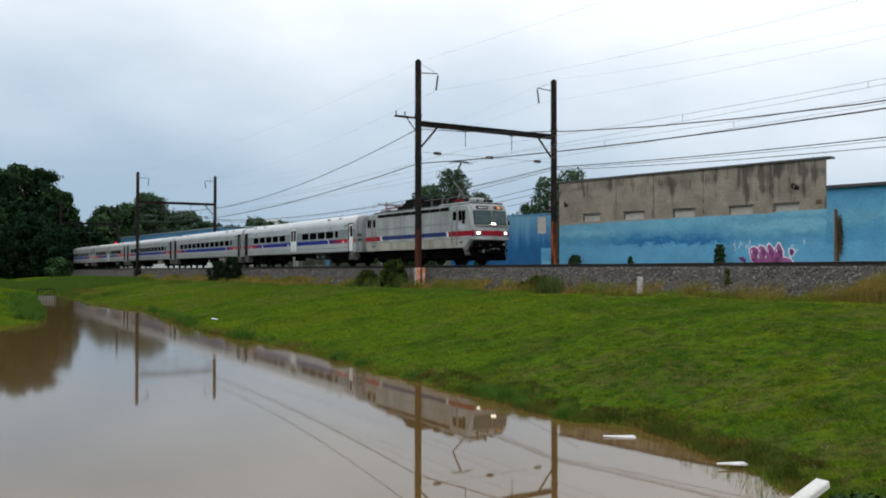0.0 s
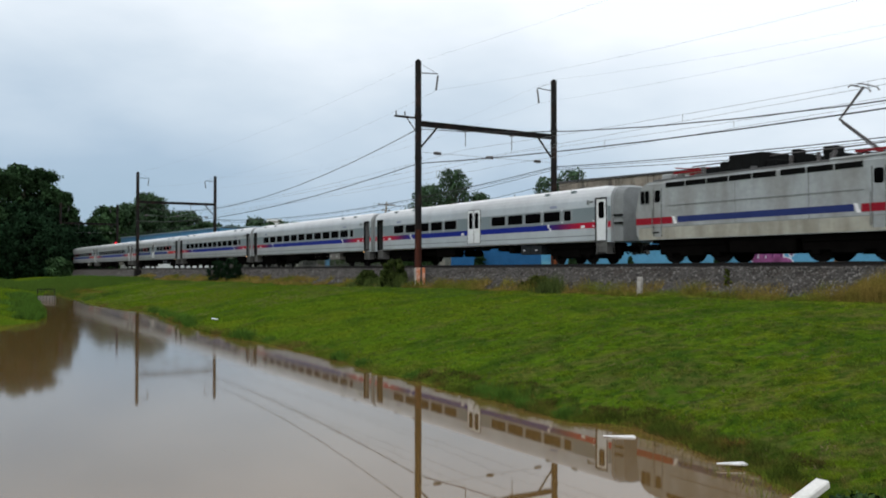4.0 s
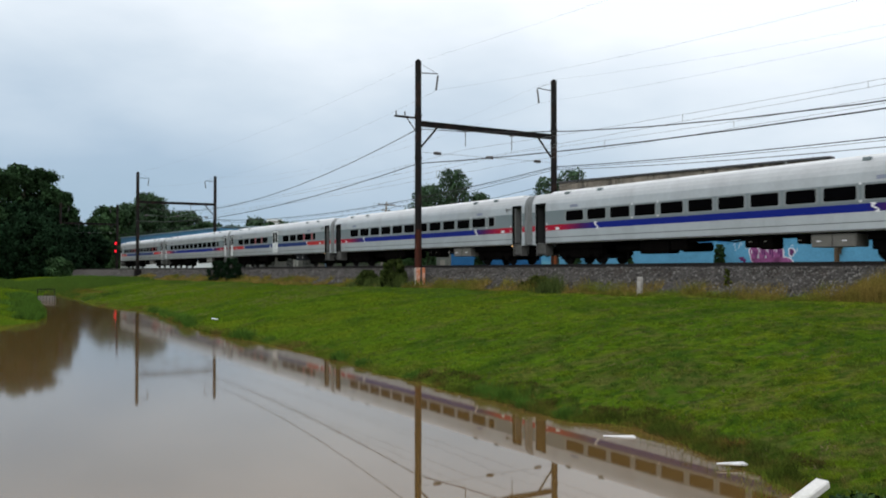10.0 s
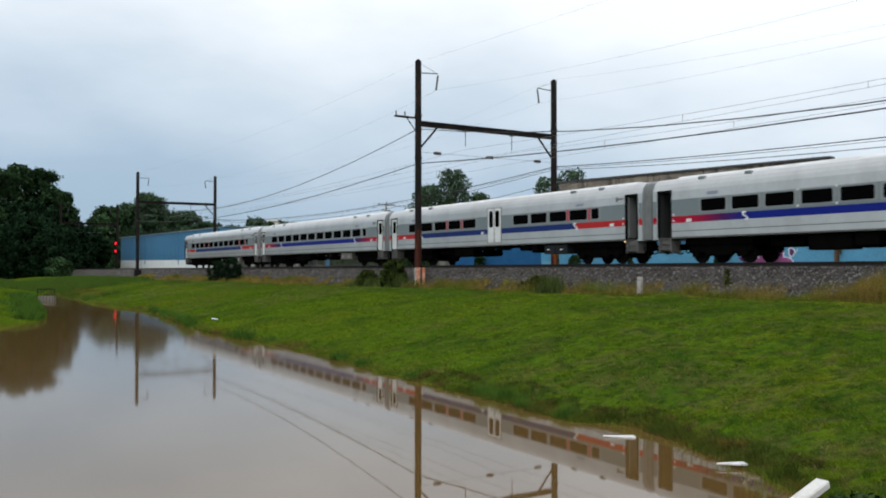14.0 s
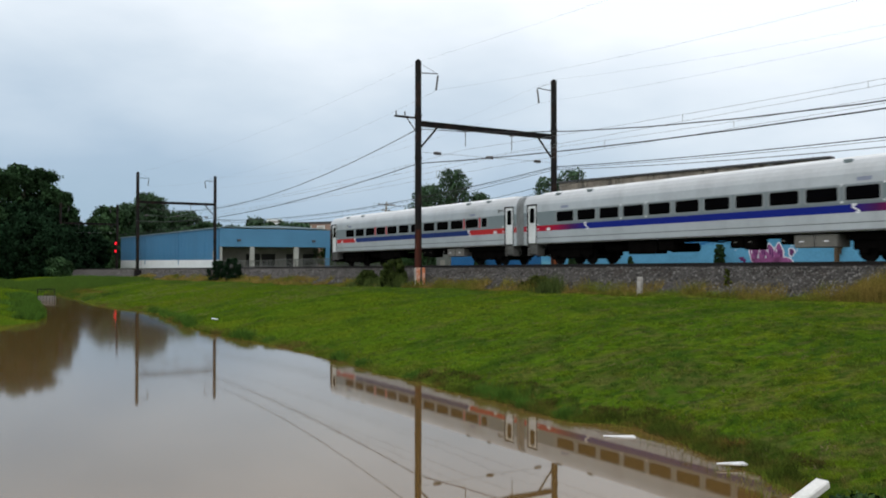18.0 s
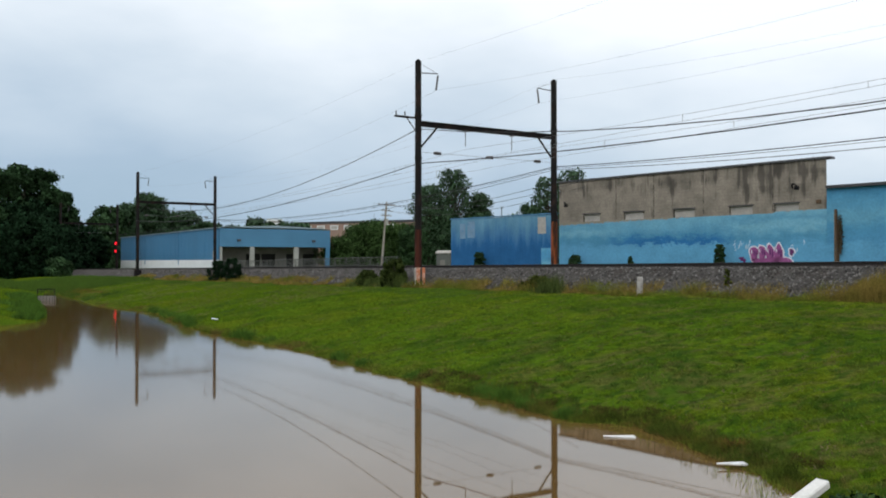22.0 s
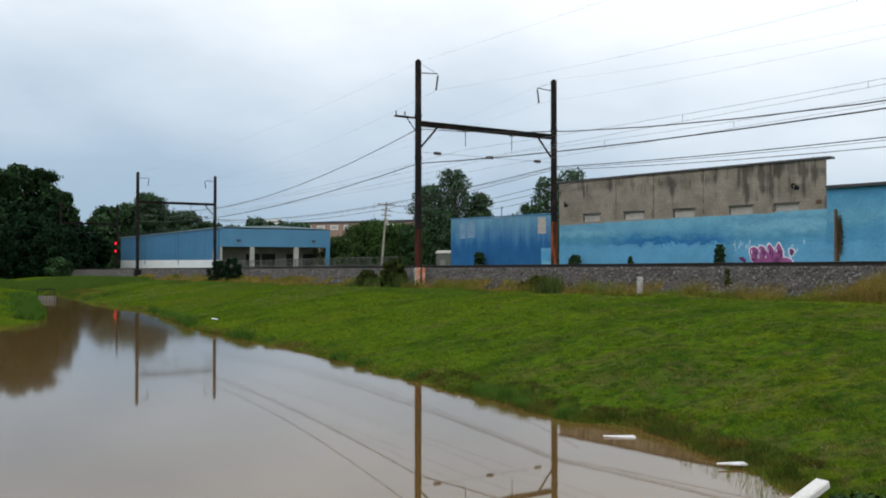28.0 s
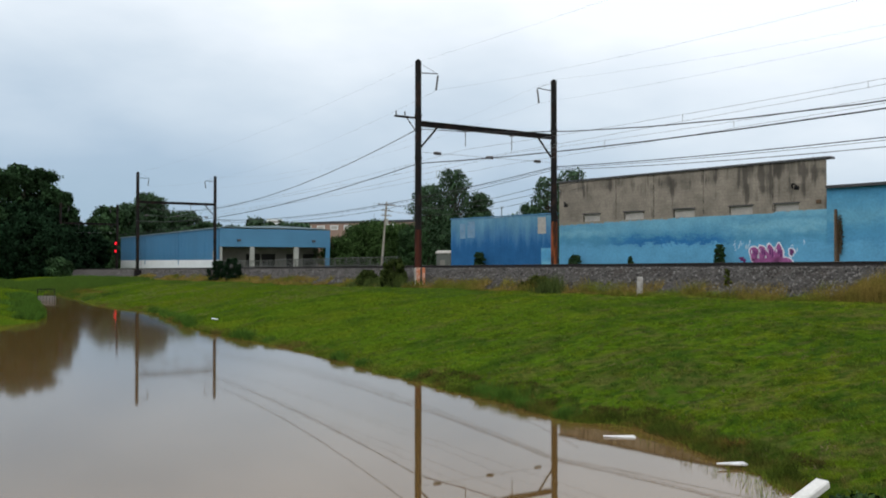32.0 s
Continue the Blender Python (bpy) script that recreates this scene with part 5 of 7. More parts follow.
def make_tree(name, x, y, h, spread, material, label, seed, leaves=5200, leaf=0.34, base=0.16, lobes=11, group="trees", category="tree", zfoot=None, airy=1.0):
    r = np.random.default_rng(seed)
    z0 = float(land(x, y)) if zfoot is None else zfoot
    t = tagged(empty(name, pose(x, y, z0 - 0.1)), label, category, group)
    bm = bmesh.new()
    lean = r.normal(0, 0.03, 2)
    trunk_top = Vector((lean[0] * h, lean[1] * h, h * 0.62))
    tr = max(0.05, h * 0.022)
    cyl(bm, (0, 0, -0.2), trunk_top * 0.5, tr * 1.15, tr * 0.8, 8)
    cyl(bm, trunk_top * 0.5, trunk_top, tr * 0.8, tr * 0.3, 7)
    # lobes of the crown, each on a limb
    cs, rs = [], []
    lobes = int(lobes * 1.5)
    for k in range(lobes):
        a = k * 2.4 + r.random() * 0.9
        up = base + (1 - base) * ((k + 0.6) / lobes) ** 0.85
        wide = spread * (0.30 + 0.70 * math.sin(math.pi * min(1.0, 0.18 + 0.80 * (k + 0.5) / lobes))) * (0.45 + 0.62 * r.random())
        rad = airy * spread * (0.32 + 0.24 * r.random()) * (1.0 - 0.30 * k / lobes)
        c = Vector((math.cos(a) * wide * 0.8, math.sin(a) * wide * 0.8, min(h * up, h - rad * 0.75)))
        c.z = max(c.z, rad * 0.55)
        cs.append(c)
        rs.append(rad)
        root = trunk_top * min(0.95, max(0.18, up * 0.8))
        mid = (root + c) / 2 + Vector((0, 0, 0.06 * h))
        cyl(bm, root, mid, tr * 0.38, tr * 0.24, 5, caps=False)
        cyl(bm, mid, c, tr * 0.24, tr * 0.07, 5, caps=False)
    part("trunk", bm, "bark", t)
    n = leaves
    which = r.choice(len(cs), n, p=np.array(rs) ** 2 / sum(q * q for q in rs))
    d = r.normal(size=(n, 3))
    d /= np.linalg.norm(d, axis=1)[:, None]
    shell = 0.30 + 0.78 * r.random(n) ** 0.6
    shell *= np.where(r.random(n) < 0.14, 1.08 + 0.34 * r.random(n), 1.0)
    # twigs: knots of leaves on each lobe, so that the outline is uneven
    knots = r.normal(size=(len(cs), 26, 3))
    knots /= np.linalg.norm(knots, axis=2)[..., None]
    near = np.einsum("nk,nqk->nq", d, knots[which]).max(1)
    shell *= 0.80 + 0.36 * np.clip((near - 0.80) / 0.2, 0, 1)
    c = np.array([tuple(q) for q in cs])[which] + d * shell[:, None] * np.array(rs)[which][:, None] * np.array((1, 1, 0.82))
    c[:, 2] = np.maximum(c[:, 2], 0.1)
    size = leaf * (0.55 + 0.9 * r.random(n))
    a = r.normal(size=(n, 3))
    a /= np.linalg.norm(a, axis=1)[:, None]
    b = np.cross(a, r.normal(size=(n, 3)))
    b /= np.linalg.norm(b, axis=1)[:, None]
    a, b = a * size[:, None], b * size[:, None] * 0.6
    outward = d * np.array((1, 1, 1.25)) + 0.55 * r.normal(size=(n, 3))
    outward /= np.linalg.norm(outward, axis=1)[:, None]
    b = np.where(((np.cross(a, b) * outward).sum(1) < 0)[:, None], -b, b)
    v = np.stack([c - a, c - b * 0.9 + a * 0.1, c + a, c + b * 0.9 + a * 0.1], 1).reshape(-1, 3)
    crown = raw("crown", v, np.arange(4 * n).reshape(-1, 4), material, t)
    # leaves take the light as the rounded masses of the crown do
    crown.data.polygons.foreach_set("use_smooth", np.ones(n, dtype=bool))
    crown.data.normals_split_custom_set_from_vertices(np.repeat(outward, 4, axis=0))
    return t


def greenery():
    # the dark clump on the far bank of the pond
    # shares -0.655 to -0.88 are unseen trees, added to dim the far coaches
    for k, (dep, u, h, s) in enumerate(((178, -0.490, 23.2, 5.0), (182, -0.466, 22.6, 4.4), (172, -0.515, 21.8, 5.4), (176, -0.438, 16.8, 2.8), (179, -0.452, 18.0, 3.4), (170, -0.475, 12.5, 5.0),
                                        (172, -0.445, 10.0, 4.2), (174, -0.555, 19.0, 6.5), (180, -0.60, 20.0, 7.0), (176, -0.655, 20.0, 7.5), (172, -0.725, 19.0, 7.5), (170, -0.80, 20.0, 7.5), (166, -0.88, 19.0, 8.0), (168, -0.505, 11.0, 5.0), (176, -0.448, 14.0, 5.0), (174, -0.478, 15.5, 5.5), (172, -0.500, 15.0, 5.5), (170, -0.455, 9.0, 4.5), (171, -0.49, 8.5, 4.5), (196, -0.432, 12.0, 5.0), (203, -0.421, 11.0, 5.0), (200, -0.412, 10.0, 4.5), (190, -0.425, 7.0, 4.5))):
        # low trees: the shade beneath the tall crowns is put into their colour
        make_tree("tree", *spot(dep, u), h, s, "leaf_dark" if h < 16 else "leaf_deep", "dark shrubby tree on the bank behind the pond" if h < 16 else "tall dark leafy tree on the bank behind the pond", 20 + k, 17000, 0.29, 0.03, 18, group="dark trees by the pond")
    for k, (dep, u, h, s) in enumerate(((160, -0.446, 3.6, 2.4), (150, -0.440, 3.0, 1.8))):
        make_tree("bush", *spot(dep, u), h, s, "leaf", "round green bush under the trees", 40 + k, 2200, 0.26, 0.1, 7, "bushes", "bush")
    # wood behind the depot
    for k, (dep, u, h, s) in enumerate(((226, -0.400, 12.0, 4.0), (226, -0.396, 14.6, 4.8), (232, -0.388, 17.5, 5.5), (240, -0.366, 19.0, 5.6), (246, -0.345, 22.5, 5.6), (250, -0.333, 21.5, 4.8),
                                        (250, -0.312, 17.5, 6.0), (252, -0.295, 17.5, 5.5), (255, -0.276, 14.5, 5.0))):
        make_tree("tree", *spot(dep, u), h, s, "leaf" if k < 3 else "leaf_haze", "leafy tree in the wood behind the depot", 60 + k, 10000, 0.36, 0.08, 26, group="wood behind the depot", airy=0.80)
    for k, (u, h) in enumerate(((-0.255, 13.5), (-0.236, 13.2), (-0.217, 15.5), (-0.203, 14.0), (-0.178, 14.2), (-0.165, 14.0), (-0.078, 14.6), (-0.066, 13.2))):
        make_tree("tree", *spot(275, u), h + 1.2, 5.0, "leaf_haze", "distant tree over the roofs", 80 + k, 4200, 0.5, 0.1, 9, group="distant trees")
    # thicket between depot and yard wall
    for k, (dep, u, h, s) in enumerate(((158, -0.118, 6.4, 4.0), (160, -0.098, 8.6, 4.2), (156, -0.080, 9.2, 4.4), (152, -0.062, 7.6, 3.6), (150, -0.047, 8.4, 3.6), (146, -0.034, 7.6, 3.2), (158, -0.108, 4.4, 3.2))):
        make_tree("bush", *spot(dep, u), h, s, "leaf_light" if k != 5 else "leaf", "dense green thicket beside the depot", 100 + k, 15000, 0.16, 0.08, 14, "thicket", "bush")
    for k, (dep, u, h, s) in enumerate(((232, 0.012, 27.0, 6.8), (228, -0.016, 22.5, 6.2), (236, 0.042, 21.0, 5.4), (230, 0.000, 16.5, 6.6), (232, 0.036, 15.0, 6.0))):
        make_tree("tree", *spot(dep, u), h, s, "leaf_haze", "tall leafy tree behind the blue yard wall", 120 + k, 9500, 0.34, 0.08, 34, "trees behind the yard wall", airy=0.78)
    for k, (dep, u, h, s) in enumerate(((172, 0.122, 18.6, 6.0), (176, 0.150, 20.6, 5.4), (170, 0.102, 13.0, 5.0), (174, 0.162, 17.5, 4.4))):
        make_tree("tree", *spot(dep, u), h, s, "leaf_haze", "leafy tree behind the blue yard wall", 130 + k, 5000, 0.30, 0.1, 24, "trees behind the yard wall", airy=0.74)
    # bushes at the foot of the ballast
    for k, (x, y, h, s, m) in enumerate(((-86.6, 28.3, 2.2, 1.1, "leaf_dark"), (-81.8, 28.3, 2.4, 1.1, "leaf_dark"), (-53.2, 28.0, 1.2, 0.9, "leaf_bush"), (-49.2, 27.9, 1.95, 1.0, "leaf_bush"))):
        make_tree("bush", x, y, h, s, m, "dark rounded bush at the foot of the ballast", 140 + k, 7500, 0.06, 0.05, 18, "bushes along the line", "bush", airy=0.62)
    for k, (x, y, h, s, m) in enumerate(((-35.0, 28.4, 0.95, 0.62, "weed_leaf"), (-36.0, 28.5, 0.6, 0.5, "weed_leaf"), (-16.2, 28.9, 1.25, 0.4, "weed_leaf"), (-23.75, 29.3, 1.2, 0.15, "weed_leaf"))):
        make_tree("weed", x, y, h, s, m, "leafy green weed beside the ballast", 150 + k, 1500 if s > 0.3 else 420, 0.065, 0.05, 12, "weeds along the line", "weed")
    # plants at the walls
    for k, (lx, h, s) in enumerate(((-7.97, 0.85, 0.5), (2.06, 0.55, 0.46), (13.78, 1.15, 0.36), (7.0, 0.4, 0.16))):
        p = wall_at @ Vector((lx, -0.7, 0))
        make_tree("bush", p.x, p.y, (h + 0.55) * BUILT, s * BUILT, "leaf", "dark bush growing against the painted wall", 160 + k, 1700, 0.075, 0.1, 12, "bushes at the wall", "bush", zfoot=EYE - 0.55)
    for k, (lx, z, h) in enumerate(((20.98, 0.7, 0.8), (21.02, 1.35, 0.75), (20.94, 2.0, 0.7))):
        p = wall_at @ Vector((lx, -0.12, 0))
        make_tree("creeper", p.x, p.y, h * BUILT, 0.15, "dead_blade", "thin withered creeper clinging to the wall by the rusty pipe", 180 + k, 150, 0.05, 0.1, 6, "creepers on the wall", "creeper", zfoot=EYE + z * BUILT)
    # a low bush on the bank by the slab
    make_tree("bush", -7.45, 11.95, 0.26, 0.40, "leaf", "low dark bush on the bank", 170, 2600, 0.05, 0.02, 8, "bushes along the pond", "bush")
    make_tree("bush", -6.95, 11.95, 0.30, 0.5, "leaf_light", "low leafy bush on the bank", 171, 1800, 0.05, 0.02, 8, "bushes along the pond", "bush")


greenery()


def make_signal():
    x, y = GANTRY_X[0] - 0.6, Y_R - 0.1
    z = float(rail_z(x))
    s = tagged(empty("railway_signal", pose(x, y, z)), "railway signal with two lit red lamps on a dark mast", "signal")
    bm = bmesh.new()
    cyl(bm, (0, 0, -1), (0, 0, 6.4), 0.12, n=8)
    part("mast", bm, "steel_black", s)
    bm = bmesh.new()
    tube(bm, [(-0.5, 0.3, -0.8), (-0.5, 0.3, 5.6)], 0.03)
    tube(bm, [(-0.5, -0.3, -0.8), (-0.5, -0.3, 5.6)], 0.03)
    for k in range(14):
        tube(bm, [(-0.5, -0.3, -0.4 + 0.42 * k), (-0.5, 0.3, -0.4 + 0.42 * k)], 0.02)
    part("ladder", bm, "steel_black", s)
    for zz in (3.75, 5.35):
        bm = bmesh.new()
        cyl(bm, (0.12, 0, zz), (0.3, 0, zz), 0.66, 0.66, 16)
        head = part("signal_head", bm, "steel_black", s)
        bm = bmesh.new()
        cyl(bm, (0.3, 0, zz), (0.36, 0, zz), 0.34, 0.30, 14)
        part("lamp_lens", bm, M["signal_red"], head, "glowing red lens")
        bm = bmesh.new()
        for k in range(8):
            a0, a1 = radians(200 - 220 * k / 8 + 10), radians(200 - 220 * (k + 1) / 8 + 10)
            q = [bm.verts.new((xx, 0.43 * math.cos(a), zz + 0.43 * math.sin(a))) for xx, a in ((0.3, a0), (0.62, a0), (0.62, a1), (0.3, a1))]
            bm.faces.new(q)
        bmesh.ops.solidify(bm, geom=bm.faces[:], thickness=0.02)
        part("hood", bm, "steel_black", head)


M["signal_red"] = mat("signal_red", (1.0, 0.012, 0.025), 0.4, emit=2.6, vary=0.02)
make_signal()


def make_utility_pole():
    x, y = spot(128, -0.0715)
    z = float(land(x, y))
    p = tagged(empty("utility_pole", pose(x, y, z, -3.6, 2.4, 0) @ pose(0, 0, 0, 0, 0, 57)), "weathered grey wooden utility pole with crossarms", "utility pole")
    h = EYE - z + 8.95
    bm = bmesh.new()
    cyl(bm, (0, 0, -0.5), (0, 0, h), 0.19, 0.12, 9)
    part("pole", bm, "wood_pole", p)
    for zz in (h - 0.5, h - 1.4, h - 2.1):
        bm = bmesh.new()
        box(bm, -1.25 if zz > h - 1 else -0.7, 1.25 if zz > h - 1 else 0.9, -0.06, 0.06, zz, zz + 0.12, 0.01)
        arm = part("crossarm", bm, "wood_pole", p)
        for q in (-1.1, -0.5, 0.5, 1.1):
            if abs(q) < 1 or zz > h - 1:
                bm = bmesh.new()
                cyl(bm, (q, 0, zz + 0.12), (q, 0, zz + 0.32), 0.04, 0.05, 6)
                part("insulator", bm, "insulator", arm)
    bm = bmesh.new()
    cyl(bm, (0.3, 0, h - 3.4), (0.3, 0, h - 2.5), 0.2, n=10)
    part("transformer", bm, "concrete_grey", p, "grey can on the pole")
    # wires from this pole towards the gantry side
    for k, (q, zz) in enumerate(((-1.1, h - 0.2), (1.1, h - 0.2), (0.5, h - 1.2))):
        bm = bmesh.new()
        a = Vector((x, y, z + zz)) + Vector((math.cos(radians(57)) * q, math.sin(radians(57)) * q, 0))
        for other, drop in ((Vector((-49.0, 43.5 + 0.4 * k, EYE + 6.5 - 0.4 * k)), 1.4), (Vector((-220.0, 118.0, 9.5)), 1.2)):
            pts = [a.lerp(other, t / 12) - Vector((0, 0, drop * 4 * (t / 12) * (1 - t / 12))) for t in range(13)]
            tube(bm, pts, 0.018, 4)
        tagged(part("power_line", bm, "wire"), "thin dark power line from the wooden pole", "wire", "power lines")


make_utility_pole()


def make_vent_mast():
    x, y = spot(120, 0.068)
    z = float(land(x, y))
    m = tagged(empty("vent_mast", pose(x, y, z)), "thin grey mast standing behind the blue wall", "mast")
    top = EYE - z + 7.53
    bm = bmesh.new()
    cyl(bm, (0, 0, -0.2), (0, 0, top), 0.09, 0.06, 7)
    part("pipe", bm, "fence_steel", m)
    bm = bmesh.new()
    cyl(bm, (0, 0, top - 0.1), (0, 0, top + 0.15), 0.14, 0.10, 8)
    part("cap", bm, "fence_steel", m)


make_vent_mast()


def make_fence():
    f = tagged(empty("chain_link_fence"), "low grey fence along the yard beside the line", "fence")
    x0, x1, y = -137.0, -78.0, 44.5
    for k in range(21):
        x = x0 + (x1 - x0) * k / 20
        z = float(land(x, y))
        bm = bmesh.new()
        cyl(bm, (x, y, z - 0.2), (x, y, z + 1.9), 0.045, n=6)
        part("post", bm, "fence_steel", f)
    for dz in (0.25, 1.0, 1.85):
        bm = bmesh.new()
        tube(bm, [(x0 + (x1 - x0) * k / 10, y, float(land(x0 + (x1 - x0) * k / 10, y)) + dz) for k in range(11)], 0.03)
        part("rail", bm, "fence_steel", f)
    bm = bmesh.new()
    n = 300
    for k in range(n):
        x = x0 + (x1 - x0) * k / n
        z = float(land(x, y))
        for s in (-1, 1):
            tube(bm, [(x, y, z + 0.05), (x + s * 1.2, y, z + 1.85)], 0.008, 3)
    tagged(part("mesh", bm, "fence_steel", f), kind="stuff")


make_fence()


def small_things():
    # squat white post by the ballast
    x, y = -27.45, 28.0
    z = float(land(x, y))
    p = tagged(empty("marker_post", pose(x, y, z, 0, 2, 8)), "short weathered white concrete marker post in the grass", "post")
    bm = bmesh.new()
    box(bm, -0.12, 0.12, -0.10, 0.10, -0.3, 0.84, 0.02)
    bmesh.ops.scale(bm, vec=(0.85, 0.85, 1), verts=[v for v in bm.verts if v.co.z > 0.5])
    part("shaft", bm, "old_white", p)
    # striped guard at the foot of the nearer post
    g = tagged(empty("post_guard", pose(GANTRY_X[2] + 0.55, 28.9 - 0.32, float(rail_z(GANTRY_X[2])) - 1.15)), "faded orange and white striped guard at the gantry's foot", "guard")
    for k in range(5):
        bm = bmesh.new()
        box(bm, -0.42 + 0.24 * k, -0.20 + 0.24 * k, -0.05, 0.05, -0.2, 1.10 - 0.04 * (k % 2), 0.01)
        part("board", bm, ("old_white", "orange_paint", "orange_paint", "tie", "orange_paint")[k], g)
    bm = bmesh.new()
    for zz in (0.25, 0.75):
        box(bm, -0.44, 0.78, 0.052, 0.09, zz, zz + 0.08)
    part("back_rail", bm, "tie", g)
    # white slab running into the water
    s = tagged(empty("concrete_slab", pose(-8.1, 12.2, 0.27, 0, -16, 92)), "long white concrete slab sloping into the water", "slab")
    bm = bmesh.new()
    box(bm, -1.9, 0.0, -0.12, 0.11, -0.07, 0.06, 0.02)
    part("slab", bm, "concrete_white", s)
    # floating boards
    for (x, y, rz, length, w) in ((-13.3, 12.95, 55, 0.66, 0.2), (-10.25, 12.72, 60, 0.52, 0.2)):
        b = tagged(empty("floating_board", pose(x, y, 0.012 if x < -11 else 0.07, 0, 1, rz)), "pale board afloat on the muddy water", "board", "floating boards")
        bm = bmesh.new()
        plate(bm, [(-length / 2, -0.01), (length / 2, -0.02), (length / 2, 0.025), (-length / 2, 0.015)], -w / 2, w / 2)
        for v in bm.verts:
            if v.co.x < 0:
                v.co.y *= 0.25
        bmesh.ops.bevel(bm, geom=bm.edges[:], offset=0.006, segments=1, affect="EDGES")
        part("plank", bm, "board", b)
    b = tagged(empty("litter", pose(*spot(49.5, -0.264), float(land(*spot(49.5, -0.264))) + 0.06, 0, 8, 40)), "scrap of white litter on the pond's edge", "litter")
    bm = bmesh.new()
    box(bm, -0.2, 0.2, -0.08, 0.08, 0, 0.06, 0.02)
    part("scrap", bm, "board", b)
    # inlet grating at the end of the pond
    x, y = spot(82, -0.4595)
    c = tagged(empty("culvert_grating", pose(x, y, float(max(land(x, y), 0)) - 0.1, 0, 0, 60)), "dark steel grating frame over a concrete culvert mouth", "grating")
    bm = bmesh.new()
    box(bm, -0.8, 0.8, 0.1, 0.35, -0.4, 0.55, 0.02)
    part("headwall", bm, "dock_grey", c)
    for q in range(6):
        bm = bmesh.new()
        tube(bm, [(-0.72 + 0.288 * q, -0.35, -0.2), (-0.72 + 0.288 * q, 0.05, 1.2)], 0.016)
        part("bar", bm, "steel_black", c)
    bm = bmesh.new()
    tube(bm, [(-0.8, 0.05, 1.2), (0.8, 0.05, 1.2)], 0.035)
    tube(bm, [(-0.8, 0.05, 0), (-0.8, 0.05, 1.2)], 0.035)
    tube(bm, [(0.8, 0.05, 0), (0.8, 0.05, 1.2)], 0.035)
    part("frame", bm, "steel_black", c)


small_things()


# ---- the train ----
M["coach_silver"] = mat("coach_silver", (0.485, 0.505, 0.515), 0.32, metal=0.5, vary=0.07, scale=0.7, fine=6, second=(0.41, 0.42, 0.43), second_at=0.60, second_scale=0.8, streak=(1, 1, 0.3))
M["coach_roof"] = mat("coach_roof", (0.73, 0.745, 0.75), 0.45, metal=0.2, vary=0.08, scale=0.7, fine=5, second=(0.52, 0.52, 0.50), second_at=0.62, second_scale=0.6)
M["window_post"] = mat("window_post", (0.24, 0.265, 0.275), 0.6, spec=0.2, vary=0.1)
M["coach_grey"] = mat("coach_grey", (0.165, 0.205, 0.22), 0.4, spec=0.4, vary=0.07, scale=1)
M["stripe_blue"] = mat("stripe_blue", (0.009, 0.020, 0.105), 0.6, spec=0.15, vary=0.08)
M["stripe_navy"] = mat("stripe_navy", (0.010, 0.028, 0.14), 0.6, spec=0.15, vary=0.08)
M["stripe_red"] = mat("stripe_red", (0.36, 0.008, 0.028), 0.6, spec=0.12, vary=0.1)
M["stripe_orange"] = mat("stripe_orange", (0.42, 0.024, 0.026), 0.6, spec=0.12, vary=0.1)
fade = mat("stripe_fade", (0.014, 0.022, 0.20), 0.6, spec=0.12, vary=0.08)
fn, fl_ = fade.node_tree.nodes, fade.node_tree.links
f_tc, f_sx, f_ab, f_cr = (fn.new("ShaderNode" + k) for k in ("TexCoord", "SeparateXYZ", "Math", "ValToRGB"))
f_ab.operation = "ABSOLUTE"
fl_.new(f_tc.outputs["Object"], f_sx.inputs[0])
fl_.new(f_sx.outputs[0], f_ab.inputs[0])
f_mr = fn.new("ShaderNodeMapRange")
f_mr.inputs[1].default_value, f_mr.inputs[2].default_value = 7.4, 10.2
fl_.new(f_ab.outputs[0], f_mr.inputs[0])
fl_.new(f_mr.outputs[0], f_cr.inputs[0])
f_cr.color_ramp.elements[0].color, f_cr.color_ramp.elements[1].color = (0.006, 0.016, 0.20, 1), (0.37, 0.008, 0.030, 1)
f_mid = f_cr.color_ramp.elements.new(0.4)
f_mid.color = (0.062, 0.010, 0.085, 1)
fl_.new(f_cr.outputs[0], fn["Principled BSDF"].inputs["Base Color"])
M["stripe_fade"] = fade
M["white_mark"] = mat("white_mark", (0.74, 0.74, 0.76), 0.5, vary=0.05)
M["window_glass"] = mat("window_glass", (0.0025, 0.0025, 0.003), 0.45, spec=0.0, vary=0.2)
M["rubber"] = mat("rubber", (0.16, 0.17, 0.17), 0.6, vary=0.15)
M["red_trim"] = mat("red_trim", (0.40, 0.02, 0.03), 0.5, vary=0.1)
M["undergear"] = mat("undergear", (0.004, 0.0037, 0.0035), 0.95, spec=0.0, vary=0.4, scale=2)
M["equipment_box"] = mat("equipment_box", (0.145, 0.138, 0.122), 0.7, vary=0.2, scale=1.5)
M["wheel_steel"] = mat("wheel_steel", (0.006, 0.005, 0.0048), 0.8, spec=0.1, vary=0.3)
M["vestibule"] = mat("vestibule", (0.026, 0.027, 0.028), 0.8, vary=0.2)
M["step_grey"] = mat("step_grey", (0.10, 0.10, 0.095), 0.8, vary=0.3, scale=3)
M["bellows"] = mat("bellows", (0.20, 0.215, 0.22), 0.75, vary=0.2, scale=2.5)
M["stripe_dull"] = mat("stripe_dull", (0.25, 0.010, 0.022), 0.7, spec=0.1, vary=0.12, scale=1.5)
M["loco_silver"] = mat("loco_silver", (0.32, 0.345, 0.355), 0.5, metal=0.15, vary=0.16, scale=0.6, fine=5, second=(0.225, 0.23, 0.222), second_at=0.54, second_scale=0.8, streak=(1, 1, 0.25))
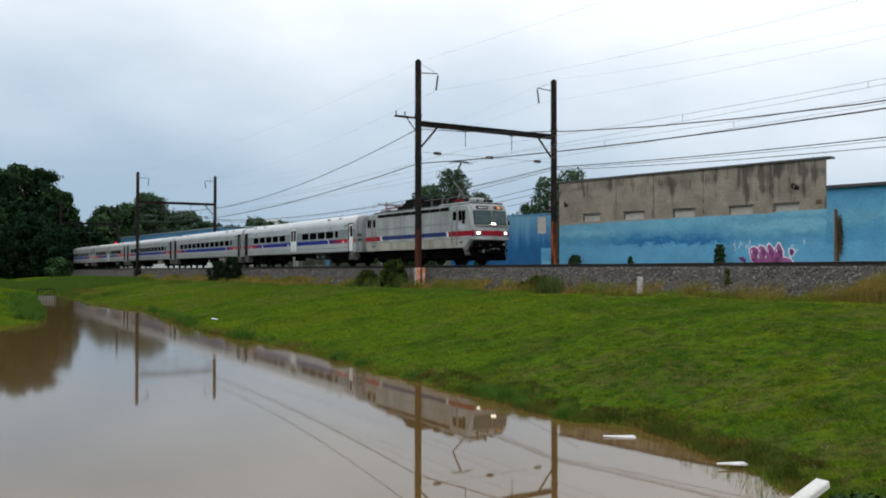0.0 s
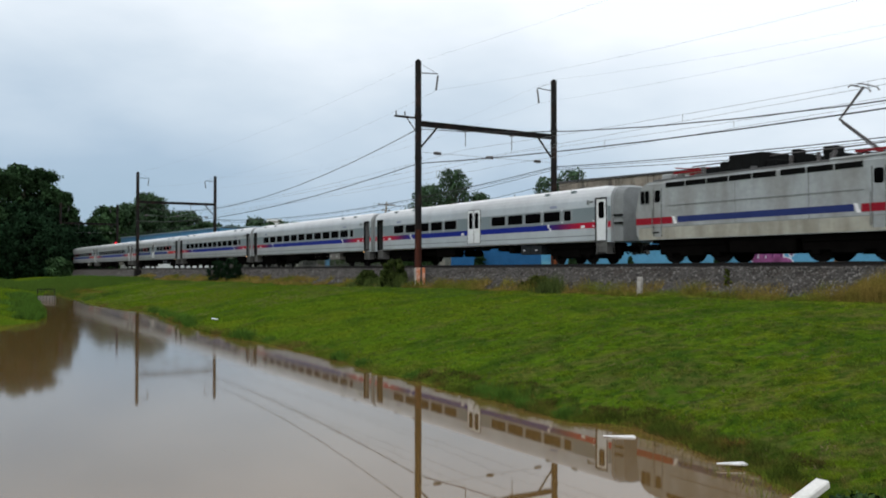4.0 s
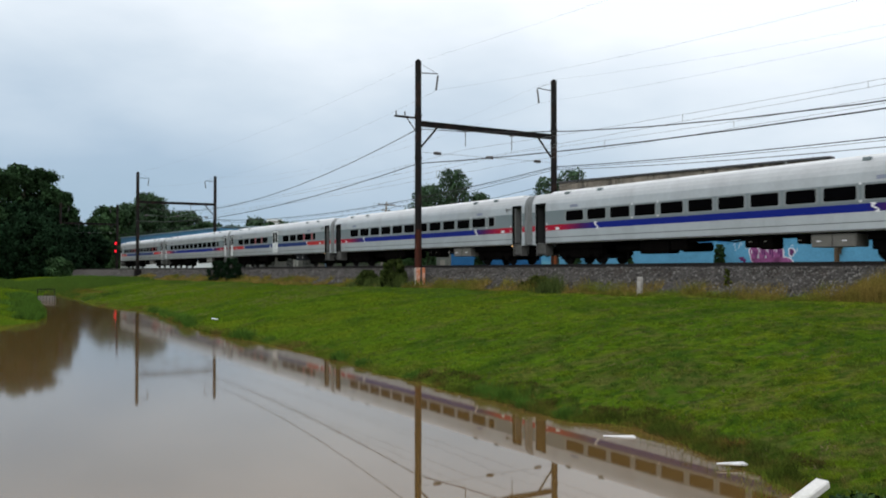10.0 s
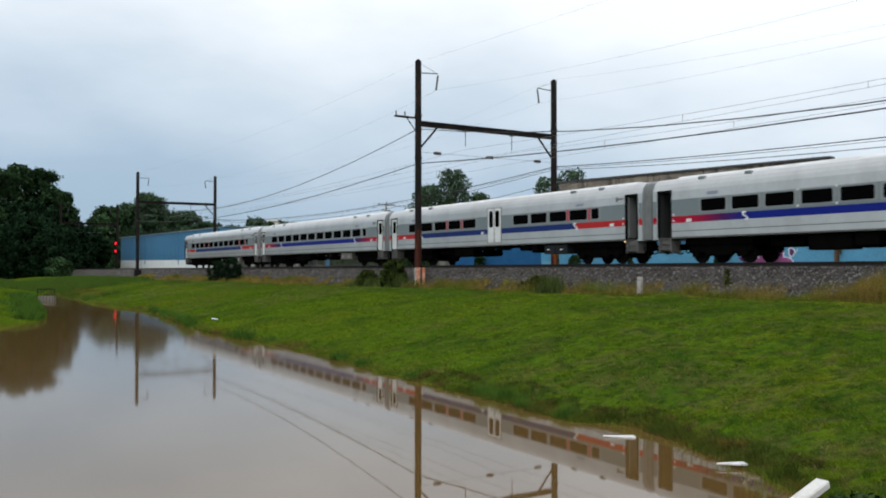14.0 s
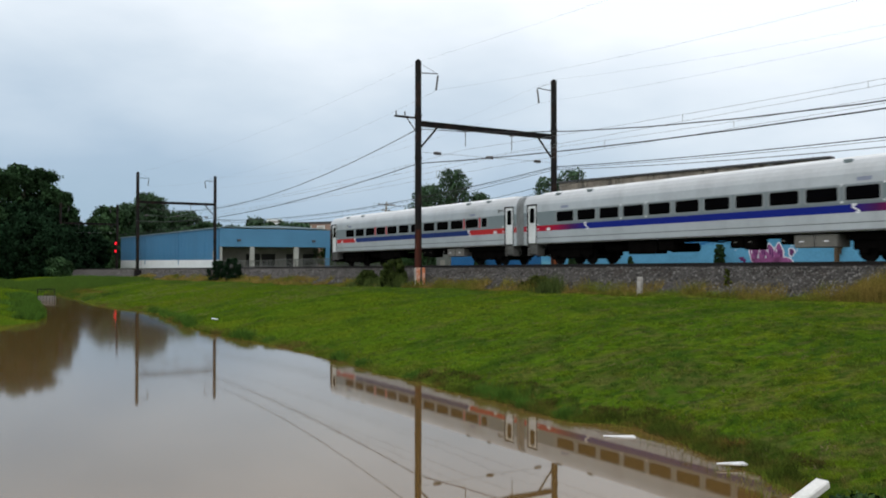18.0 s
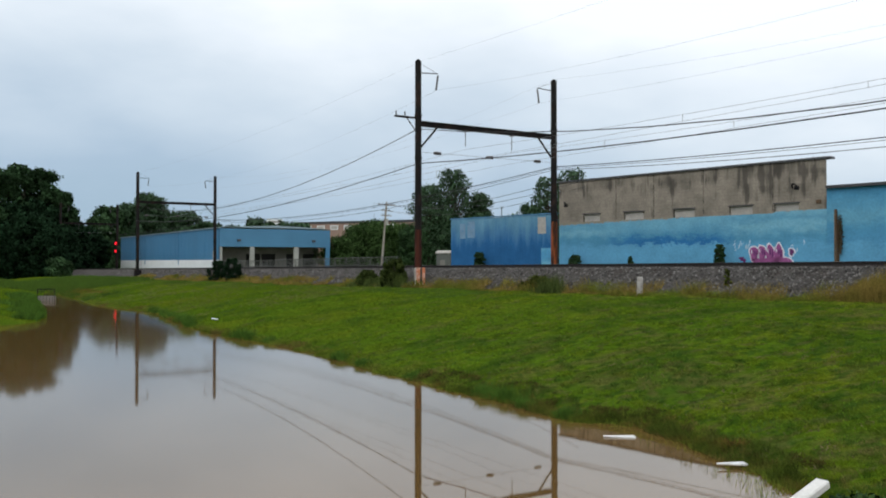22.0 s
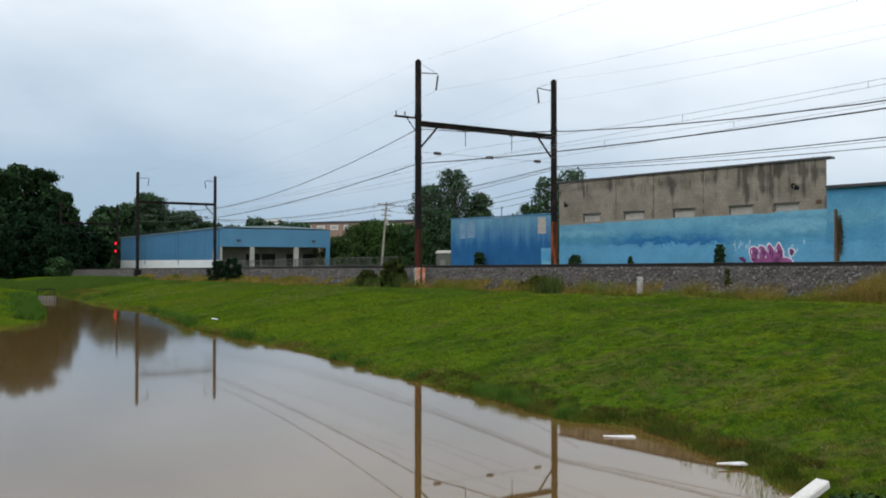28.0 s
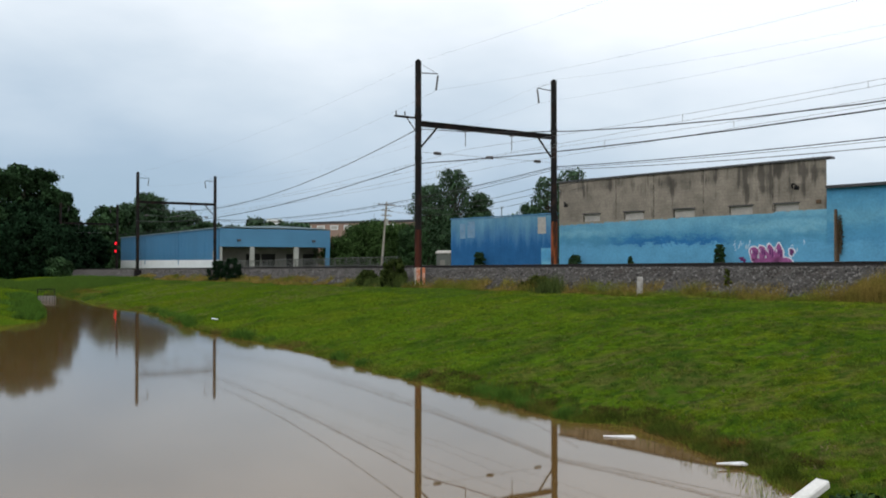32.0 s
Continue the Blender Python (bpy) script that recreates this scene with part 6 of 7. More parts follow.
M["loco_roof"] = mat("loco_roof", (0.07, 0.072, 0.072), 0.8, vary=0.2)
M["vent_dark"] = mat("vent_dark", (0.009, 0.010, 0.010), 0.9, spec=0.05, vary=0.2)
M["stripe_worn"] = mat("stripe_worn", (0.022, 0.034, 0.13), 0.7, spec=0.12, vary=0.15, scale=1.5)
M["loco_lower"] = mat("loco_lower", (0.36, 0.35, 0.295), 0.65, metal=0.1, vary=0.14, scale=0.8, fine=5, second=(0.22, 0.205, 0.165), second_at=0.55, second_scale=1.2, streak=(1, 1, 0.3))
M["box_dark"] = mat("box_dark", (0.020, 0.023, 0.026), 0.8, spec=0.1, vary=0.25, scale=1.5)
M["lilac_grey"] = mat("lilac_grey", (0.25, 0.27, 0.36), 0.6, vary=0.1)
M["lilac_pale"] = mat("lilac_pale", (0.40, 0.43, 0.50), 0.6, vary=0.15, scale=4)
M["folded_leaf"] = mat("folded_leaf", (0.16, 0.168, 0.17), 0.7, vary=0.2)
M["step_lamp"] = mat("step_lamp", (1.0, 0.55, 0.22), 0.4, emit=1.3, vary=0.02)
M["bulb_amber"] = mat("bulb_amber", (0.9, 0.33, 0.10), 0.4, emit=0.7, vary=0.02)
M["pan_red"] = mat("pan_red", (0.19, 0.012, 0.017), 0.7, spec=0.1, vary=0.2)
M["cab_glass"] = mat("cab_glass", (0.030, 0.062, 0.068), 0.12, spec=0.35, vary=0.15)
M["headlight"] = mat("headlight", (1.0, 0.93, 0.75), 0.3, emit=6.0, vary=0.02)
M["marker_red"] = mat("marker_red", (0.9, 0.05, 0.03), 0.4, emit=1.0, vary=0.02)
M["amber"] = mat("amber", (0.12, 0.035, 0.02), 0.4, emit=0.05, vary=0.02)

SIDE = 1.57
SECTION = [(-SIDE + 0.03, 1.14), (SIDE - 0.03, 1.14), (SIDE, 1.2), (SIDE, 3.0), (SIDE - 0.01, 3.35), (SIDE - 0.04, 3.54), (SIDE - 0.12, 3.72), (SIDE - 0.28, 3.88), (SIDE - 0.55, 3.98), (0.5, 4.04), (0, 4.06),
           (-0.5, 4.04), (-SIDE + 0.55, 3.98), (-SIDE + 0.28, 3.88), (-SIDE + 0.12, 3.72), (-SIDE + 0.04, 3.54), (-SIDE + 0.01, 3.35), (-SIDE, 3.0), (-SIDE, 1.2)]
ROOF = [(SIDE - 0.012, 3.42), (SIDE - 0.04, 3.54)] + [p for p in SECTION if p[1] > 3.6] + [(-SIDE + 0.04, 3.54), (-SIDE + 0.012, 3.42)]
MID_DOOR = 0.42
X_DOOR0, X_DOOR1, X_END = 11.48, 12.27, 12.60


def wheelset_truck(parent, x, wheelbase=2.6, r=0.41):
    bm = bmesh.new()
    for s in (-1, 1):
        box(bm, x - wheelbase / 2 - 0.45, x + wheelbase / 2 + 0.45, s * 1.05 - 0.09, s * 1.05 + 0.09, 0.44, 0.84, 0.05)
        box(bm, x - 0.75, x + 0.75, s * 1.08 - 0.12, s * 1.08 + 0.12, 0.30, 1.0, 0.06)
        for q in (-1, 1):
            box(bm, x + q * wheelbase / 2 - 0.2, x + q * wheelbase / 2 + 0.2, s * 1.08 - 0.12, s * 1.08 + 0.12, 0.26, 0.62, 0.04)
            cyl(bm, (x + q * 0.62, s * 1.1, 0.7), (x + q * 0.62, s * 1.1, 1.15), 0.15, n=8)
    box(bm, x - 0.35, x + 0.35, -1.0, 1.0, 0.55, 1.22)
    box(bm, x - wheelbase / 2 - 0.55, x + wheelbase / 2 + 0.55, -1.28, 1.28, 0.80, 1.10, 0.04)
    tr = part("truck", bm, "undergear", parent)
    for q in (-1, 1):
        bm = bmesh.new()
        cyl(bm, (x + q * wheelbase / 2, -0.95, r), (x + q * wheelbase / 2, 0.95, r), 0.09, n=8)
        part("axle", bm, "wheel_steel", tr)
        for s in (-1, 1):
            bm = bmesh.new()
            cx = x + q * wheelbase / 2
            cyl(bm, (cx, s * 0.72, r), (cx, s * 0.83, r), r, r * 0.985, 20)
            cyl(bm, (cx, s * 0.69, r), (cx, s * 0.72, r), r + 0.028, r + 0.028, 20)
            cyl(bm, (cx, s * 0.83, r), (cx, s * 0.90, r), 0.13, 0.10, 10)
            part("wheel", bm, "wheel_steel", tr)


def zigzag(parent, x, z0, z1, side):
    """The white slanting mark where the stripe changes colour."""
    zm = (z0 + z1) / 2
    bm = bmesh.new()
    ya, yb = side * (SIDE + 0.010), side * (SIDE + 0.016)
    for q in ([(x - 0.24, z1 + 0.03), (x + 0.04, z1 + 0.03), (x + 0.04, z1 - 0.05), (x - 0.08, z1 - 0.06), (x - 0.04, zm + 0.02), (x + 0.12, zm - 0.03), (x - 0.02, zm - 0.06), (x - 0.22, zm + 0.03)],
              [(x - 0.02, zm - 0.05), (x + 0.12, zm - 0.03), (x + 0.2, zm - 0.06), (x + 0.26, z0 - 0.04), (x - 0.02, z0 - 0.04), (x - 0.02, z0 + 0.04), (x + 0.1, z0 + 0.04), (x + 0.08, zm - 0.06)]):
        plate(bm, [(x + (px - x) * 0.72, pz) for px, pz in q], min(ya, yb), max(ya, yb))
    bmesh.ops.recalc_face_normals(bm, faces=bm.faces[:])
    part("white_mark", bm, "white_mark", parent)


def window_unit(parent, x0, x1, side):
    z0, z1 = 2.33, 2.87
    ya, yb = side * SIDE, side * (SIDE + 0.012)
    bm = bmesh.new()
    plate(bm, rounded(x0 - 0.13, x1 + 0.13, z0 - 0.06, z1 + 0.06, 0.10), min(ya, yb), max(ya, yb))
    w = part("window", bm, "window_post", parent)
    ya, yb = side * (SIDE + 0.004), side * (SIDE + 0.018)
    bm = bmesh.new()
    plate(bm, rounded(x0, x1, z0, z1, 0.08), min(ya, yb), max(ya, yb))
    part("pane", bm, "window_glass", w)


WIN_LONG = [(-9.68 + 1.702 * k, -9.68 + 1.702 * k + 1.36) for k in range(11)] + [(9.10, 9.64)]
WIN_MID = [(-9.75 + 1.70 * k, -9.75 + 1.70 * k + 1.38) for k in range(5)] + [(2.30 + 1.66 * k, 2.30 + 1.66 * k + 1.38) for k in range(4)] + [(9.0, 9.55)]


def make_coach(label, middle_door, red_style, front_open, rear_open, cab=False):
    c = tagged(empty("coach"), label, "train coach", "coaches of the train")
    bm = bmesh.new()
    prism(bm, SECTION, -X_DOOR0, X_DOOR0)
    part("body", bm, "coach_silver", c)
    for s in (-1, 1):
        bm = bmesh.new()
        prism(bm, ROOF, min(s * X_DOOR0, s * X_END), max(s * X_DOOR0, s * X_END))
        part("roof_end", bm, "coach_silver", c)
        bm = bmesh.new()
        box(bm, min(s * X_DOOR1, s * X_END), max(s * X_DOOR1, s * X_END), -SIDE, SIDE, 1.1, 3.42)
        part("end_wall", bm, "coach_silver", c)
    bm = bmesh.new()
    prism(bm, [(-1.0, 3.96), (1.0, 3.96), (0.8, 4.09), (-0.8, 4.09)], -11.6, 11.6)
    part("roof_cap", bm, "coach_roof", c, "pale weathered roof")
    for x in (-9.85, -7.3, 7.3, 9.5):
        bm = bmesh.new()
        box(bm, x - 0.17, x + 0.17, -SIDE + 0.19, -SIDE + 0.38, 3.80, 3.95, 0.02)
        part("roof_vent", bm, "coach_grey", c)
    for x in (-10.6, 3.2):
        bm = bmesh.new()
        cyl(bm, (x, -0.5, 4.0), (x, -0.5, 4.24), 0.035, n=6)
        part("antenna", bm, "rubber", c)
    blue = "stripe_navy" if red_style == "orange" else "stripe_blue"
    z0, z1 = 1.86, 2.17
    for s in (-1, 1):
        y = s * SIDE

        def skin(name, x0, x1, za, zb, material, proud, label=""):
            bm = bmesh.new()
            ya, yb = s * SIDE, s * (SIDE + proud)
            box(bm, x0, x1, min(ya, yb), max(ya, yb), za, zb)
            return part(name, bm, material, c, label)

        spans = [(-X_DOOR0 + 0.05, MID_DOOR - 0.72), (MID_DOOR + 0.72, X_DOOR0 - 0.05)] if middle_door else [(-X_DOOR0 + 0.05, X_DOOR0 - 0.05)]
        for a, b in spans:
            skin("grey_band", a, b, 2.17, 2.95, "coach_grey", 0.004, "slate grey window band")
        skin("lower_rib", -X_DOOR0 + 0.02, X_DOOR0 - 0.02, 1.455, 1.495, "rubber", 0.008)
        skin("lower_rib", -X_DOOR0 + 0.02, X_DOOR0 - 0.02, 1.16, 1.21, "step_grey", 0.010)
        fl, fr = -7.3, 7.75
        if red_style == "orange":
            runs = [(-X_DOOR0 + 0.05, fl - 0.75, "stripe_orange"), (fl - 0.75, fr, blue), (fr, X_DOOR0 - 0.05, "stripe_orange")]
        else:
            runs = [(-X_DOOR0 + 0.05, X_DOOR0 - 0.05, "stripe_fade")]
        for a, b, material in runs:
            if middle_door and a < 0 < b:
                skin("stripe", a, MID_DOOR - 0.72, z0, z1, material, 0.006)
                skin("stripe", MID_DOOR + 0.72, b, z0, z1, material, 0.006)
            else:
                skin("stripe", a, b, z0, z1, material, 0.006)
        red = "stripe_orange" if red_style == "orange" else "stripe_red"
        for e in (-1, 1):
            a, b = sorted((e * (X_DOOR1 + 0.1), e * (X_END - 0.004)))
            if cab and e < 0:
                # a black strip here in place of stripe and band
                skin("end_post", a - 0.002, b, 1.1, 3.36, "vent_dark", 0.008, "black strip down the rear corner")
                continue
            skin("corner_stripe", a, b, z0, z1, red, 0.006)
            skin("corner_band", a, b, 2.17, 2.95, "coach_grey", 0.004)
        zigzag(c, fr, z0, z1, s)
        zigzag(c, fl - (0.75 if red_style == "orange" else 0), z0, z1, s)
        for k, x in enumerate((-10.4, 10.5, -0.85) if middle_door else (-10.4, 10.5)):
            bm = bmesh.new()
            ya, yb = s * (SIDE + 0.006), s * (SIDE + 0.012)
            box(bm, x - 0.15, x + 0.15, min(ya, yb), max(ya, yb), 1.88, 2.03)
            part("number_bar", bm, "white_mark", c)
        for x in (7.8, -9.35):
            bm = bmesh.new()
            ya, yb = s * (SIDE - 0.03), s * (SIDE + 0.004)
            box(bm, x, x + 0.6, min(ya, yb), max(ya, yb), 3.05, 3.20)
            part("lettering_bar", bm, "lilac_grey", c)
        for k, (a, b) in enumerate(WIN_MID if middle_door else WIN_LONG):
            window_unit(c, a, b, s)
        wins = WIN_MID if middle_door else WIN_LONG
        for k in ((2, 3, 7, 8) if middle_door else (2, 3, 9, 10)):
            x = (wins[k][1] + wins[k + 1][0]) / 2
            ya, yb = s * (SIDE + 0.010), s * (SIDE + 0.020)
            if red_style == "orange":
                bm = bmesh.new()
                box(bm, x - 0.08, x + 0.08, min(ya, yb), max(ya, yb), 2.28, 2.92)
                part("window_post", bm, "red_trim", c, "red strip between windows")
            else:
                for z in (2.27, 2.93):
                    bm = bmesh.new()
                    box(bm, x - 0.045, x + 0.045, min(ya, yb), max(ya, yb), z - 0.04, z + 0.04)
                    part("window_marker", bm, "white_mark", c)
        if middle_door:
            bm = bmesh.new()
            ya, yb = s * SIDE, s * (SIDE + 0.02)
            box(bm, MID_DOOR - 0.705, MID_DOOR + 0.705, min(ya, yb), max(ya, yb), 1.31, 3.435)
            fr_ = part("door_frame", bm, "step_grey", c)
            for q in (-1, 1):
                bm = bmesh.new()
                ya, yb = s * (SIDE + 0.004), s * (SIDE + 0.028)
                box(bm, MID_DOOR + min(q * 0.03, q * 0.66), MID_DOOR + max(q * 0.03, q * 0.66), min(ya, yb), max(ya, yb), 1.34, 3.40, 0.005)
                leaf = part("door_leaf", bm, "coach_roof", fr_)
                bm = bmesh.new()
                ya, yb = s * (SIDE + 0.02), s * (SIDE + 0.034)
                plate(bm, rounded(MID_DOOR + min(q * 0.11, q * 0.52), MID_DOOR + max(q * 0.11, q * 0.52), 2.26, 3.26, 0.12), min(ya, yb), max(ya, yb))
                part("door_window", bm, "window_glass", fr_)
        for e in (-1, 1):
            for z in (1.97, 2.24):
                bm = bmesh.new()
                ya, yb = s * (SIDE + 0.006), s * (SIDE + 0.022)
                box(bm, e * (X_DOOR0 - 0.17) - 0.04, e * (X_DOOR0 - 0.17) + 0.04, min(ya, yb), max(ya, yb), z - 0.045, z + 0.045)
                part("door_button", bm, "white_mark", c)
        bm = bmesh.new()
        ya, yb = s * (SIDE - 0.03), s * (SIDE + 0.05)
        box(bm, 10.85, 11.28, min(ya, yb), max(ya, yb), 3.20, 3.27, 0.01)
        box(bm, 10.85, 10.93, min(ya, yb), max(ya, yb), 3.10, 3.34, 0.01)
        part("side_bracket", bm, "rubber", c)
        # end doors, closed or open, with their steps
        for e, is_open in ((1, front_open), (-1, rear_open)):
            a, b = min(e * X_DOOR0, e * X_DOOR1), max(e * X_DOOR0, e * X_DOOR1)
            bm = bmesh.new()
            ya, yb = s * (SIDE - 0.10), s * (SIDE + 0.014)
            for p, q, r0, r1 in ((a - 0.05, a + 0.03, 1.16, 3.42), (b - 0.03, b + 0.05, 1.16, 3.42), (a + 0.03, b - 0.03, 3.34, 3.42)):
                box(bm, p, q, min(ya, yb), max(ya, yb), r0, r1, 0.01)
            part("end_door_frame", bm, "vent_dark", c)
            if not is_open or s > 0:
                bm = bmesh.new()
                ya, yb = s * (SIDE - 0.08), s * (SIDE - 0.02)
                box(bm, a + 0.03, b - 0.03, min(ya, yb), max(ya, yb), 1.20, 3.34, 0.01)
                leaf = part("end_door", bm, "coach_roof", c, "closed white end door")
                bm = bmesh.new()
                ya, yb = s * (SIDE - 0.03), s * (SIDE - 0.008)
                plate(bm, rounded(a + 0.20, b - 0.18, 2.34, 3.2, 0.11), min(ya, yb), max(ya, yb))
                part("door_window", bm, "window_glass", leaf)
            else:
                bm = bmesh.new()
                box(bm, a + 0.22, a + 0.62, s * SIDE - s * 0.75 - 0.03, s * SIDE - s * 0.75 + 0.03, 1.3, 3.25)
                tube(bm, [(b - 0.1, s * (SIDE - 0.12), 1.3), (b - 0.1, s * (SIDE - 0.12), 2.4)], 0.02)
                part("vestibule_door", bm, "folded_leaf", c, "folded grey inner door")
                bm = bmesh.new()
                p, q = (a + 0.04, a + 0.12) if e > 0 else (b - 0.12, b - 0.04)
                box(bm, p, q, s * SIDE - s * 0.62 if s < 0 else s * SIDE - 0.62, s * SIDE - s * 0.12 if s < 0 else s * SIDE - 0.12, 1.28, 3.28) if s > 0 else box(bm, p, q, -SIDE + 0.12, -SIDE + 0.62, 1.28, 3.28)
                part("end_door", bm, "folded_leaf", c, "end door folded open")
                if e > 0:
                    bm = bmesh.new()
                    cyl(bm, (a - 0.06, s * (SIDE + 0.004), 1.08), (a - 0.06, s * (SIDE + 0.03), 1.08), 0.038, n=8)
                    part("step_lamp", bm, M["step_lamp"], c, "small glowing step lamp")
            bm = bmesh.new()
            ya, yb = s * (SIDE - 0.20), s * (SIDE - 0.12)
            box(bm, a + 0.06, b - 0.06, min(ya, yb), max(ya, yb), 0.56, 1.14)
            steps = part("steps", bm, "step_grey", c)
            for k in range(3):
                bm = bmesh.new()
                ya, yb = s * (SIDE - 0.40), s * (SIDE - 0.06 + 0.02 * k)
                box(bm, a + 0.06, b - 0.06, min(ya, yb), max(ya, yb), 1.13 - 0.25 * k, 1.17 - 0.25 * k)
                part("tread", bm, "step_grey", steps)
            for p in (a, b - 0.06):
                bm = bmesh.new()
                ya, yb = s * (SIDE - 0.6), s * (SIDE - 0.02)
                box(bm, p, p + 0.06, min(ya, yb), max(ya, yb), 0.5, 1.14)
                part("step_side", bm, "step_grey", steps)
    for e, is_open in ((1, front_open), (-1, rear_open)):
        a, b = min(e * X_DOOR0, e * X_DOOR1), max(e * X_DOOR0, e * X_DOOR1)
        bm = bmesh.new()
        box(bm, a, b, -SIDE + 0.6, SIDE - 0.6, 1.12, 1.22)
        box(bm, a, b, -SIDE + 0.1, SIDE - 0.1, 3.34, 3.38)
        box(bm, a + 0.002, a + 0.012, -SIDE + 0.04, SIDE - 0.04, 1.2, 3.38)
        box(bm, b - 0.012, b - 0.002, -SIDE + 0.04, SIDE - 0.04, 1.2, 3.38)
        part("vestibule_floor", bm, "vestibule", c)
        # end of the coach
        bm = bmesh.new()
        pleat = 0.072 if middle_door and not front_open and e > 0 else 0.041
        rings = []
        for k in range(9):
            wide, high = 1.36 - 0.010 * k - (0.04 if k % 2 else 0), 3.95 - 0.006 * k - (0.035 if k % 2 else 0)
            hood = [(-wide, 1.14), (wide, 1.14), (wide, high - 0.6), (wide - 0.06, high - 0.36), (wide - 0.2, high - 0.15), (wide - 0.42, high - 0.03), (0.5, high), (-0.5, high),
                    (-wide + 0.42, high - 0.03), (-wide + 0.2, high - 0.15), (-wide + 0.06, high - 0.36), (-wide, high - 0.6)]
            rings.append([bm.verts.new((e * (X_END + pleat * k), py, pz)) for py, pz in hood])
        for r0, r1 in zip(rings, rings[1:]):
            for k in range(len(r0)):
                bm.faces.new((r0[k], r0[(k + 1) % len(r0)], r1[(k + 1) % len(r0)], r1[k]))
        bm.faces.new(rings[0])
        bm.faces.new(rings[-1])
        bmesh.ops.recalc_face_normals(bm, faces=bm.faces[:])
        if not (cab and e < 0):
            gb = part("gangway_bellows", bm, "bellows", c)
            for zb in ((2.02, 2.42) if middle_door and not front_open and e > 0 else ()):
                bm = bmesh.new()
                box(bm, min(e * (X_END + 0.01), e * (X_END + 0.56)), max(e * (X_END + 0.01), e * (X_END + 0.56)), -1.40, 1.40, zb, zb + 0.09)
                part("bellows_band", bm, "vent_dark", gb)
        else:
            bm.free()
        bm = bmesh.new()
        box(bm, min(e * 11.2, e * 12.9), max(e * 11.2, e * 12.9), -0.18, 0.18, 0.62, 0.92, 0.03)
        part("coupler", bm, "undergear", c)
        for k in range(3):
            bm = bmesh.new()
            y = -1.1 + 0.9 * k
            tube(bm, [(e * 12.2, y, 1.0), (e * 12.32, y, 0.56), (e * 12.45, y, 0.48), (e * 12.58, y, 0.58), (e * 12.66, y, 0.95)], 0.035)
            tube(bm, [(e * 12.66, y, 0.9), (e * 12.78, y, 0.5), (e * 12.93, y, 0.44)], 0.035)
            part("jumper_hose", bm, "undergear", c) if not (cab and e < 0) else bm.free()
    if cab:
        x = -X_END
        bm = bmesh.new()
        plate(bm, [(-12.85, 0.42), (-11.9, 0.36), (-11.2, 0.5), (-11.2, 0.62), (-12.2, 0.62), (-12.3, 1.1), (-12.75, 1.1)], -1.35, 1.35)
        bmesh.ops.recalc_face_normals(bm, faces=bm.faces[:])
        part("pilot", bm, "undergear", c)
        bm = bmesh.new()
        box(bm, x - 0.03, x, -1.3, -0.45, 2.35, 3.05)
        box(bm, x - 0.03, x, 0.45, 1.3, 2.35, 3.05)
        part("cab_window", bm, "window_glass", c)
        bm = bmesh.new()
        box(bm, x - 0.04, x, -0.38, 0.38, 1.25, 3.1, 0.01)
        part("end_gangway_door", bm, "coach_roof", c)
        for y in (-1.2, 1.2):
            bm = bmesh.new()
            cyl(bm, (x, y, 3.3), (x - 0.05, y, 3.3), 0.09, n=10)
            part("marker_lamp", bm, M["marker_red"], c, "small red tail lamp")
        bm = bmesh.new()
        box(bm, -9.72, -9.36, -SIDE - 0.014, -SIDE + 0.03, 3.03, 3.25, 0.004)
        fr_ = part("side_light", bm, "rubber", c)
        bm = bmesh.new()
        box(bm, -9.67, -9.41, -SIDE - 0.02, -SIDE - 0.012, 3.08, 3.20)
        part("light_glass", bm, "coach_roof", fr_)
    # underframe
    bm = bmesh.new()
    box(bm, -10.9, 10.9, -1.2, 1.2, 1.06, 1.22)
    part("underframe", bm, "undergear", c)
    for x in (-9.07, 9.07):
        wheelset_truck(c, x)
    bm = bmesh.new()
    box(bm, 4.95, 6.85, -1.42, -0.5, 0.56, 1.08, 0.03)
    b1 = part("equipment_box", bm, "box_dark", c) if middle_door else part("equipment_box", bm, "equipment_box", c, "beige equipment box under the floor")
    for x in (5.3, 6.4):
        bm = bmesh.new()
        box(bm, x - 0.10, x + 0.10, -1.435, -1.42, 0.78, 0.83)
        part("latch", bm, "white_mark", b1)
    bm = bmesh.new()
    box(bm, 5.87, 5.90, -1.425, -1.42, 0.58, 1.06)
    part("seam", bm, "undergear", b1)
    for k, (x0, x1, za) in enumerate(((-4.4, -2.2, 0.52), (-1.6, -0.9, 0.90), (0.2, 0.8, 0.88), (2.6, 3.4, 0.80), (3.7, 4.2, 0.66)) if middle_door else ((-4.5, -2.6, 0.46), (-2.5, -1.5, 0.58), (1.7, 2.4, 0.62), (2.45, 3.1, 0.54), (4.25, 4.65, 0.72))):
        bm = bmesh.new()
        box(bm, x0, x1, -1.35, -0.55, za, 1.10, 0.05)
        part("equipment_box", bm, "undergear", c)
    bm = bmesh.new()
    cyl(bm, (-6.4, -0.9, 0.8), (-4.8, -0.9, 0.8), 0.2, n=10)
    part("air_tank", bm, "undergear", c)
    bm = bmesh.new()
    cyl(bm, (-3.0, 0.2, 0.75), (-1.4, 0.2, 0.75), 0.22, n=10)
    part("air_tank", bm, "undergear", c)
    for x in () if middle_door else (2.0, 2.75, 4.4):
        bm = bmesh.new()
        box(bm, x - 0.07, x + 0.07, -1.36, -1.34, 0.85, 0.89)
        part("valve_tag", bm, "equipment_box", c)
    bm = bmesh.new()
    tube(bm, [(-1.6, -1.25, 0.98), (0.2, -1.25, 1.0), (1.2, -1.25, 0.9), (1.8, -1.25, 0.98)], 0.04)
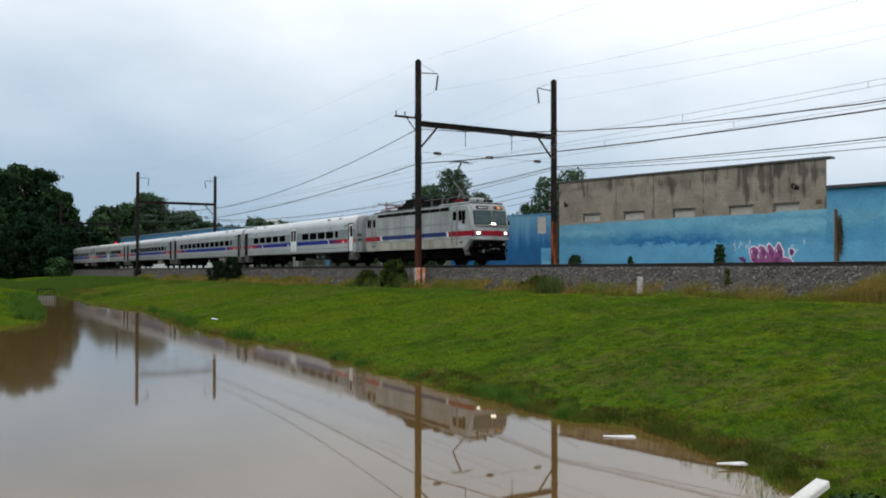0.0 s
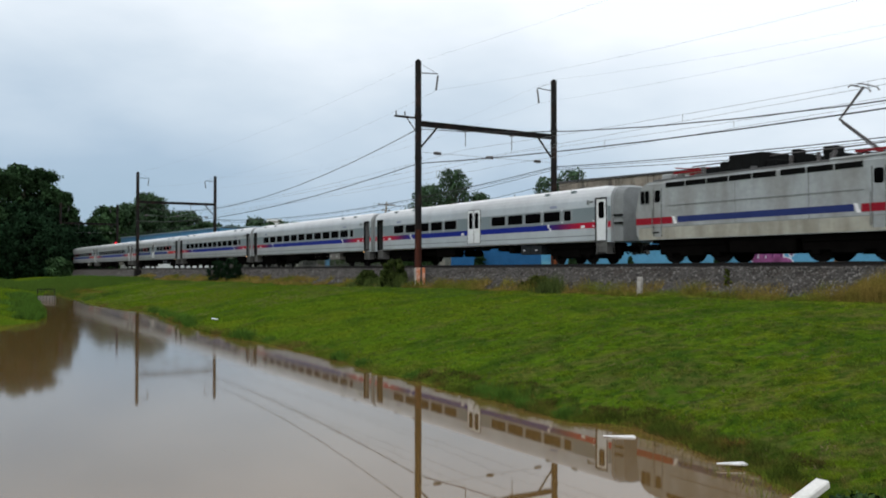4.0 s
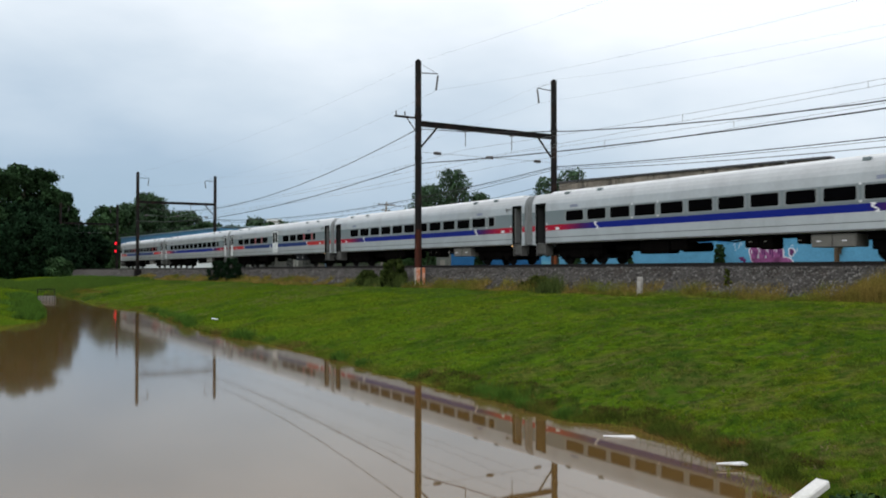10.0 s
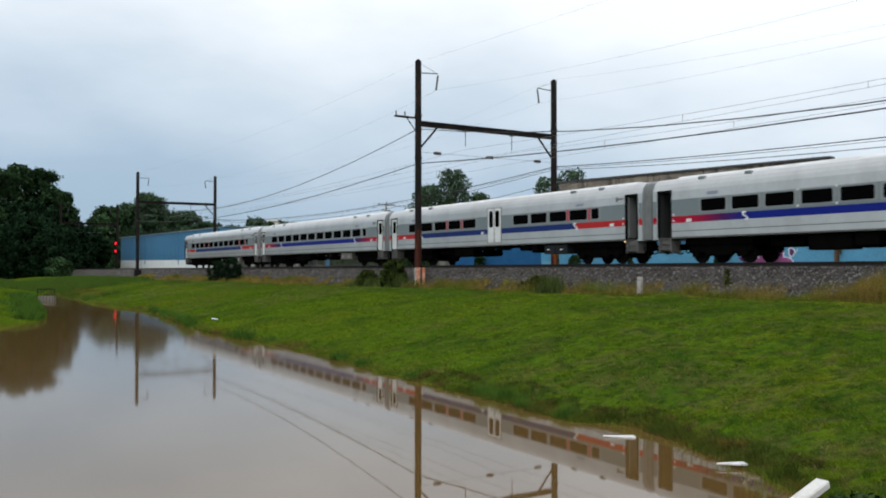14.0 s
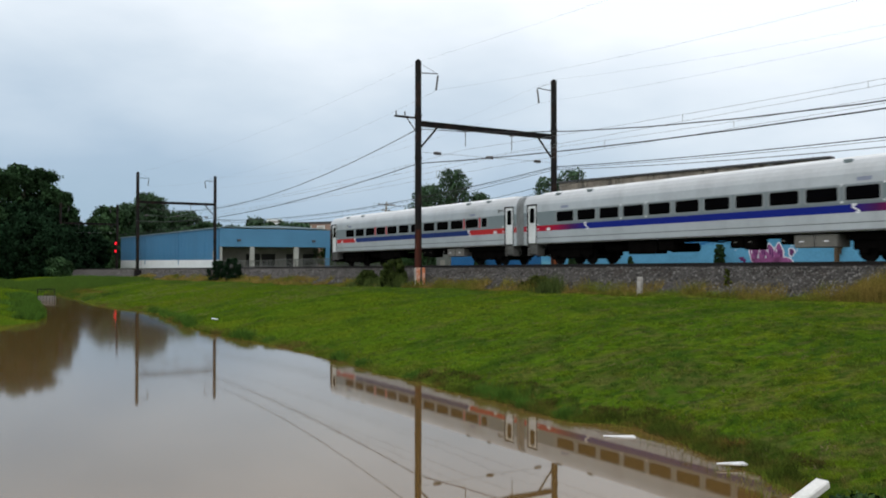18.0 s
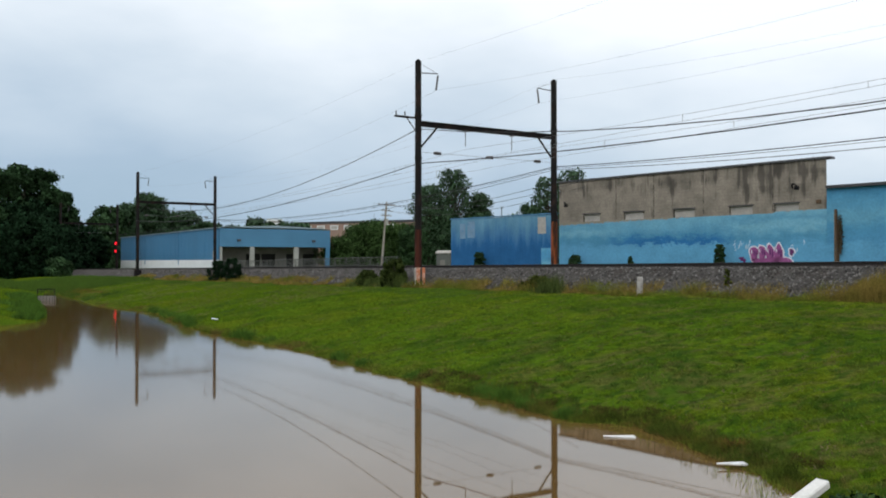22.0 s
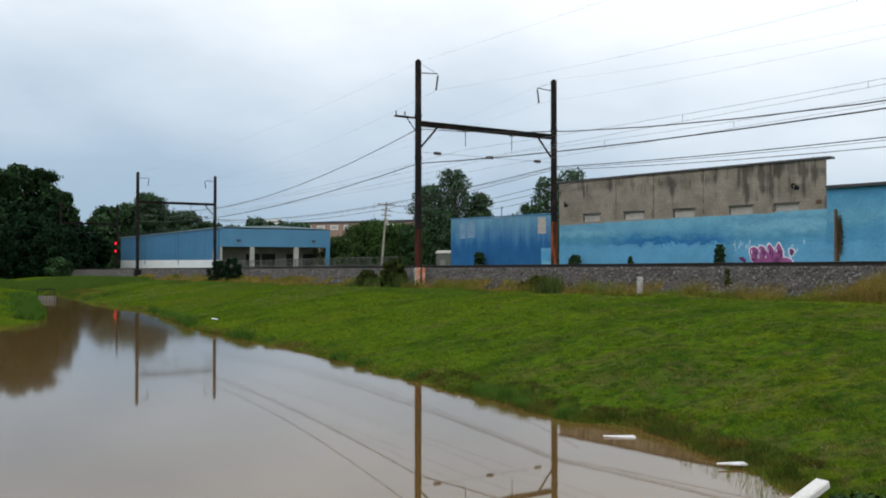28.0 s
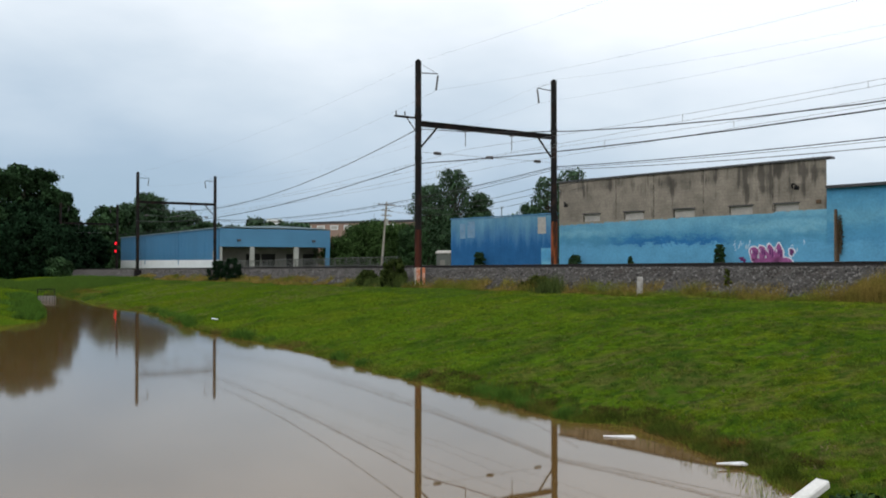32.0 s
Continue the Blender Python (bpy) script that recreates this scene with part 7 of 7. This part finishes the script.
    part("brake_pipe", bm, "undergear", c)
    return c


COACH, LAG = 25.91, 0.95        # length over couplers; gap behind the locomotive
coaches = [
    make_coach("silver middle-door coach, red and blue stripe, rear door open", True, "red", False, True),
    make_coach("silver coach with red and blue stripe and both end doors open", False, "red", True, True),
    make_coach("silver coach with purple-edged stripe and both end doors open", False, "red", True, True),
    make_coach("silver middle-door coach with orange and blue stripe and red trim", True, "orange", True, False),
    make_coach("silver coach with red and blue stripe and closed end doors", False, "red", False, False),
    make_coach("silver cab coach at the tail with orange and blue stripe", False, "orange", False, False, True),
]


def taper(bm):
    """The nose narrows towards its face, which is bent to a shallow vee."""
    bmesh.ops.bisect_plane(bm, geom=bm.verts[:] + bm.edges[:] + bm.faces[:], plane_co=(0, 0, 0), plane_no=(0, 1, 0))
    for v in bm.verts:
        if v.co.x > 13.951:
            share_ = min(1.0, (v.co.x - 13.95) / 0.5)
            v.co.y *= 1 - 0.06 * min(1.0, (v.co.x - 13.95) / 0.93)
            v.co.x += 0.26 * (0.5 - abs(v.co.y) / 1.3) * share_


def make_locomotive():
    """Local x runs from the rear coupling plane; the nose points to +x."""
    lo = tagged(empty("locomotive"), "boxy silver electric locomotive with red and blue stripe, headlights lit", "locomotive")
    W, x0 = 1.52, 0.30
    zs, zr = 1.12, 3.93
    # side outline with raked nose, drawn across the width
    bm = bmesh.new()
    prof = [(x0 + 0.35, zs), (13.85, zs), (14.42, 1.48), (14.86, 1.58), (14.88, 2.15), (14.82, 2.48), (14.66, 3.54), (14.52, 3.80), (14.25, zr), (x0 + 0.8, zr), (x0 + 0.45, 3.78), (x0 + 0.3, 3.40), (x0 - 0.05, 2.42), (x0, 1.55)]
    plate(bm, prof, -W, W)
    body_edges = [e for e in bm.edges if abs(e.verts[0].co.y - e.verts[1].co.y) < 1e-4 and min(e.verts[0].co.z, e.verts[1].co.z) > 1.3]
    bmesh.ops.bevel(bm, geom=body_edges, offset=0.14, segments=3, affect="EDGES")
    for at in (13.95, 14.45):
        bmesh.ops.bisect_plane(bm, geom=bm.verts[:] + bm.edges[:] + bm.faces[:], plane_co=(at, 0, 0), plane_no=(1, 0, 0))
    taper(bm)
    bmesh.ops.recalc_face_normals(bm, faces=bm.faces[:])
    part("body", bm, "loco_silver", lo)
    bm = bmesh.new()
    box(bm, 1.3, 14.2, -W + 0.22, W - 0.22, zr - 0.01, zr + 0.10, 0.03)
    part("roof", bm, "loco_roof", lo)
    for s in (-1, 1):
        def skin(name, a, b, za, zb, material, proud, label="", inset=0.0):
            bm = bmesh.new()
            ya, yb = s * (W - inset), s * (W + proud)
            box(bm, a, b, min(ya, yb), max(ya, yb), za, zb)
            return part(name, bm, material, lo, label)

        skin("stripe", 0.40, 2.75, 1.86, 2.18, "stripe_dull", 0.009)
        skin("stripe", 3.05, 11.8, 1.90, 2.18, "stripe_worn", 0.006)
        skin("stripe", 12.1, 13.95, 1.86, 2.18, "stripe_dull", 0.009)
        bm = bmesh.new()
        ya, yb = s * (W - 0.02), s * (W + 0.009)
        box(bm, 13.95, 14.84, min(ya, yb), max(ya, yb), 1.86, 2.18)
        taper(bm)
        part("stripe", bm, "stripe_dull", lo)
        for x in (2.88, 11.95):
            bm = bmesh.new()
            ya, yb = s * (W + 0.006), s * (W + 0.012)
            plate(bm, [(x - 0.17, 2.2), (x - 0.01, 2.2), (x + 0.15, 1.84), (x - 0.03, 1.84)], min(ya, yb), max(ya, yb))
            part("white_mark", bm, "white_mark", lo)
        for k in range(8):
            skin("lower_side", 0.60 + 1.62 * k, 0.60 + 1.62 * k + 1.605, 1.14, 1.695, "loco_lower", 0.004, "yellowed dirty lower side panel")
            a = 2.35 + 1.22 * k + (0.15 if k > 4 else 0)
            v = skin("vent", a, a + 1.15, 3.56, 3.80, "vent_dark", 0.012)
            for q in range(4):
                bm = bmesh.new()
                ya, yb = s * (W + 0.01), s * (W + 0.03)
                box(bm, a, a + 1.05, min(ya, yb), max(ya, yb), 3.59 + 0.05 * q, 3.602 + 0.05 * q)
                part("louvre", bm, "undergear", v)
        skin("seam", 9.86, 9.90, 1.2, 3.58, "rubber", 0.003)
        skin("seam", 6.3, 6.33, 1.2, 3.58, "rubber", 0.002)
        skin("handrail", 2.5, 12.2, 2.70, 2.73, "rubber", 0.03)
        skin("lower_rib", 0.6, 14.6, 1.70, 1.73, "rubber", 0.006)
        # cab door and windows at either end
        for a, b, za, zb in ((12.55, 13.05, 1.25, 3.56), (1.58, 2.04, 1.25, 3.56)):
            d = skin("cab_door", a, b, za, zb, "loco_silver", 0.005, "cab door")
            for q in (a - 0.015, b + 0.015):
                bm = bmesh.new()
                ya, yb = s * W, s * (W + 0.007)
                box(bm, q - 0.014, q + 0.014, min(ya, yb), max(ya, yb), za, zb)
                part("door_seam", bm, "vent_dark", d)
            bm = bmesh.new()
            ya, yb = s * (W + 0.002), s * (W + 0.012)
            plate(bm, rounded(a + 0.06, b - 0.05, 2.90, 3.48, 0.10), min(ya, yb), max(ya, yb))
            part("door_window", bm, "window_glass", d)
            bm = bmesh.new()
            for q in (a - 0.07, b + 0.05):
                tube(bm, [(q, s * (W + 0.05), 1.35), (q, s * (W + 0.05), 2.6)], 0.018)
            part("grab_rail", bm, "rubber", d)
        for a, b in ((13.28, 14.02), (0.74, 1.28)):
            bm = bmesh.new()
            ya, yb = s * W, s * (W + 0.014)
            plate(bm, rounded(a - 0.05, b + 0.05, 2.82, 3.54, 0.09), min(ya, yb), max(ya, yb))
            w = part("cab_side_window", bm, "rubber", lo)
            bm = bmesh.new()
            ya, yb = s * (W + 0.005), s * (W + 0.02)
            m = (a + b) / 2
            plate(bm, rounded(a, m - 0.02, 2.88, 3.48, 0.06), min(ya, yb), max(ya, yb))
            plate(bm, rounded(m + 0.02, b, 2.88, 3.48, 0.06), min(ya, yb), max(ya, yb))
            part("pane", bm, "window_glass", w)
        skin("number_bar", 13.3, 13.7, 1.42, 1.50, "vent_dark", 0.008)
        skin("number_bar", 1.5, 1.9, 1.42, 1.50, "vent_dark", 0.008)
        # a reflection on the body side, painted as a pale patch
        skin("emblem", 13.2, 13.95, 2.30, 2.68, "lilac_pale", 0.006, "pale blue-grey reflection painted under the cab window")
        bm = bmesh.new()
        tube(bm, [(14.15, s * (W + 0.02), 2.95), (14.2, s * (W + 0.28), 2.95)], 0.015)
        box(bm, 14.16, 14.24, s * (W + 0.26) - 0.08, s * (W + 0.26) + 0.08, 2.6, 2.9, 0.01)
        part("mirror", bm, "vent_dark", lo)
        # pilot steps
        bm = bmesh.new()
        ya, yb = s * (W - 0.16), s * (W - 0.02)
        plate(bm, [(13.72, 1.13), (14.05, 1.22), (14.40, 1.46), (14.52, 1.40), (14.20, 0.95), (14.42, 0.62), (13.98, 0.58)], min(ya, yb), max(ya, yb))
        bmesh.ops.recalc_face_normals(bm, faces=bm.faces[:])
        st = part("step", bm, "step_grey", lo)
        for z in (0.62, 0.86):
            bm = bmesh.new()
            ya, yb = s * (W - 0.2), s * (W + 0.02)
            box(bm, 13.95, 14.42, min(ya, yb), max(ya, yb), z, z + 0.05)
            part("tread", bm, "undergear", st)
    # nose: windshields, lamps, stripe; local frame leans with the raked face
    rake = Matrix.Translation((14.74, 0, 3.03)) @ Euler((0, radians(-8.7), 0)).to_matrix().to_4x4()
    for y0, y1 in ((-1.32, -0.07), (0.07, 1.32)):
        bm = bmesh.new()
        box(bm, -0.02, 0.030, y0 - 0.03, y1 + 0.03, -0.47, 0.44, 0.01)
        bmesh.ops.transform(bm, matrix=rake, verts=bm.verts[:])
        taper(bm)
        fr_ = part("windshield", bm, "vent_dark", lo)
        bm = bmesh.new()
        box(bm, 0.02, 0.040, y0, y1, -0.44, 0.41, 0.008)
        bmesh.ops.transform(bm, matrix=rake, verts=bm.verts[:])
        taper(bm)
        part("pane", bm, "cab_glass", fr_)
        bm = bmesh.new()
        tube(bm, [(0.05, (y0 + y1) / 2, -0.47), (0.055, y0 + 0.3, -0.05)], 0.005)
        bmesh.ops.transform(bm, matrix=rake, verts=bm.verts[:])
        taper(bm)
        part("wiper", bm, "vent_dark", fr_)
    for y, material, nm in ((-0.66, "vent_dark", "number_board"), (0.66, "amber", "destination_lamp")):
        bm = bmesh.new()
        box(bm, 14.42, 14.68, y - 0.40, y + 0.40, 3.56, 3.77, 0.02)
        taper(bm)
        board = part(nm, bm, material, lo)
        bm = bmesh.new()
        for q in range(4 if y < 0 else 1):
            w = 0.055 if y < 0 else 0.16
            yy = y - 0.24 + 0.16 * q if y < 0 else y
            box(bm, 14.68, 14.685, yy - w, yy + w, 3.62, 3.71)
        taper(bm)
        part("number_bar" if y < 0 else "lamp_glass", bm, M["white_mark"] if y < 0 else M["bulb_amber"], board)
    bm = bmesh.new()
    box(bm, 14.78, 14.895, -W + 0.02, W - 0.02, 1.86, 2.18)
    taper(bm)
    part("nose_stripe", bm, "stripe_dull", lo)
    bm = bmesh.new()
    box(bm, 14.74, 14.91, -W - 0.01, W + 0.01, 1.60, 1.70, 0.02)
    taper(bm)
    part("anticlimber", bm, "loco_silver", lo)
    for y in (-1.13, 1.13):
        bm = bmesh.new()
        box(bm, 14.78, 14.93, y - 0.24, y + 0.24, 1.88, 2.16, 0.03)
        taper(bm)
        h = part("headlight_housing", bm, "loco_silver", lo)
        bm = bmesh.new()
        cyl(bm, (14.93, y, 2.02), (14.96, y, 2.02), 0.085, 0.075, 14)
        taper(bm)
        part("headlight", bm, M["headlight"], h, "lit headlight")
    bm = bmesh.new()
    box(bm, 14.68, 14.87, -0.26, 0.26, 2.52, 2.72, 0.03)
    taper(bm)
    h = part("headlight_housing", bm, "vent_dark", lo)
    bm = bmesh.new()
    box(bm, 14.7, 14.90, -1.38, 1.38, 2.44, 2.50, 0.01)
    taper(bm)
    part("ledge", bm, "rubber", lo, "dark ledge under the windshields")
    for y in (-0.11, 0.11):
        bm = bmesh.new()
        cyl(bm, (14.87, y, 2.62), (14.9, y, 2.62), 0.072, 0.065, 12)
        taper(bm)
        part("headlight", bm, M["headlight"], h, "lit headlight")
    # pilot, coupler, hoses
    bm = bmesh.new()
    box(bm, 13.9, 14.52, -1.28, 1.28, 0.42, 1.14, 0.05)
    box(bm, 14.30, 14.70, -1.18, 1.18, 1.05, 1.50, 0.04)
    part("pilot", bm, "undergear", lo)
    random.seed(5)
    for k in range(14):
        y = -1.2 + 0.18 * k
        bm = bmesh.new()
        z = random.uniform(0.75, 1.25)
        box(bm, 14.55, random.uniform(14.78, 15.0), y - 0.05, y + random.uniform(0.04, 0.10), z, z + random.uniform(0.08, 0.22), 0.01)
        part("pilot_fitting", bm, random.choice(("undergear", "box_dark", "step_grey", "rubber")), lo)
    bm = bmesh.new()
    box(bm, 14.6, 15.35, -0.2, 0.2, 0.72, 1.0, 0.04)
    part("coupler", bm, "undergear", lo)
    for y in (-0.9, -0.55, 0.55, 0.9):
        bm = bmesh.new()
        tube(bm, [(14.65, y, 1.15), (14.95, y, 0.85), (14.9, y, 0.45)], 0.03)
        part("hose", bm, "undergear", lo)
    bm = bmesh.new()
    box(bm, 14.2, 14.70, -1.2, 1.2, 0.28, 0.36, 0.02)
    box(bm, 14.64, 14.72, -1.2, 1.2, 0.30, 0.56, 0.02)
    part("snow_plough", bm, "undergear", lo)
    bm = bmesh.new()
    box(bm, -0.4, 0.6, -0.2, 0.2, 0.65, 0.95, 0.04)
    part("coupler", bm, "undergear", lo)
    bm = bmesh.new()
    box(bm, 1.2, 14.0, -1.25, 1.25, 0.95, zs)
    part("underframe", bm, "undergear", lo)
    for x in (3.6, 11.3):
        wheelset_truck(lo, x, 2.78, 0.62)
        bm = bmesh.new()
        box(bm, x - 2.0, x + 2.0, -1.2, 1.2, 0.40, 1.08, 0.08)
        part("truck_frame", bm, "undergear", lo)
    bm = bmesh.new()
    box(bm, 5.8, 9.1, -1.35, 1.35, 0.38, 0.97, 0.06)
    part("transformer_tank", bm, "undergear", lo)
    # roof gear
    for a, b, z, w in ((5.55, 7.35, 0.82, 1.0), (5.0, 5.55, 0.60, 0.9), (4.1, 5.0, 0.42, 0.8), (7.35, 7.9, 0.46, 0.8), (8.3, 8.55, 0.84, 0.3), (8.75, 9.15, 0.56, 0.6), (9.75, 10.3, 0.78, 0.35), (10.5, 10.9, 0.40, 0.6)):
        bm = bmesh.new()
        box(bm, a, b, -w, w, zr + 0.10, zr + z, 0.05)
        for q in range(4):
            xx = a + (b - a) * (q + 0.5) / 4
            box(bm, xx - 0.03, xx + 0.03, -w - 0.02, w + 0.02, zr + 0.12, zr + z - 0.03)
        part("roof_equipment", bm, "vent_dark", lo)
    for x, y in ((8.4, -0.5), (8.9, 0.4), (9.6, -0.4), (10.4, -0.5), (10.9, 0.4), (13.2, -0.5), (13.7, 0.3), (3.6, -0.4), (3.0, 0.4)):
        bm = bmesh.new()
        for q in range(4):
            cyl(bm, (x, y, zr + 0.1 + 0.12 * q), (x, y, zr + 0.21 + 0.12 * q), 0.10, 0.06, 8)
        part("insulator", bm, "insulator", lo)
    bm = bmesh.new()
    tube(bm, [(3.0, -0.4, zr + 0.62), (8.4, -0.5, zr + 0.66), (10.4, -0.5, zr + 0.62), (13.2, -0.5, zr + 0.62)], 0.03)
    part("bus_bar", bm, "insulator", lo)
    bm = bmesh.new()
    for y in (-0.55, 0.0, 0.55):
        tube(bm, [(13.55, y, zr + 0.2), (14.1, y, zr + 0.22)], 0.07)
    box(bm, 13.3, 13.6, -0.7, 0.7, zr + 0.08, zr + 0.3, 0.04)
    part("horns", bm, "vent_dark", lo)
    # small roof fittings: pipes, boxes and rails
    random.seed(21)
    for k in range(16):
        x, y = 2.6 + 0.72 * k, random.choice((-0.95, -0.75, -0.4, 0.5, 0.9))
        bm = bmesh.new()
        if k % 3 == 0:
            box(bm, x - 0.16, x + 0.16, y - 0.12, y + 0.12, zr + 0.08, zr + random.uniform(0.2, 0.4), 0.02)
        elif k % 3 == 1:
            tube(bm, [(x - 0.4, y, zr + 0.18), (x, y, zr + 0.26), (x + 0.4, y + 0.2, zr + 0.18)], 0.035)
        else:
            cyl(bm, (x, y, zr + 0.05), (x, y, zr + random.uniform(0.25, 0.5)), 0.07, 0.05, 8)
        part("roof_fitting", bm, random.choice(("vent_dark", "loco_roof", "insulator", "step_grey")), lo)
    # raised pantograph
    bm = bmesh.new()
    for y in (-0.55, 0.55):
        box(bm, 11.3, 12.6, y - 0.05, y + 0.05, zr + 0.34, zr + 0.43)
    for x in (11.35, 12.0, 12.55):
        box(bm, x - 0.05, x + 0.05, -0.6, 0.6, zr + 0.34, zr + 0.42)
    pan = part("pantograph", bm, "pan_red", lo, "raised red-framed pantograph")
    bm = bmesh.new()
    for x in (11.4, 12.5):
        for y in (-0.55, 0.55):
            cyl(bm, (x, y, zr + 0.1), (x, y, zr + 0.34), 0.09, 0.05, 8)
    part("pantograph_foot", bm, "insulator", pan)
    bm = bmesh.new()
    cyl(bm, (12.0, 0, zr + 0.40), (10.3, 0, zr + 1.85), 0.065, 0.05, 8)
    tube(bm, [(11.8, 0.12, zr + 0.40), (10.35, 0.06, zr + 1.70)], 0.02)
    part("lower_arm", bm, "insulator", pan)
    bm = bmesh.new()
    for s in (-1, 1):
        tube(bm, [(10.3, s * 0.02, zr + 1.85), (11.35, s * 0.05, 6.92)], 0.032)
    part("upper_arm", bm, "insulator", pan)
    bm = bmesh.new()
    for dx in (-0.18, 0.18):
        tube(bm, [(11.35 + dx, -0.78, 6.84), (11.35 + dx, -0.6, 6.95), (11.35 + dx, 0.6, 6.95), (11.35 + dx, 0.78, 6.84)], 0.028)
    part("contact_strip", bm, "insulator", pan)
    # folded rear pantograph
    bm = bmesh.new()
    for y in (-0.55, 0.55):
        box(bm, 2.0, 3.6, y - 0.05, y + 0.05, zr + 0.36, zr + 0.46)
    tube(bm, [(2.1, 0, zr + 0.45), (3.7, 0, zr + 0.55), (2.3, 0, zr + 0.62)], 0.04)
    tube(bm, [(2.4, -0.9, zr + 0.6), (2.4, 0.9, zr + 0.6)], 0.03)
    part("folded_pantograph", bm, "pan_red", lo)
    bm = bmesh.new()
    box(bm, 10.7, 14.15, -W + 0.12, W - 0.12, zr + 0.005, zr + 0.13, 0.05)
    part("cab_roof", bm, "loco_silver", lo, "silver cab roof")
    bm = bmesh.new()
    box(bm, 13.0, 13.35, -0.9, -0.1, zr + 0.12, zr + 0.40, 0.06)
    part("roof_equipment", bm, "vent_dark", lo)
    bm = bmesh.new()
    box(bm, 13.5, 14.0, -0.95, 0.1, zr + 0.12, zr + 0.42, 0.10)
    part("air_conditioner", bm, "loco_silver", lo, "grey rounded roof unit")
    bm = bmesh.new()
    box(bm, 1.4, 2.0, -0.8, 0.8, zr + 0.08, zr + 0.38, 0.06)
    part("roof_hatch", bm, "loco_silver", lo)
    return lo


loco = make_locomotive()


# ---- movement ----
def motions():
    """The train gathers speed from about 7 to 12 m/s; heads are where the locomotive's rear coupling stands."""
    heads = [(0, -59.54), (1, -52.32), (2, -45.22), (3, -38.13), (4, -30.98), (5, -23.76), (6, -16.48), (7, -9.15), (8, -1.7), (9, 5.9), (10, 13.77), (11, 21.96), (12, 30.52), (13, 39.43), (14, 48.92), (15, 58.71), (16, 68.9), (17, 79.51), (18, 90.73), (19, 102.4), (20, 114.46), (21, 126.9), (22, 139.37)]
    heads += [(t, 139.27 + 12.46 * (t - 22)) for t in (24, 26, 28, 30, 32)]
    tilt = -math.degrees(math.atan(GRADE))

    def at(x):
        return pose(x, NEAR, EYE + 0.04 + GRADE * (x + 18.1), 0, tilt, 0)
    walk(loco, [(t, at(h)) for t, h in heads])
    for k, c in enumerate(coaches):
        walk(c, [(t, at(h - LAG - COACH * (k + 0.5))) for t, h in heads])


motions()
